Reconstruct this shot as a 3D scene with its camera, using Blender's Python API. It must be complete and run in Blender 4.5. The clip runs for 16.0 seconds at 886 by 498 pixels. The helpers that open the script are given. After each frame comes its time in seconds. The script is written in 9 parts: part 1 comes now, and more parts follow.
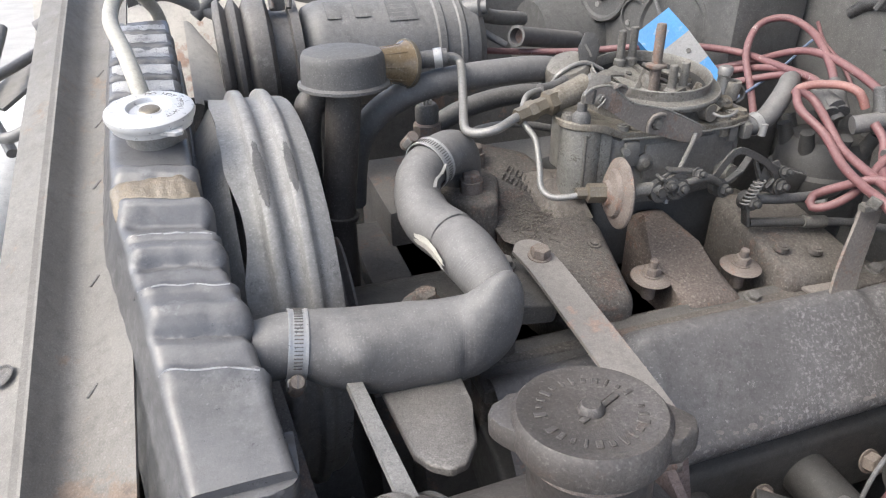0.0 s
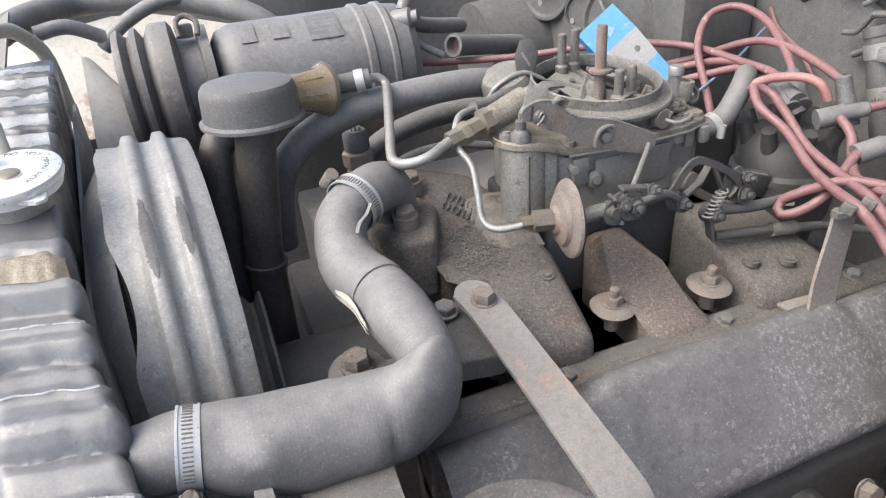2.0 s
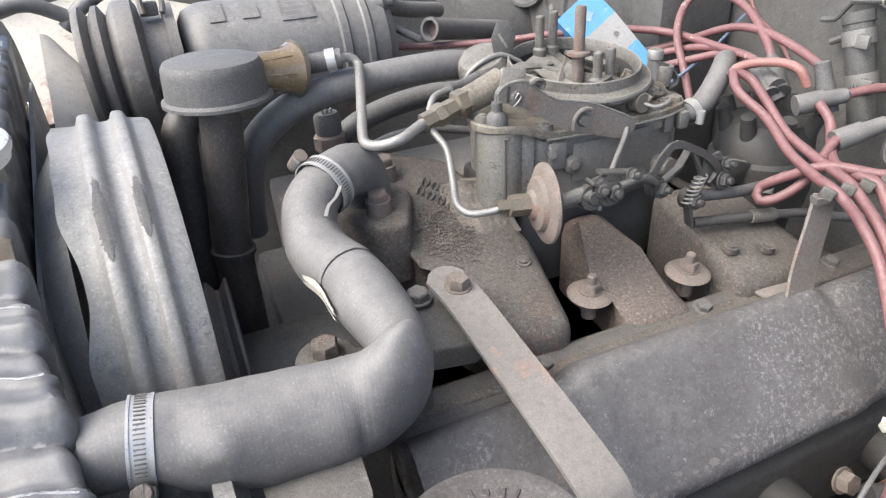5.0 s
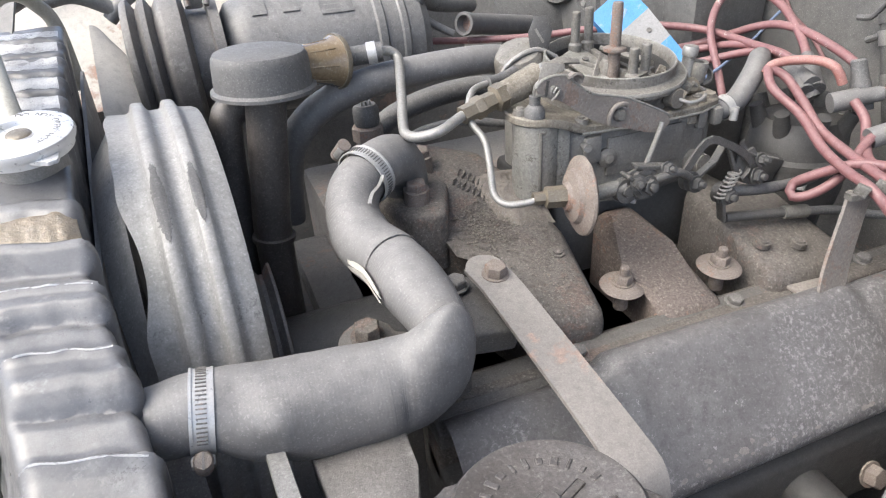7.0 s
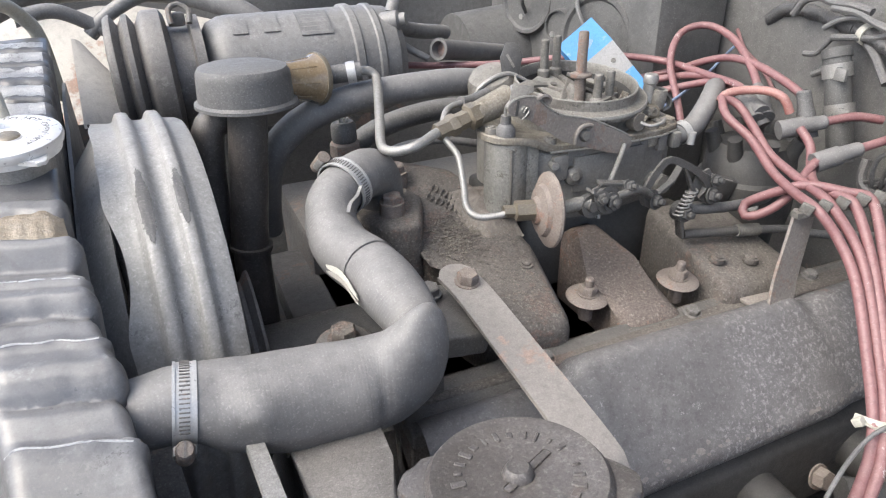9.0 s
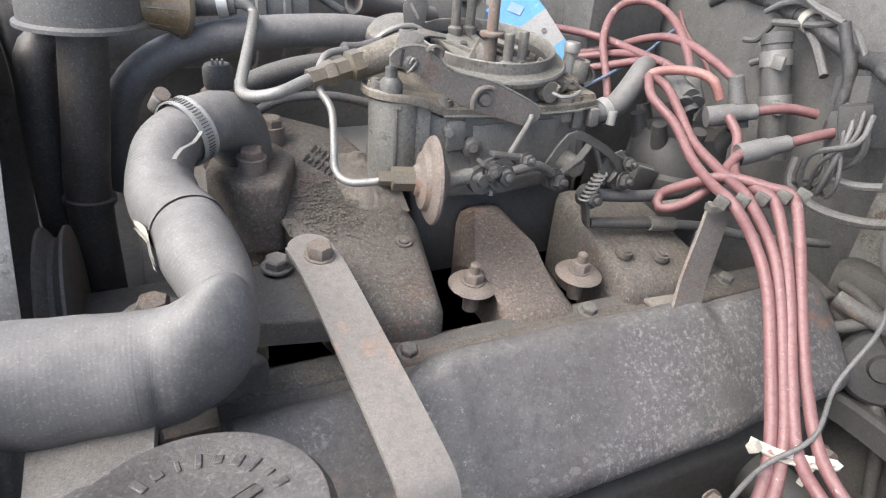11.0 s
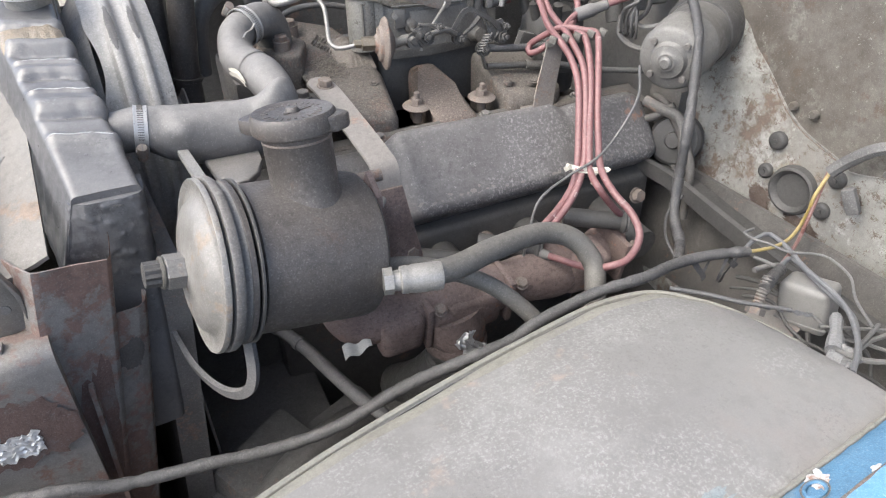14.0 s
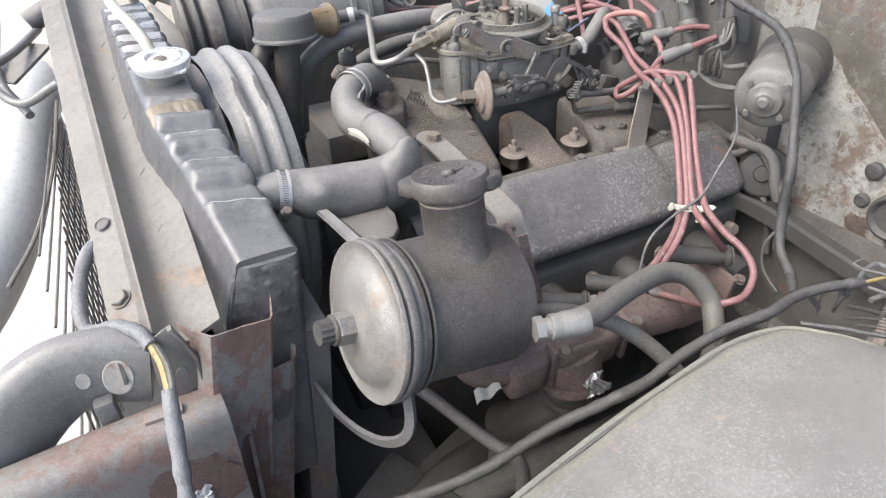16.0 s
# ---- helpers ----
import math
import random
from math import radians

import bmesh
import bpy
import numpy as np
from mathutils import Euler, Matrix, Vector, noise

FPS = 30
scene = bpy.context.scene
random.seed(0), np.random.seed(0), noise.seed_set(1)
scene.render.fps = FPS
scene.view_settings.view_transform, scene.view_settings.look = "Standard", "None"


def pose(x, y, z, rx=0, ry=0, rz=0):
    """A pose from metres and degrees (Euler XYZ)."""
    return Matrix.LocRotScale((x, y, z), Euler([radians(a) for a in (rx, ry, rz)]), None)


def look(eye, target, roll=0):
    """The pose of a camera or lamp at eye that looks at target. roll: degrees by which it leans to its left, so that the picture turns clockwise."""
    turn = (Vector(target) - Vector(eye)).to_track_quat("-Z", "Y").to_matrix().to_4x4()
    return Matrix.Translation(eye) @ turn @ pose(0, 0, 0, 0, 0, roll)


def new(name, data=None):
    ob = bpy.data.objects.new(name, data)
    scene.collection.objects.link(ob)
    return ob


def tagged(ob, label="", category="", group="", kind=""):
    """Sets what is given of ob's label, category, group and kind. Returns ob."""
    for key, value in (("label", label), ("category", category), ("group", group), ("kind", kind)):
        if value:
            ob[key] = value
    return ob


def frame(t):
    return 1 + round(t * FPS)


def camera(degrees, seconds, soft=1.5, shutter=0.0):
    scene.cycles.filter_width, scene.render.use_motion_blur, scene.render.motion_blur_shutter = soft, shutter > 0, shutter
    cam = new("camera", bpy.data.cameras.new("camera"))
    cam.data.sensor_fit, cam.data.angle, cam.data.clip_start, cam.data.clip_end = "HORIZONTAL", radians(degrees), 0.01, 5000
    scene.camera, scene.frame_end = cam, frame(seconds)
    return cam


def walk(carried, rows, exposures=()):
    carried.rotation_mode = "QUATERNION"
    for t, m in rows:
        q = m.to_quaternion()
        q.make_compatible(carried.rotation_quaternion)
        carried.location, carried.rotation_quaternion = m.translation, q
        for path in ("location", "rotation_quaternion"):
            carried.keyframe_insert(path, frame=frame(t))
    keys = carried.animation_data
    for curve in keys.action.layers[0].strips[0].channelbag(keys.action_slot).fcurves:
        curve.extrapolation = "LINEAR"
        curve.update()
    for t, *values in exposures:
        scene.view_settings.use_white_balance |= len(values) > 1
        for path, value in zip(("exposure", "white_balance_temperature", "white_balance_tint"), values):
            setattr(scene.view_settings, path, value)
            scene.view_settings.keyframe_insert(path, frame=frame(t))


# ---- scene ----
cam = camera(70.0, 16.0, soft=1.15)
EXPOSURES = [(0.0, 1.50, 6450, 5), (0.5, 1.58, 6450, 5), (1.0, 1.58, 6450, 5), (2.5, 1.8, 6450, 5), (8.2, 1.84, 6450, 5), (10.3, 1.56, 6450, 5), (11.2, 1.88, 6450, 5), (13.0, 1.99, 6450, 5), (14.5, 1.76, 6450, 5), (16.0, 1.79, 6450, 5)]
PATH = [
    (0, (0.019, -0.027, 1.253), (0.547, 1.632, 0.27), -1.3),
    (0.5, (0.041, 0.013, 1.242), (0.552, 1.669, 0.243), -2.9),
    (1, (0.041, 0.015, 1.251), (0.567, 1.697, 0.306), -3.1),
    (1.5, (0.061, 0.023, 1.253), (0.57, 1.699, 0.289), -5.2),
    (2, (0.076, 0.027, 1.251), (0.667, 1.665, 0.267), -5.0),
    (2.5, (0.081, 0.027, 1.252), (0.686, 1.657, 0.264), -5.3),
    (3, (0.08, 0.027, 1.253), (0.68, 1.658, 0.264), -5.5),
    (3.5, (0.084, 0.028, 1.254), (0.686, 1.662, 0.27), -5.8),
    (4, (0.086, 0.031, 1.247), (0.741, 1.646, 0.266), -4.2),
    (6.5, (0.069, 0.036, 1.234), (0.68, 1.639, 0.206), -3.2),
    (7, (0.064, 0.028, 1.24), (0.656, 1.648, 0.228), -3.7),
    (7.5, (0.064, 0.036, 1.24), (0.648, 1.669, 0.244), -4.4),
    (8, (0.064, 0.033, 1.244), (0.643, 1.67, 0.253), -3.8),
    (8.2, (0.063, 0.038, 1.239), (0.713, 1.653, 0.253), -2.7),
    (10.3, (0.033, -0.06, 1.236), (0.74, 1.599, 0.37), 1.5),
    (10.5, (0.067, -0.028, 1.218), (0.827, 1.597, 0.334), 9.2),
    (11, (0.139, 0.032, 1.195), (0.943, 1.588, 0.229), 4.8),
    (11.5, (0.147, 0.058, 1.191), (0.962, 1.576, 0.175), 2.9),
    (12, (0.112, 0.011, 1.217), (0.931, 1.513, 0.18), 4.0),
    (12.5, (0.057, -0.111, 1.22), (0.821, 1.405, 0.162), 1.8),
    (13, (0.037, -0.226, 1.209), (0.704, 1.323, 0.134), -0.5),
    (13.5, (0.036, -0.283, 1.23), (0.715, 1.252, 0.142), -2.1),
    (14, (0.037, -0.329, 1.248), (0.756, 1.16, 0.123), -1.1),
    (14.5, (0.03, -0.332, 1.253), (0.751, 1.126, 0.089), -3.8),
    (15, (0.029, -0.312, 1.263), (0.744, 1.187, 0.148), -6.4),
    (15.5, (-0.003, -0.296, 1.27), (0.654, 1.24, 0.17), -6.1),
    (16, (-0.067, -0.29, 1.283), (0.628, 1.265, 0.235), -4.4),
]
walk(cam, [(t, look(e, a, r)) for t, e, a, r in PATH], EXPOSURES)

# ---- world and light ----
world = bpy.data.worlds.new("sky")
scene.world = world
world.use_nodes = True
wn, wl = world.node_tree.nodes, world.node_tree.links
sky = wn.new("ShaderNodeTexSky")
sky.sky_type, sky.sun_disc = "NISHITA", False
sky.sun_elevation, sky.sun_rotation = radians(52), radians(-93)
sky.air_density, sky.dust_density = 0.6, 4.0
wl.new(sky.outputs["Color"], wn["Background"].inputs["Color"])
wn["Background"].inputs["Strength"].default_value = 0.15
sun = new("sun", bpy.data.lights.new("sun", "SUN"))
sun.data.energy, sun.data.angle, sun.data.color = 0.66, radians(60), (1.0, 0.98, 0.96)
sun.matrix_world = look((-3.0, 0.15, 5.2), (0.2, 0.3, 1.0))


# ---- materials ----
def surface(name, c1, c2, rough=0.65, metal=0.0, scale=30.0, bump=0.25, dust=0.4, dust_col=(0.30, 0.292, 0.283),
            rust=0.0, rust_col=(0.16, 0.075, 0.045), chips=None, chip_amount=0.0, grain=900.0, fine=0.4, specks=0.45, mottle=0.35, coat=0.0, chip_scale=0.0, layers=()):
    """Worn surface: two base tones, rust patches, chips, dust that lies on upward faces, grain relief."""
    m = bpy.data.materials.new(name)
    m.use_nodes = True
    n, l = m.node_tree.nodes, m.node_tree.links
    b = n["Principled BSDF"]
    co = n.new("ShaderNodeTexCoord").outputs["Object"]

    def tex(s, detail=6.0, r=0.6):
        q = n.new("ShaderNodeTexNoise")
        q.inputs["Scale"].default_value, q.inputs["Detail"].default_value, q.inputs["Roughness"].default_value = s, detail, r
        l.new(co, q.inputs["Vector"])
        return q.outputs["Fac"]

    def span(v, lo, hi, a=0.0, z=1.0):
        q = n.new("ShaderNodeMapRange")
        for key, val in (("From Min", lo), ("From Max", hi), ("To Min", a), ("To Max", z)):
            q.inputs[key].default_value = val
        l.new(v, q.inputs["Value"])
        return q.outputs["Result"]

    def calc(op, v, w):
        q = n.new("ShaderNodeMath")
        q.operation = op
        for i, k in enumerate((v, w)):
            if isinstance(k, (int, float)):
                q.inputs[i].default_value = k
            else:
                l.new(k, q.inputs[i])
        return q.outputs[0]

    def blend(f, v, w):
        q = n.new("ShaderNodeMix")
        q.data_type = "RGBA"
        if isinstance(f, (int, float)):
            q.inputs[0].default_value = f
        else:
            l.new(f, q.inputs[0])
        for i, k in ((6, v), (7, w)):
            if isinstance(k, tuple):
                q.inputs[i].default_value = (*k, 1)
            else:
                l.new(k, q.inputs[i])
        return q.outputs[2]

    coarse, mid, tiny = tex(scale), tex(scale * 5.3, 5.0, 0.65), tex(grain, 3.0, 0.7)
    col = blend(span(coarse, 0.35, 0.65), c1, c2)
    ro = span(mid, 0.3, 0.7, max(rough - 0.12, 0.05), min(rough + 0.15, 1.0))
    for lc, ls, lo, hi, amount, *zone in layers:
        # stains and flaked zones with ragged edges
        f = calc("MULTIPLY", span(calc("ADD", calc("MULTIPLY", tex(ls, 9.0, 0.72), 0.8), calc("MULTIPLY", tex(ls * 9, 4.0, 0.7), 0.2)), lo, hi), amount)
        if zone:
            f = calc("MULTIPLY", f, span(tex(zone[0], 4.0, 0.6), 0.46, 0.54))
        col = blend(f, col, lc)
    if rust:
        f = span(calc("ADD", calc("MULTIPLY", tex(scale * 0.55, 8.0, 0.7), 0.7), calc("MULTIPLY", mid, 0.3)), 0.595 - 0.28 * rust, 0.635 - 0.28 * rust)
        col = blend(f, col, blend(span(mid, 0.35, 0.65), rust_col, tuple(min(1, 1.9 * k) for k in rust_col)))
        ro = calc("MAXIMUM", ro, calc("MULTIPLY", f, 0.85))
    if chips:
        f = span(calc("ADD", calc("MULTIPLY", tex(chip_scale or scale * 2.2, 9.0, 0.75), 0.75), calc("MULTIPLY", tiny, 0.25)), 0.63 - 0.38 * chip_amount, 0.65 - 0.38 * chip_amount)
        col = blend(f, col, chips)
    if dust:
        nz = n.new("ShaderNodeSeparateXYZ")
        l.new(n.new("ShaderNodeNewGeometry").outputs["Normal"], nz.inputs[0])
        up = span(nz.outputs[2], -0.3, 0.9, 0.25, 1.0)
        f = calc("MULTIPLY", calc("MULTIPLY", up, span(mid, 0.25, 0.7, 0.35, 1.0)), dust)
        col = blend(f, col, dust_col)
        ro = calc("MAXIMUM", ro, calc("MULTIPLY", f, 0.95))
        if metal:
            l.new(calc("MULTIPLY", calc("SUBTRACT", 1.0, f), metal), b.inputs["Metallic"])
    elif metal:
        b.inputs["Metallic"].default_value = metal
    if specks:
        f = calc("MULTIPLY", span(tex(grain * 0.8, 2.0, 0.5), 0.58, 0.70), 0.7 * specks)
        col = blend(f, col, tuple(min(0.7, 1.35 * k + 0.04) for k in dust_col))
    col = blend(span(tex(scale * 8.7 + 40, 6.0, 0.7), 0.48, 0.66, 0.0, mottle), col, tuple(0.5 * k for k in c1))
    col = blend(span(tiny, 0.35, 0.7, 0.0, fine), col, tuple(0.45 * k for k in c1))
    b.inputs["Coat Weight"].default_value, b.inputs["Coat Roughness"].default_value = coat, 0.18
    l.new(col, b.inputs["Base Color"])
    l.new(ro, b.inputs["Roughness"])
    bp = n.new("ShaderNodeBump")
    bp.inputs["Strength"].default_value, bp.inputs["Distance"].default_value = bump, 0.0015
    l.new(calc("ADD", calc("MULTIPLY", mid, 0.8), calc("MULTIPLY", tiny, 0.35)), bp.inputs["Height"])
    l.new(bp.outputs[0], b.inputs["Normal"])
    return m


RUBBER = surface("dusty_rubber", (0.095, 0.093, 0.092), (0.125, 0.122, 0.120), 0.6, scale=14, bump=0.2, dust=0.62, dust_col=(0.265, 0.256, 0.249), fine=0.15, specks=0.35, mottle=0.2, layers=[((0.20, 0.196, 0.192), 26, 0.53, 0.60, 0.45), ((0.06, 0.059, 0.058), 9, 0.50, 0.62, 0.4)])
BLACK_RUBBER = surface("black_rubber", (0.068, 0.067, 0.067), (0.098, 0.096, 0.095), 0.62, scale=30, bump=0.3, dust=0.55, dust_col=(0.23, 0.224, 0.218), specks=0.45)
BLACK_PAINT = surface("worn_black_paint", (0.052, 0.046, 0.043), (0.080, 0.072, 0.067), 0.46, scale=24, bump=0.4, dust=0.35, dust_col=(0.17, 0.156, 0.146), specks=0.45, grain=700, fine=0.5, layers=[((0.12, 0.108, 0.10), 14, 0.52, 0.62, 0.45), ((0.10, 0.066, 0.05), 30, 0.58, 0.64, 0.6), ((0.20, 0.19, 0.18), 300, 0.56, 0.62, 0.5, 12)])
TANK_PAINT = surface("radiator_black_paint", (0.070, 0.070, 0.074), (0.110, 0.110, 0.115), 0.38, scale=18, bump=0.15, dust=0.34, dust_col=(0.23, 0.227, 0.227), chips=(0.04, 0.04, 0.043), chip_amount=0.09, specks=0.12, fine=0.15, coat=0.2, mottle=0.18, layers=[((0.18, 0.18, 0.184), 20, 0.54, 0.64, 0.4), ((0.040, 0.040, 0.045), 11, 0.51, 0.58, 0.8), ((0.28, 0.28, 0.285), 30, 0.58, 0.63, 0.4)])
PALE_CREST = surface("pale_crest_metal", (0.40, 0.40, 0.405), (0.52, 0.52, 0.52), 0.35, metal=0.3, scale=60, bump=0.4, dust=0.2, layers=[((0.10, 0.10, 0.105), 45, 0.54, 0.60, 0.8)])
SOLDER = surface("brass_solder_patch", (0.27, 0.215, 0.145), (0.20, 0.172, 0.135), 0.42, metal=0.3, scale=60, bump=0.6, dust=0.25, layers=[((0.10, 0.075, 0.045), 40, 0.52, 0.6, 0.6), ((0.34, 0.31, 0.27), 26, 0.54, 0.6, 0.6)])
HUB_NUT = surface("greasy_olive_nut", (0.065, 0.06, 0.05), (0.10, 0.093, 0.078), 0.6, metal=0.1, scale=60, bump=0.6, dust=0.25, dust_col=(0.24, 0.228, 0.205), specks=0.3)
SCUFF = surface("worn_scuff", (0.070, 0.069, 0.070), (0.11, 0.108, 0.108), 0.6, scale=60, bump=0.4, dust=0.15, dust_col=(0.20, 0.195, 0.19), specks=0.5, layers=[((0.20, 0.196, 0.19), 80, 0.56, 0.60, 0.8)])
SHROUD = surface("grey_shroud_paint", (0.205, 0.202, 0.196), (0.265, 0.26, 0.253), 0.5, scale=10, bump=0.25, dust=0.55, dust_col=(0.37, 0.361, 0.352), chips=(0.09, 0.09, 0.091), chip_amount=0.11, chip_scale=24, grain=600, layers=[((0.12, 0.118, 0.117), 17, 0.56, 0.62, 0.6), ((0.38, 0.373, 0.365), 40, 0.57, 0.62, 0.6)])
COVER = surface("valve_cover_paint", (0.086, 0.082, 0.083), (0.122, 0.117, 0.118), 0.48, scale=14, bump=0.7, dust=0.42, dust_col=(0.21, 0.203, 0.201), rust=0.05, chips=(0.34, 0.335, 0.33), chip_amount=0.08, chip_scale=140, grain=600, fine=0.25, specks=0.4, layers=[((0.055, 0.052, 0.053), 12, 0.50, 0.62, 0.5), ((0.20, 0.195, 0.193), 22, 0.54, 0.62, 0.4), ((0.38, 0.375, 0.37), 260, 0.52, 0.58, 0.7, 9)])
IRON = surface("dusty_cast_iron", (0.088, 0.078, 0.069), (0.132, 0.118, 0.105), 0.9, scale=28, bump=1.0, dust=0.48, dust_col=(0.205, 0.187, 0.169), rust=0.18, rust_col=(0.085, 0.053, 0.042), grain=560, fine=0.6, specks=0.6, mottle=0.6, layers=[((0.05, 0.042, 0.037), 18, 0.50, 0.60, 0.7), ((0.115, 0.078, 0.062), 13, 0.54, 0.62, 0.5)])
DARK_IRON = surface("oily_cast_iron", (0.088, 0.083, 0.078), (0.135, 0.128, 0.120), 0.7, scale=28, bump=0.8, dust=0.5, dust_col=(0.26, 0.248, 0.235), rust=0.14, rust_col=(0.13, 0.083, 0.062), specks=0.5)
RUST = surface("rusted_manifold", (0.150, 0.108, 0.097), (0.205, 0.152, 0.138), 0.92, scale=26, bump=1.0, dust=0.3, dust_col=(0.225, 0.196, 0.184), rust=0.10, rust_col=(0.15, 0.075, 0.05), specks=0.5, mottle=0.6, layers=[((0.08, 0.058, 0.052), 16, 0.51, 0.60, 0.7), ((0.225, 0.182, 0.166), 30, 0.56, 0.61, 0.5), ((0.19, 0.10, 0.065), 9, 0.59, 0.63, 0.45), ((0.055, 0.042, 0.039), 45, 0.56, 0.62, 0.5)])
ZINC = surface("dull_zinc_casting", (0.178, 0.168, 0.151), (0.245, 0.233, 0.212), 0.55, metal=0.2, scale=35, bump=0.6, dust=0.35, dust_col=(0.27, 0.255, 0.232), chips=(0.075, 0.07, 0.062), chip_amount=0.12, grain=600, fine=0.5, layers=[((0.085, 0.071, 0.055), 32, 0.49, 0.60, 0.7), ((0.04, 0.037, 0.034), 60, 0.55, 0.63, 0.6)])
ZINC_DARK = surface("grimy_zinc_casting", (0.135, 0.129, 0.117), (0.195, 0.187, 0.171), 0.55, metal=0.15, scale=35, bump=0.6, dust=0.4, dust_col=(0.235, 0.223, 0.203), chips=(0.05, 0.047, 0.042), chip_amount=0.12, grain=600, fine=0.5, layers=[((0.085, 0.073, 0.058), 32, 0.50, 0.60, 0.7), ((0.042, 0.039, 0.035), 60, 0.56, 0.63, 0.6)])
STEEL = surface("dull_steel", (0.24, 0.234, 0.222), (0.32, 0.312, 0.30), 0.45, metal=0.45, scale=60, bump=0.2, dust=0.45, dust_col=(0.29, 0.28, 0.265))
BRIGHT = surface("bright_steel", (0.42, 0.418, 0.412), (0.50, 0.497, 0.49), 0.35, metal=0.45, scale=60, bump=0.1, dust=0.3, dust_col=(0.38, 0.37, 0.36), mottle=0.2, fine=0.2)
CAP_METAL = surface("polished_cap_metal", (0.62, 0.62, 0.62), (0.70, 0.70, 0.695), 0.34, metal=0.45, scale=40, bump=0.08, dust=0.25, dust_col=(0.50, 0.49, 0.48), fine=0.05, specks=0.1, mottle=0.12)
BRASS = surface("aged_brass", (0.205, 0.172, 0.122), (0.165, 0.14, 0.105), 0.42, metal=0.45, scale=60, bump=0.3, dust=0.45, dust_col=(0.25, 0.232, 0.205))
BAR = surface("grey_bar_paint", (0.192, 0.178, 0.167), (0.240, 0.223, 0.209), 0.6, scale=18, bump=0.35, dust=0.4, dust_col=(0.248, 0.232, 0.217), rust=0.07, rust_col=(0.19, 0.13, 0.105), specks=0.35)
RUST_BOLT = surface("rusty_bolt", (0.17, 0.138, 0.118), (0.225, 0.188, 0.164), 0.8, metal=0.15, scale=70, bump=0.8, dust=0.4, dust_col=(0.27, 0.245, 0.222), rust=0.2, rust_col=(0.15, 0.088, 0.064), mottle=0.45)
RED_WIRE = surface("faded_red_silicone", (0.158, 0.060, 0.063), (0.20, 0.084, 0.086), 0.5, scale=20, bump=0.12, dust=0.5, dust_col=(0.25, 0.182, 0.18), fine=0.1, chips=(0.50, 0.46, 0.44), chip_amount=0.09, specks=0.3, mottle=0.35)
BLUE_CARD = surface("blue_plastic", (0.035, 0.20, 0.46), (0.05, 0.245, 0.52), 0.4, scale=30, bump=0.08, dust=0.25, dust_col=(0.25, 0.36, 0.50), chips=(0.20, 0.31, 0.47), chip_amount=0.12, specks=0.1, mottle=0.15)
PALE_CARD = surface("pale_label", (0.24, 0.243, 0.247), (0.30, 0.30, 0.305), 0.6, scale=30, bump=0.1, dust=0.35, dust_col=(0.25, 0.245, 0.24))
BLUE_WIRE = surface("blue_wire_cover", (0.13, 0.19, 0.32), (0.20, 0.27, 0.42), 0.5, dust=0.3)
TAPE = surface("wrapped_grey_tape", (0.055, 0.054, 0.055), (0.09, 0.088, 0.089), 0.5, scale=50, bump=1.0, dust=0.42, dust_col=(0.17, 0.166, 0.163), mottle=0.5, layers=[((0.17, 0.166, 0.164), 40, 0.55, 0.62, 0.6)])
PALE_TAPE = surface("pale_wrapped_tape", (0.145, 0.147, 0.153), (0.21, 0.212, 0.218), 0.45, scale=50, bump=1.0, dust=0.5, dust_col=(0.30, 0.298, 0.30), mottle=0.5, layers=[((0.08, 0.08, 0.083), 30, 0.56, 0.62, 0.7)])
GREY_WIRE = surface("grey_wire", (0.11, 0.109, 0.108), (0.155, 0.153, 0.151), 0.6, dust=0.3, dust_col=(0.22, 0.216, 0.21))
BLUE_GREY = surface("grey_blue_wire", (0.115, 0.119, 0.127), (0.155, 0.159, 0.168), 0.5, dust=0.3, dust_col=(0.21, 0.21, 0.215))
RELAY = surface("pale_relay_plastic", (0.165, 0.162, 0.158), (0.205, 0.202, 0.197), 0.6, scale=14, bump=0.2, dust=0.4, dust_col=(0.22, 0.215, 0.209), mottle=0.15, specks=0.15)
YELLOW_WIRE = surface("yellow_wire", (0.31, 0.225, 0.05), (0.37, 0.28, 0.09), 0.5, dust=0.4)
ORANGE_WIRE = surface("red_orange_wire", (0.155, 0.060, 0.05), (0.195, 0.082, 0.065), 0.5, dust=0.35)
TIE = surface("cream_nylon", (0.42, 0.405, 0.345), (0.50, 0.485, 0.43), 0.5, dust=0.25, specks=0.0)
RAIL = surface("beige_primer_rail", (0.150, 0.140, 0.126), (0.20, 0.188, 0.170), 0.55, scale=10, bump=0.35, dust=0.25, dust_col=(0.25, 0.236, 0.217), rust=0.12, rust_col=(0.13, 0.095, 0.07), specks=0.3, layers=[((0.105, 0.097, 0.087), 12, 0.52, 0.62, 0.6), ((0.26, 0.25, 0.235), 40, 0.58, 0.63, 0.4)])
SHEET = surface("grey_rusty_sheet", (0.168, 0.157, 0.147), (0.222, 0.209, 0.197), 0.55, scale=11, bump=0.45, dust=0.35, rust=0.34, rust_col=(0.115, 0.064, 0.049), specks=0.3, layers=[((0.09, 0.084, 0.078), 14, 0.54, 0.62, 0.5), ((0.25, 0.24, 0.228), 24, 0.55, 0.60, 0.5), ((0.13, 0.072, 0.057), 6, 0.53, 0.60, 0.7)])
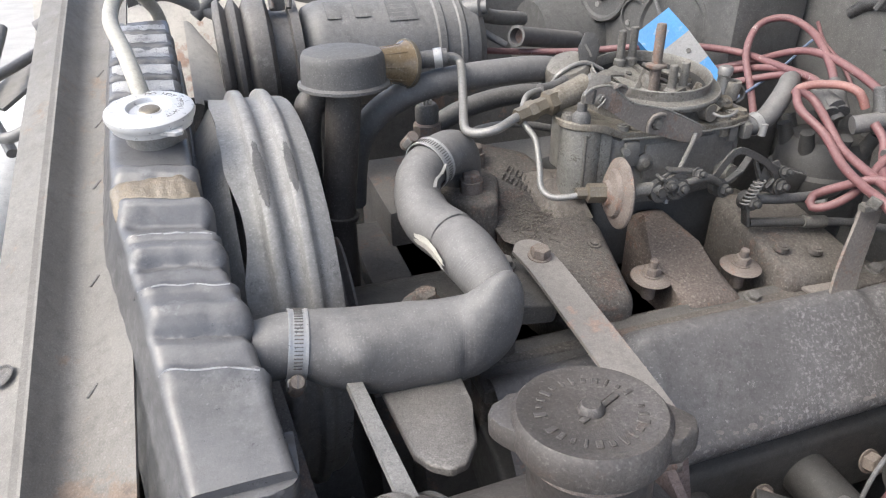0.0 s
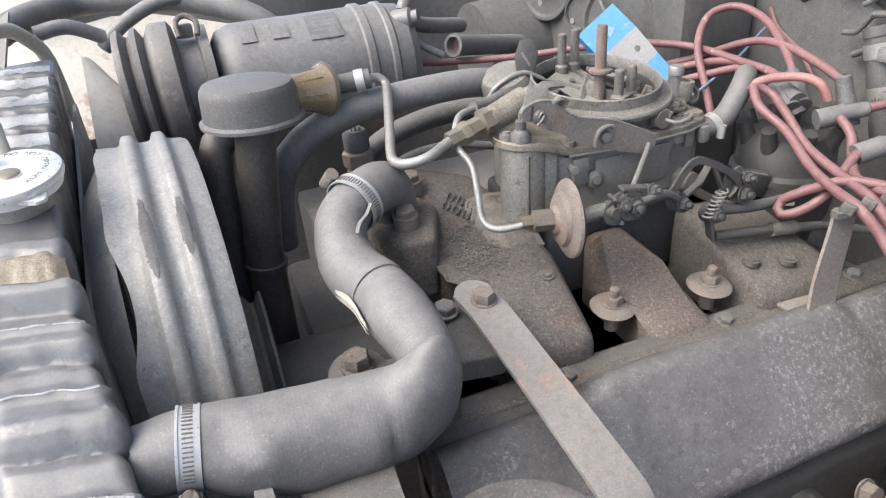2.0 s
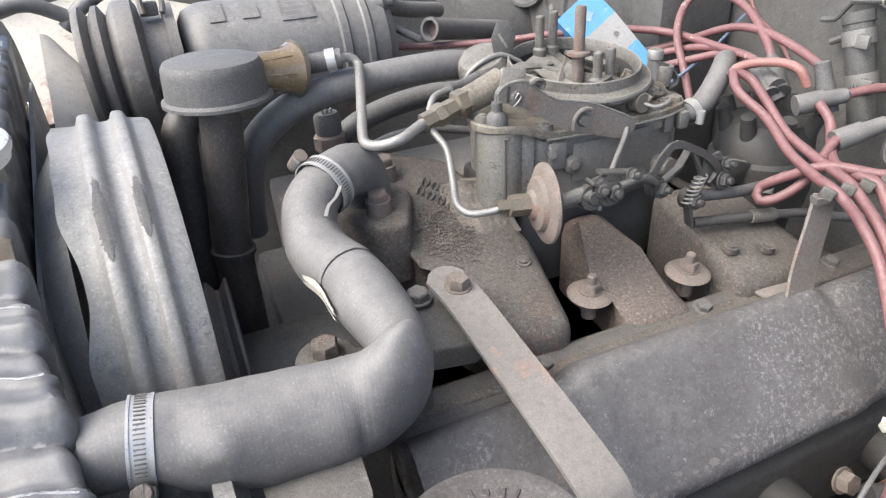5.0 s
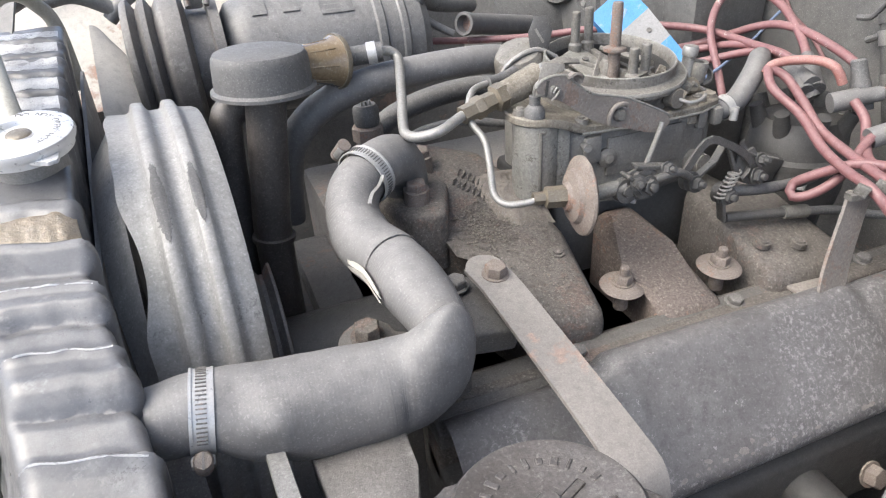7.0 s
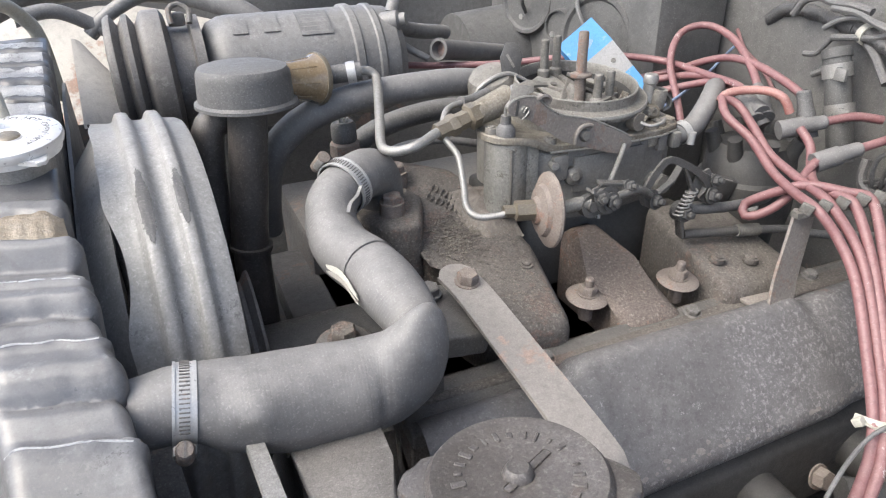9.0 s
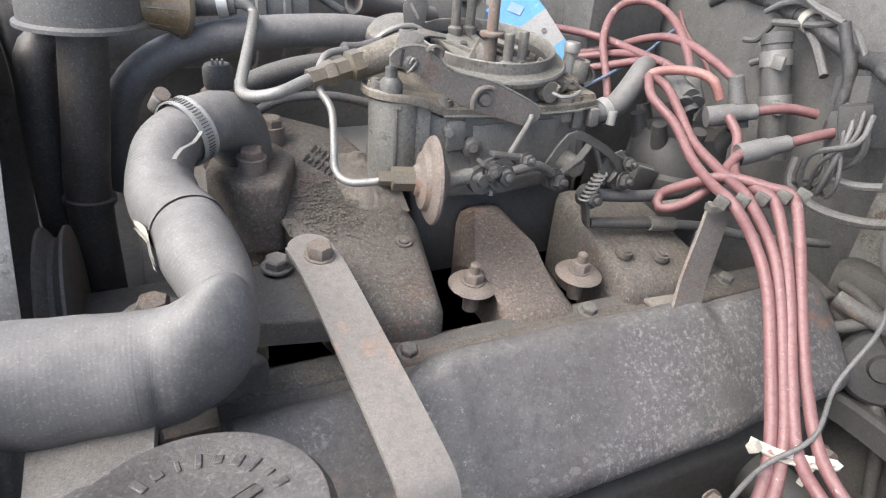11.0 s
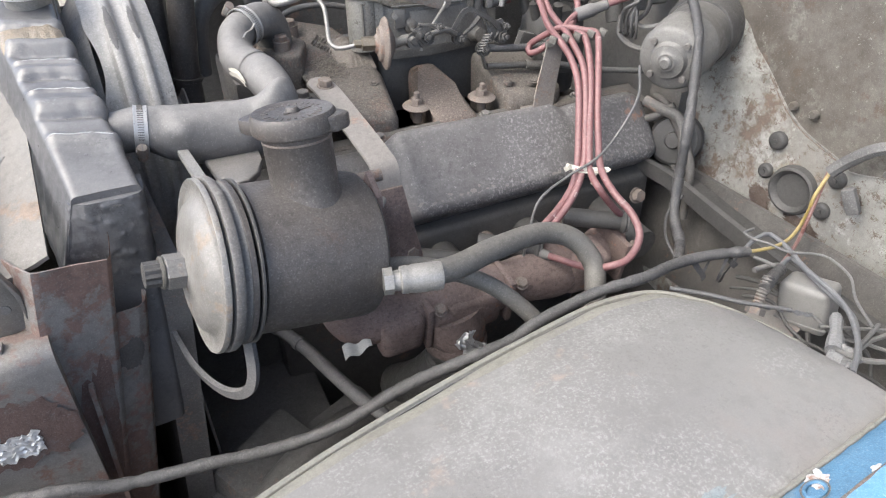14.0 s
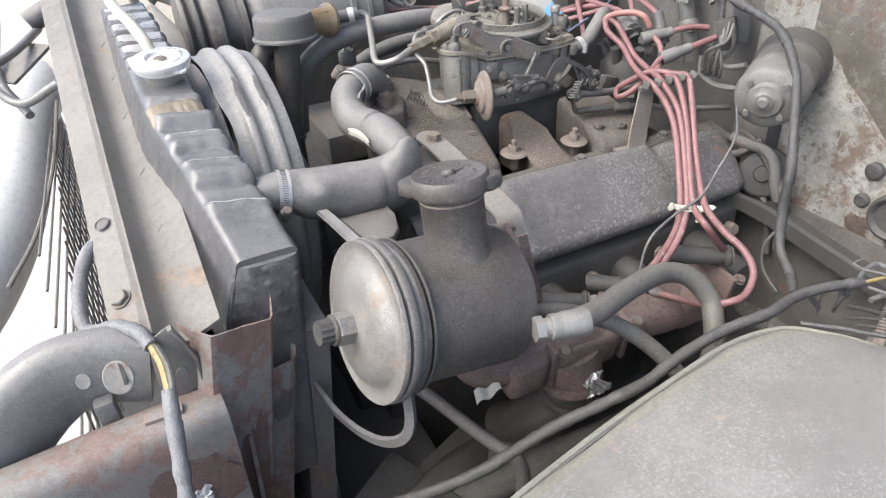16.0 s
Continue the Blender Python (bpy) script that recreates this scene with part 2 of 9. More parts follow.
PULLEY = surface("dusty_pulley_steel", (0.165, 0.157, 0.146), (0.22, 0.21, 0.197), 0.40, metal=0.2, scale=22, bump=0.5, dust=0.42, dust_col=(0.27, 0.259, 0.244), rust=0.07, rust_col=(0.15, 0.118, 0.09), specks=0.7, layers=[((0.10, 0.09, 0.078), 14, 0.53, 0.64, 0.6), ((0.32, 0.312, 0.30), 60, 0.57, 0.62, 0.5)])
ARM = surface("grey_sheet_arm", (0.180, 0.174, 0.167), (0.23, 0.223, 0.214), 0.38, scale=9, bump=0.25, dust=0.35, dust_col=(0.30, 0.29, 0.278), layers=[((0.12, 0.116, 0.11), 9, 0.5, 0.6, 0.5)])
HUMP = surface("chalky_wheelhouse_paint", (0.158, 0.155, 0.151), (0.205, 0.201, 0.196), 0.55, scale=5, bump=0.3, dust=0.25, dust_col=(0.225, 0.219, 0.212), rust=0.02, rust_col=(0.16, 0.13, 0.11), specks=0.12, mottle=0.15, fine=0.15, layers=[((0.205, 0.170, 0.155), 5, 0.53, 0.64, 0.45), ((0.26, 0.258, 0.253), 6, 0.52, 0.62, 0.5), ((0.105, 0.104, 0.103), 4.5, 0.55, 0.66, 0.5), ((0.33, 0.327, 0.32), 380, 0.50, 0.60, 0.7, 7), ((0.11, 0.108, 0.105), 330, 0.53, 0.60, 0.6, 8)])
CREAM = surface("yellowed_edge_paint", (0.195, 0.189, 0.162), (0.245, 0.238, 0.208), 0.6, scale=22, bump=0.4, dust=0.3, dust_col=(0.25, 0.243, 0.222), specks=0.2, layers=[((0.13, 0.122, 0.105), 30, 0.53, 0.62, 0.6), ((0.20, 0.197, 0.19), 14, 0.50, 0.60, 0.6)])
TEAL_PAINT = surface("worn_teal_paint", (0.15, 0.20, 0.22), (0.19, 0.225, 0.24), 0.6, scale=30, bump=0.4, dust=0.3, dust_col=(0.30, 0.31, 0.31), chips=(0.50, 0.50, 0.49), chip_amount=0.06, specks=0.3, layers=[((0.27, 0.265, 0.26), 18, 0.48, 0.60, 0.8), ((0.10, 0.22, 0.30), 26, 0.55, 0.62, 0.5)])
OLD_RED = surface("pinkish_runner_iron", (0.120, 0.095, 0.083), (0.16, 0.128, 0.112), 0.92, scale=30, bump=1.0, dust=0.4, dust_col=(0.22, 0.20, 0.182), rust=0.22, rust_col=(0.115, 0.068, 0.05), grain=520, fine=0.7, specks=0.8, mottle=0.5)
BLUE_PAINT = surface("blue_fender_paint", (0.10, 0.27, 0.46), (0.13, 0.33, 0.53), 0.4, scale=10, bump=0.2, dust=0.25, dust_col=(0.30, 0.40, 0.50), chips=(0.55, 0.55, 0.56), chip_amount=0.06, chip_scale=60)
DARK_BLUE = surface("worn_blue_flange", (0.055, 0.165, 0.29), (0.085, 0.215, 0.355), 0.5, scale=14, bump=0.3, dust=0.25, dust_col=(0.24, 0.30, 0.35), rust=0.05, layers=[((0.20, 0.235, 0.26), 12, 0.55, 0.62, 0.6), ((0.20, 0.12, 0.11), 9, 0.60, 0.64, 0.5)])
RUST_STAIN = surface("rust_patch", (0.145, 0.104, 0.084), (0.21, 0.162, 0.136), 0.85, scale=60, bump=0.9, dust=0.2, specks=0.6, layers=[((0.25, 0.24, 0.22), 70, 0.53, 0.60, 0.8), ((0.06, 0.045, 0.038), 40, 0.52, 0.6, 0.6)])
FIREWALL = surface("cream_rusty_firewall", (0.205, 0.201, 0.187), (0.31, 0.306, 0.286), 0.6, scale=9, bump=0.5, dust=0.12, rust=0.16, rust_col=(0.085, 0.06, 0.044), chips=(0.115, 0.08, 0.058), chip_amount=0.23, chip_scale=60, specks=0.2, layers=[((0.135, 0.117, 0.094), 4, 0.50, 0.60, 0.7), ((0.42, 0.416, 0.40), 22, 0.52, 0.58, 0.65), ((0.095, 0.085, 0.075), 14, 0.55, 0.61, 0.7), ((0.19, 0.15, 0.10), 16, 0.56, 0.61, 0.6), ((0.06, 0.05, 0.042), 55, 0.59, 0.63, 0.7)])
DARK_WALL = surface("grimy_dark_wall", (0.10, 0.098, 0.095), (0.145, 0.142, 0.137), 0.75, scale=9, bump=0.4, dust=0.4, dust_col=(0.23, 0.224, 0.217), rust=0.06, rust_col=(0.13, 0.088, 0.07), layers=[((0.06, 0.058, 0.055), 8, 0.5, 0.62, 0.5), ((0.19, 0.185, 0.18), 13, 0.56, 0.63, 0.5)])
HEATER = surface("heater_box_grey", (0.070, 0.069, 0.067), (0.105, 0.103, 0.10), 0.6, scale=12, bump=0.3, dust=0.3, dust_col=(0.19, 0.186, 0.181), layers=[((0.04, 0.039, 0.037), 10, 0.52, 0.62, 0.6), ((0.17, 0.166, 0.16), 9, 0.57, 0.63, 0.5)])
CAN = surface("compressor_grey", (0.150, 0.147, 0.143), (0.205, 0.201, 0.196), 0.5, metal=0.15, scale=16, bump=0.4, dust=0.45, dust_col=(0.29, 0.283, 0.276), chips=(0.075, 0.074, 0.075), chip_amount=0.12, layers=[((0.095, 0.09, 0.084), 12, 0.50, 0.60, 0.6), ((0.27, 0.265, 0.26), 34, 0.56, 0.60, 0.5)])
CLUTCH = surface("grimy_clutch_iron", (0.105, 0.098, 0.092), (0.155, 0.146, 0.138), 0.55, metal=0.1, scale=24, bump=0.6, dust=0.45, dust_col=(0.26, 0.25, 0.24), layers=[((0.06, 0.055, 0.05), 14, 0.50, 0.60, 0.6), ((0.27, 0.262, 0.25), 30, 0.57, 0.61, 0.6)])
MOTOR = surface("dusty_motor_can", (0.125, 0.121, 0.114), (0.17, 0.165, 0.156), 0.5, metal=0.1, scale=20, bump=0.5, dust=0.45, dust_col=(0.235, 0.228, 0.216), specks=0.5, layers=[((0.08, 0.076, 0.07), 12, 0.50, 0.60, 0.6), ((0.25, 0.242, 0.23), 34, 0.57, 0.61, 0.5)])
PRINT = surface("worn_data_label", (0.105, 0.104, 0.104), (0.15, 0.148, 0.147), 0.5, scale=60, bump=0.3, dust=0.4, dust_col=(0.25, 0.245, 0.24), layers=[((0.23, 0.226, 0.222), 60, 0.5, 0.58, 0.7)])
GROUND = surface("pale_dry_ground", (0.40, 0.385, 0.36), (0.50, 0.485, 0.455), 0.95, scale=2.5, bump=0.4, dust=0.0, grain=60)
PANEL = surface("sunlit_beige_sheet", (0.48, 0.45, 0.40), (0.56, 0.53, 0.48), 0.6, scale=8, bump=0.3, dust=0.3, dust_col=(0.52, 0.50, 0.46), rust=0.03)
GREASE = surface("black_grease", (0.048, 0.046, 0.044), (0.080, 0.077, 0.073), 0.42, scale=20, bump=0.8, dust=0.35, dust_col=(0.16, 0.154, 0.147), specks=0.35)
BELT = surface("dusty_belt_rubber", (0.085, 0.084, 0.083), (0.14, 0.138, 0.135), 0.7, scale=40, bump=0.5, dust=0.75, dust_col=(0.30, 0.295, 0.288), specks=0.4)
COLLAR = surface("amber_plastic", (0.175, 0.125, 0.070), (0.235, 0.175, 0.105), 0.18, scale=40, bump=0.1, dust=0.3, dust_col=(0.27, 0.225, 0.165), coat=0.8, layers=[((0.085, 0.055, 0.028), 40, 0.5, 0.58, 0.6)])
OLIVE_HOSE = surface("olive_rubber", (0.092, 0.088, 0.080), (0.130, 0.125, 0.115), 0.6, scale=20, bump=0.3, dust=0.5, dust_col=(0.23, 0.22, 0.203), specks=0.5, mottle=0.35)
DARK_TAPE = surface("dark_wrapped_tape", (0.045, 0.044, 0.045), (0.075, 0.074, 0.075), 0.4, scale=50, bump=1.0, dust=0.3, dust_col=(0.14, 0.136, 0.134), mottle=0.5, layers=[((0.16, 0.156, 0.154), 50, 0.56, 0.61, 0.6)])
# Near black, for black parts and for shade put into the colour.
SHADOWED = surface("matte_black_and_shade", (0.045, 0.044, 0.043), (0.065, 0.063, 0.061), 0.6, scale=20, bump=0.4, dust=0.18, dust_col=(0.15, 0.146, 0.14), specks=0.2)
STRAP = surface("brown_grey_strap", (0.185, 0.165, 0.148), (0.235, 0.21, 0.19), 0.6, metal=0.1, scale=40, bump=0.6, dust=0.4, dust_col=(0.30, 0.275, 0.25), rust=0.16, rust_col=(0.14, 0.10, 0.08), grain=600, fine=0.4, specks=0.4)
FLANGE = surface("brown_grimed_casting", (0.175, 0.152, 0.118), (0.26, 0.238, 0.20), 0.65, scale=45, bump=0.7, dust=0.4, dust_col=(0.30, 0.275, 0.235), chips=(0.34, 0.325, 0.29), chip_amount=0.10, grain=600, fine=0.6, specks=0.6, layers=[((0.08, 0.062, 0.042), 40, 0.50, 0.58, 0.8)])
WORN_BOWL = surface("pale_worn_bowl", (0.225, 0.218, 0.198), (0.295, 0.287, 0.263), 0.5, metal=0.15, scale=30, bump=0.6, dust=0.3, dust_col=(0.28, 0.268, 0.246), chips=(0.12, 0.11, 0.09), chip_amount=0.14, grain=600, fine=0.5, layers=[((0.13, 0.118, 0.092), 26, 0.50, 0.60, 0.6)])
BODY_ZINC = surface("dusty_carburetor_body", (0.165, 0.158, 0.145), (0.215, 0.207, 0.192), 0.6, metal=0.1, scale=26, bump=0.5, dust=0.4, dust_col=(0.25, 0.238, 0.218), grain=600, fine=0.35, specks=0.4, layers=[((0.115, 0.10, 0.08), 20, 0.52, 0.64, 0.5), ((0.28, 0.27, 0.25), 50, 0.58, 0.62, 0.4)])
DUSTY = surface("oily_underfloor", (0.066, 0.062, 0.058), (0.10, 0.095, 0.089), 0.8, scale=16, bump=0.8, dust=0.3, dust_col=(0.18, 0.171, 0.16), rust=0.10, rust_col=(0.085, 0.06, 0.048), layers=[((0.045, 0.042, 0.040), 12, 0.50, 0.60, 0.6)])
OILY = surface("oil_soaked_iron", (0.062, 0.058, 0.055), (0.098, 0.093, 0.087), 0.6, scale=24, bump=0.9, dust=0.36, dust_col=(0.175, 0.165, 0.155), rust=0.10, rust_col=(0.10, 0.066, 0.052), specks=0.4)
RED_RUST = surface("red_brown_rust", (0.105, 0.064, 0.053), (0.15, 0.092, 0.076), 0.75, scale=24, bump=0.7, dust=0.15, specks=0.3, layers=[((0.16, 0.148, 0.138), 30, 0.54, 0.60, 0.7), ((0.07, 0.045, 0.038), 12, 0.52, 0.62, 0.6)])
UPPER_WALL = surface("brown_stained_dash_panel", (0.095, 0.085, 0.072), (0.150, 0.138, 0.121), 0.6, scale=8, bump=0.5, dust=0.12, dust_col=(0.22, 0.21, 0.195), rust=0.12, rust_col=(0.075, 0.05, 0.036), chips=(0.30, 0.294, 0.27), chip_amount=0.09, chip_scale=120, specks=0.3, layers=[((0.060, 0.049, 0.038), 5, 0.47, 0.58, 0.8), ((0.22, 0.21, 0.19), 9, 0.56, 0.62, 0.6), ((0.085, 0.056, 0.038), 22, 0.55, 0.60, 0.7)])
NOSE = surface("pale_nose_paint", (0.66, 0.66, 0.65), (0.74, 0.74, 0.73), 0.35, scale=8, bump=0.15, dust=0.3, dust_col=(0.60, 0.59, 0.57))
GRIT = surface("brown_grit", (0.15, 0.132, 0.113), (0.22, 0.195, 0.17), 1.0, scale=120, bump=0.8, dust=0.0)
DIRT = surface("loose_dirt", (0.12, 0.105, 0.09), (0.20, 0.178, 0.155), 1.0, scale=90, bump=1.0, dust=0.0)
PAPER = surface("pale_scrap", (0.56, 0.54, 0.47), (0.64, 0.62, 0.56), 0.8, scale=60, dust=0.2)
RED_BODY = surface("dull_red_body_paint", (0.20, 0.06, 0.06), (0.27, 0.10, 0.095), 0.5, scale=12, dust=0.35)
WHITE_EDGE = surface("chipped_white_paint", (0.55, 0.55, 0.545), (0.62, 0.62, 0.615), 0.5, scale=18, dust=0.2, rust=0.12)


# ---- shape helpers ----
V = Vector


def aim(p, d, spin=0.0):
    """Axes at p whose z axis points along d."""
    return Matrix.Translation(p) @ V(d).to_track_quat("Z", "Y").to_matrix().to_4x4() @ Matrix.Rotation(radians(spin), 4, "Z")


def thing(name, label, category, at=(0, 0, 0), group="", kind=""):
    ob = new(name)
    ob.location, ob.empty_display_size = at, 0.02
    return tagged(ob, label, category, group, kind)


def part(name, bm, material, parent=None, label="", sharp=38):
    me = bpy.data.meshes.new(name)
    bmesh.ops.recalc_face_normals(bm, faces=bm.faces[:])
    bm.to_mesh(me)
    bm.free()
    me.polygons.foreach_set("use_smooth", [True] * len(me.polygons))
    me.set_sharp_from_angle(angle=radians(sharp))
    me.materials.append(material)
    ob = new(name, me)
    if parent is not None:
        ob.parent = parent
        base = Matrix.Translation(parent.location)
        if parent.parent is not None:
            base = Matrix.Translation(parent.parent.location) @ parent.matrix_parent_inverse @ base
        ob.matrix_parent_inverse = base.inverted()
    if label:
        ob["label"] = label
    return ob


def solo(name, bm, material, label, category, group="", kind="", sharp=38):
    return tagged(part(name, bm, material, sharp=sharp), label, category, group, kind)


def box(bm, size, m=Matrix(), bevel=0.0, seg=2):
    r = bmesh.ops.create_cube(bm, size=1.0, matrix=m @ Matrix.Diagonal((*size, 1)))
    if bevel:
        es = list({e for v in r["verts"] for e in v.link_edges})
        bmesh.ops.bevel(bm, geom=es, offset=bevel, segments=seg, profile=0.6, affect="EDGES")
    return bm


def slab(bm, a, b, bevel=0.0, m=Matrix()):
    """A box between two corners."""
    a, b = V(a), V(b)
    return box(bm, [abs(k) for k in b - a], m @ Matrix.Translation((a + b) / 2), bevel)


def rod(bm, a, b, r, r2=None, seg=16):
    a, b = V(a), V(b)
    d = b - a
    bmesh.ops.create_cone(bm, cap_ends=True, segments=seg, radius1=r, radius2=r if r2 is None else r2, depth=d.length, matrix=aim((a + b) / 2, d))
    return bm


def lathe(bm, profile, m, seg=32, start=0.0, sweep_deg=360.0):
    """Turns (radius, height) pairs round the z axis of m."""
    whole = sweep_deg >= 360
    count = seg if whole else seg + 1
    rings = []
    for i in range(count):
        a = radians(start + sweep_deg * i / seg)
        rings.append([bm.verts.new(m @ V((r * math.cos(a), r * math.sin(a), h))) for r, h in profile])
    for i in range(seg):
        p, q = rings[i], rings[(i + 1) % count]
        for j in range(len(profile) - 1):
            bm.faces.new((p[j], q[j], q[j + 1], p[j + 1]))
    bmesh.ops.remove_doubles(bm, verts=bm.verts[:], dist=1e-6)
    return bm


def smooth_path(pts, step=0.006):
    """A rounded curve through the given points."""
    pts = [V(p) for p in pts]
    if len(pts) == 2:
        return pts
    out = []
    ext = [2 * pts[0] - pts[1]] + pts + [2 * pts[-1] - pts[-2]]
    for i in range(1, len(ext) - 2):
        a, b, c, d = ext[i - 1:i + 3]
        n = max(2, int((c - b).length / step))
        for k in range(n):
            t = k / n
            out.append(0.5 * (2 * b + (c - a) * t + (2 * a - 5 * b + 4 * c - d) * t * t + (3 * b - a - 3 * c + d) * t ** 3))
    return out + [pts[-1]]


def sweep(bm, pts, radius, seg=12, step=0.006, section=None, closed_ends=True, raw=False):
    """A tube along a curve. radius: a number, or a function of 0..1. section: (u, v) pairs for a strip of another shape."""
    p = [V(q) for q in pts] if raw else smooth_path(pts, step)
    n = len(p)
    up = None
    rings = []
    for i in range(n):
        t = (p[min(i + 1, n - 1)] - p[max(i - 1, 0)]).normalized()
        if up is None:
            up = t.orthogonal().normalized() if abs(t.z) > 0.9 else (V((0, 0, 1)) - t * t.z).normalized()
        else:
            up = (up - t * up.dot(t)).normalized()
        side = t.cross(up)
        r = radius(i / (n - 1)) if callable(radius) else radius
        if section:
            ring = [p[i] + side * u + up * w for u, w in section]
        else:
            ring = [p[i] + (side * math.cos(2 * math.pi * k / seg) + up * math.sin(2 * math.pi * k / seg)) * r for k in range(seg)]
        rings.append([bm.verts.new(q) for q in ring])
    m = len(rings[0])
    for i in range(n - 1):
        for k in range(m):
            bm.faces.new((rings[i][k], rings[i][(k + 1) % m], rings[i + 1][(k + 1) % m], rings[i + 1][k]))
    if closed_ends:
        bm.faces.new(rings[0])
        bm.faces.new(rings[-1])
    return bm


def prism(bm, outline, lower, upper, bevel=0.0):
    """A flat-sided solid: outline of (x, y), with functions or numbers for its lower and upper z."""
    lo = lower if callable(lower) else (lambda x, y: lower)
    hi = upper if callable(upper) else (lambda x, y: upper)
    a = [bm.verts.new((x, y, lo(x, y))) for x, y in outline]
    b = [bm.verts.new((x, y, hi(x, y))) for x, y in outline]
    fs = [bm.faces.new(a), bm.faces.new(b)]
    n = len(a)
    for i in range(n):
        fs.append(bm.faces.new((a[i], a[(i + 1) % n], b[(i + 1) % n], b[i])))
    if bevel:
        es = [e for e in {e for f in fs for e in f.edges} if not (e.verts[0] in a and e.verts[1] in a)]
        bmesh.ops.bevel(bm, geom=es, offset=bevel, segments=3, profile=0.5, affect="EDGES")
    return bm


def plate(bm, outline, m, thick, bevel=0.0):
    """A sheet: outline in the xy plane of m, thick along its z."""
    a = [bm.verts.new(m @ V((x, y, 0))) for x, y in outline]
    b = [bm.verts.new(m @ V((x, y, thick))) for x, y in outline]
    fs = [bm.faces.new(a), bm.faces.new(b)]
    n = len(a)
    for i in range(n):
        fs.append(bm.faces.new((a[i], a[(i + 1) % n], b[(i + 1) % n], b[i])))
    if bevel:
        bmesh.ops.bevel(bm, geom=list({e for f in fs for e in f.edges}), offset=bevel, segments=2, profile=0.5, affect="EDGES")
    return bm


def bolt(bm, p, d=(0, 0, 1), r=0.007, h=0.006, washer=1.35, stud=0.0):
    """A hexagon head with a washer face and, if wanted, a stud end above."""
    m = aim(p, d, 17)
    bmesh.ops.create_cone(bm, cap_ends=True, segments=20, radius1=r * washer, radius2=r * washer, depth=0.0016, matrix=m @ Matrix.Translation((0, 0, 0.0008)))
    lathe(bm, [(0, 0.0016), (r, 0.0016), (r, h * 0.85), (r * 0.86, h), (0, h)], m, 6)
    if stud:
        lathe(bm, [(0, h), (r * 0.5, h), (r * 0.5, h + stud * 0.85), (r * 0.36, h + stud), (0, h + stud)], m, 12)
    return bm


def noise_grid(bm, fn, nu, nv, thick=None):
    """A sheet over the unit square; fn(u, v) gives each place. thick: an offset vector that gives it a second skin."""
    def skin(off):
        return [[bm.verts.new(V(fn(i / nu, j / nv)) + off) for j in range(nv + 1)] for i in range(nu + 1)]
    g = skin(V((0, 0, 0)))
    for i in range(nu):
        for j in range(nv):
            bm.faces.new((g[i][j], g[i + 1][j], g[i + 1][j + 1], g[i][j + 1]))
    if thick is not None:
        k = skin(V(thick))
        for i in range(nu):
            for j in range(nv):
                bm.faces.new((k[i][j], k[i][j + 1], k[i + 1][j + 1], k[i + 1][j]))
        rim = [(i, 0) for i in range(nu)] + [(nu, j) for j in range(nv)] + [(i, nv) for i in range(nu, 0, -1)] + [(0, j) for j in range(nv, 0, -1)]
        for a, b in zip(rim, rim[1:] + rim[:1]):
            bm.faces.new((g[a[0]][a[1]], g[b[0]][b[1]], k[b[0]][b[1]], k[a[0]][a[1]]))
    return bm


def table(x, xs, ys):
    return float(np.interp(x, xs, ys))


B = bmesh.new

from mathutils import bvhtree

# ---- the setting ----
bm = B()
noise_grid(bm, lambda u, v: ((u - 0.5) * 400, (v - 0.5) * 400, 0.0), 8, 8)
solo("ground", bm, GROUND, "pale dry bare ground under the parked car", "ground", kind="structure")


def firewall_sheet(u, v):
    y = -0.30 + 0.62 * u
    z = 0.55 + (1.10 + 0.05 * (y + 0.30) - 0.55) * v
    x = 0.70 + 0.010 * math.sin(9 * y) * math.sin(7 * z)
    x -= 0.05 * max(0, min(1, (0.80 - z) / 0.12))
    return (x, y, z)


bm = noise_grid(B(), firewall_sheet, 30, 34, (0.006, 0, 0))
solo("wall_firewall", bm, FIREWALL, "cream painted firewall panel with brown rust stains", "firewall", kind="structure")
def on_firewall(y, z, lift):
    p = V(firewall_sheet((y + 0.30) / 0.62, (z - 0.55) / (0.55 + 0.05 * (y + 0.30))))
    return p + V((-lift, 0, 0))


FIREWALL_OB = bpy.data.objects["wall_firewall"]
SEAM = [(0.205, 1.04), (0.184, 1.017), (0.153, 0.993), (0.125, 0.967), (0.093, 0.948), (0.043, 0.933), (0.026, 0.925), (-0.004, 0.932), (-0.06, 0.945)]
part("seam", sweep(B(), [on_firewall(y, z, 0.0005) for y, z in SEAM], 0.0013, 8), FIREWALL, FIREWALL_OB)
part("seam_rust", sweep(B(), [on_firewall(y + 0.003, z - 0.003, 0.0003) for y, z in SEAM[2:6]], lambda t: 0.0007 + 0.0004 * math.sin(40 * t), 6), RUST_STAIN, FIREWALL_OB, "rusty seam edge")
part("seam", sweep(B(), [on_firewall(y, z, 0.0) for y, z in ((0.218, 0.977), (0.225, 0.917), (0.224, 0.882), (0.212, 0.847), (0.145, 0.830), (0.077, 0.814))], 0.0010, 8), FIREWALL, FIREWALL_OB)


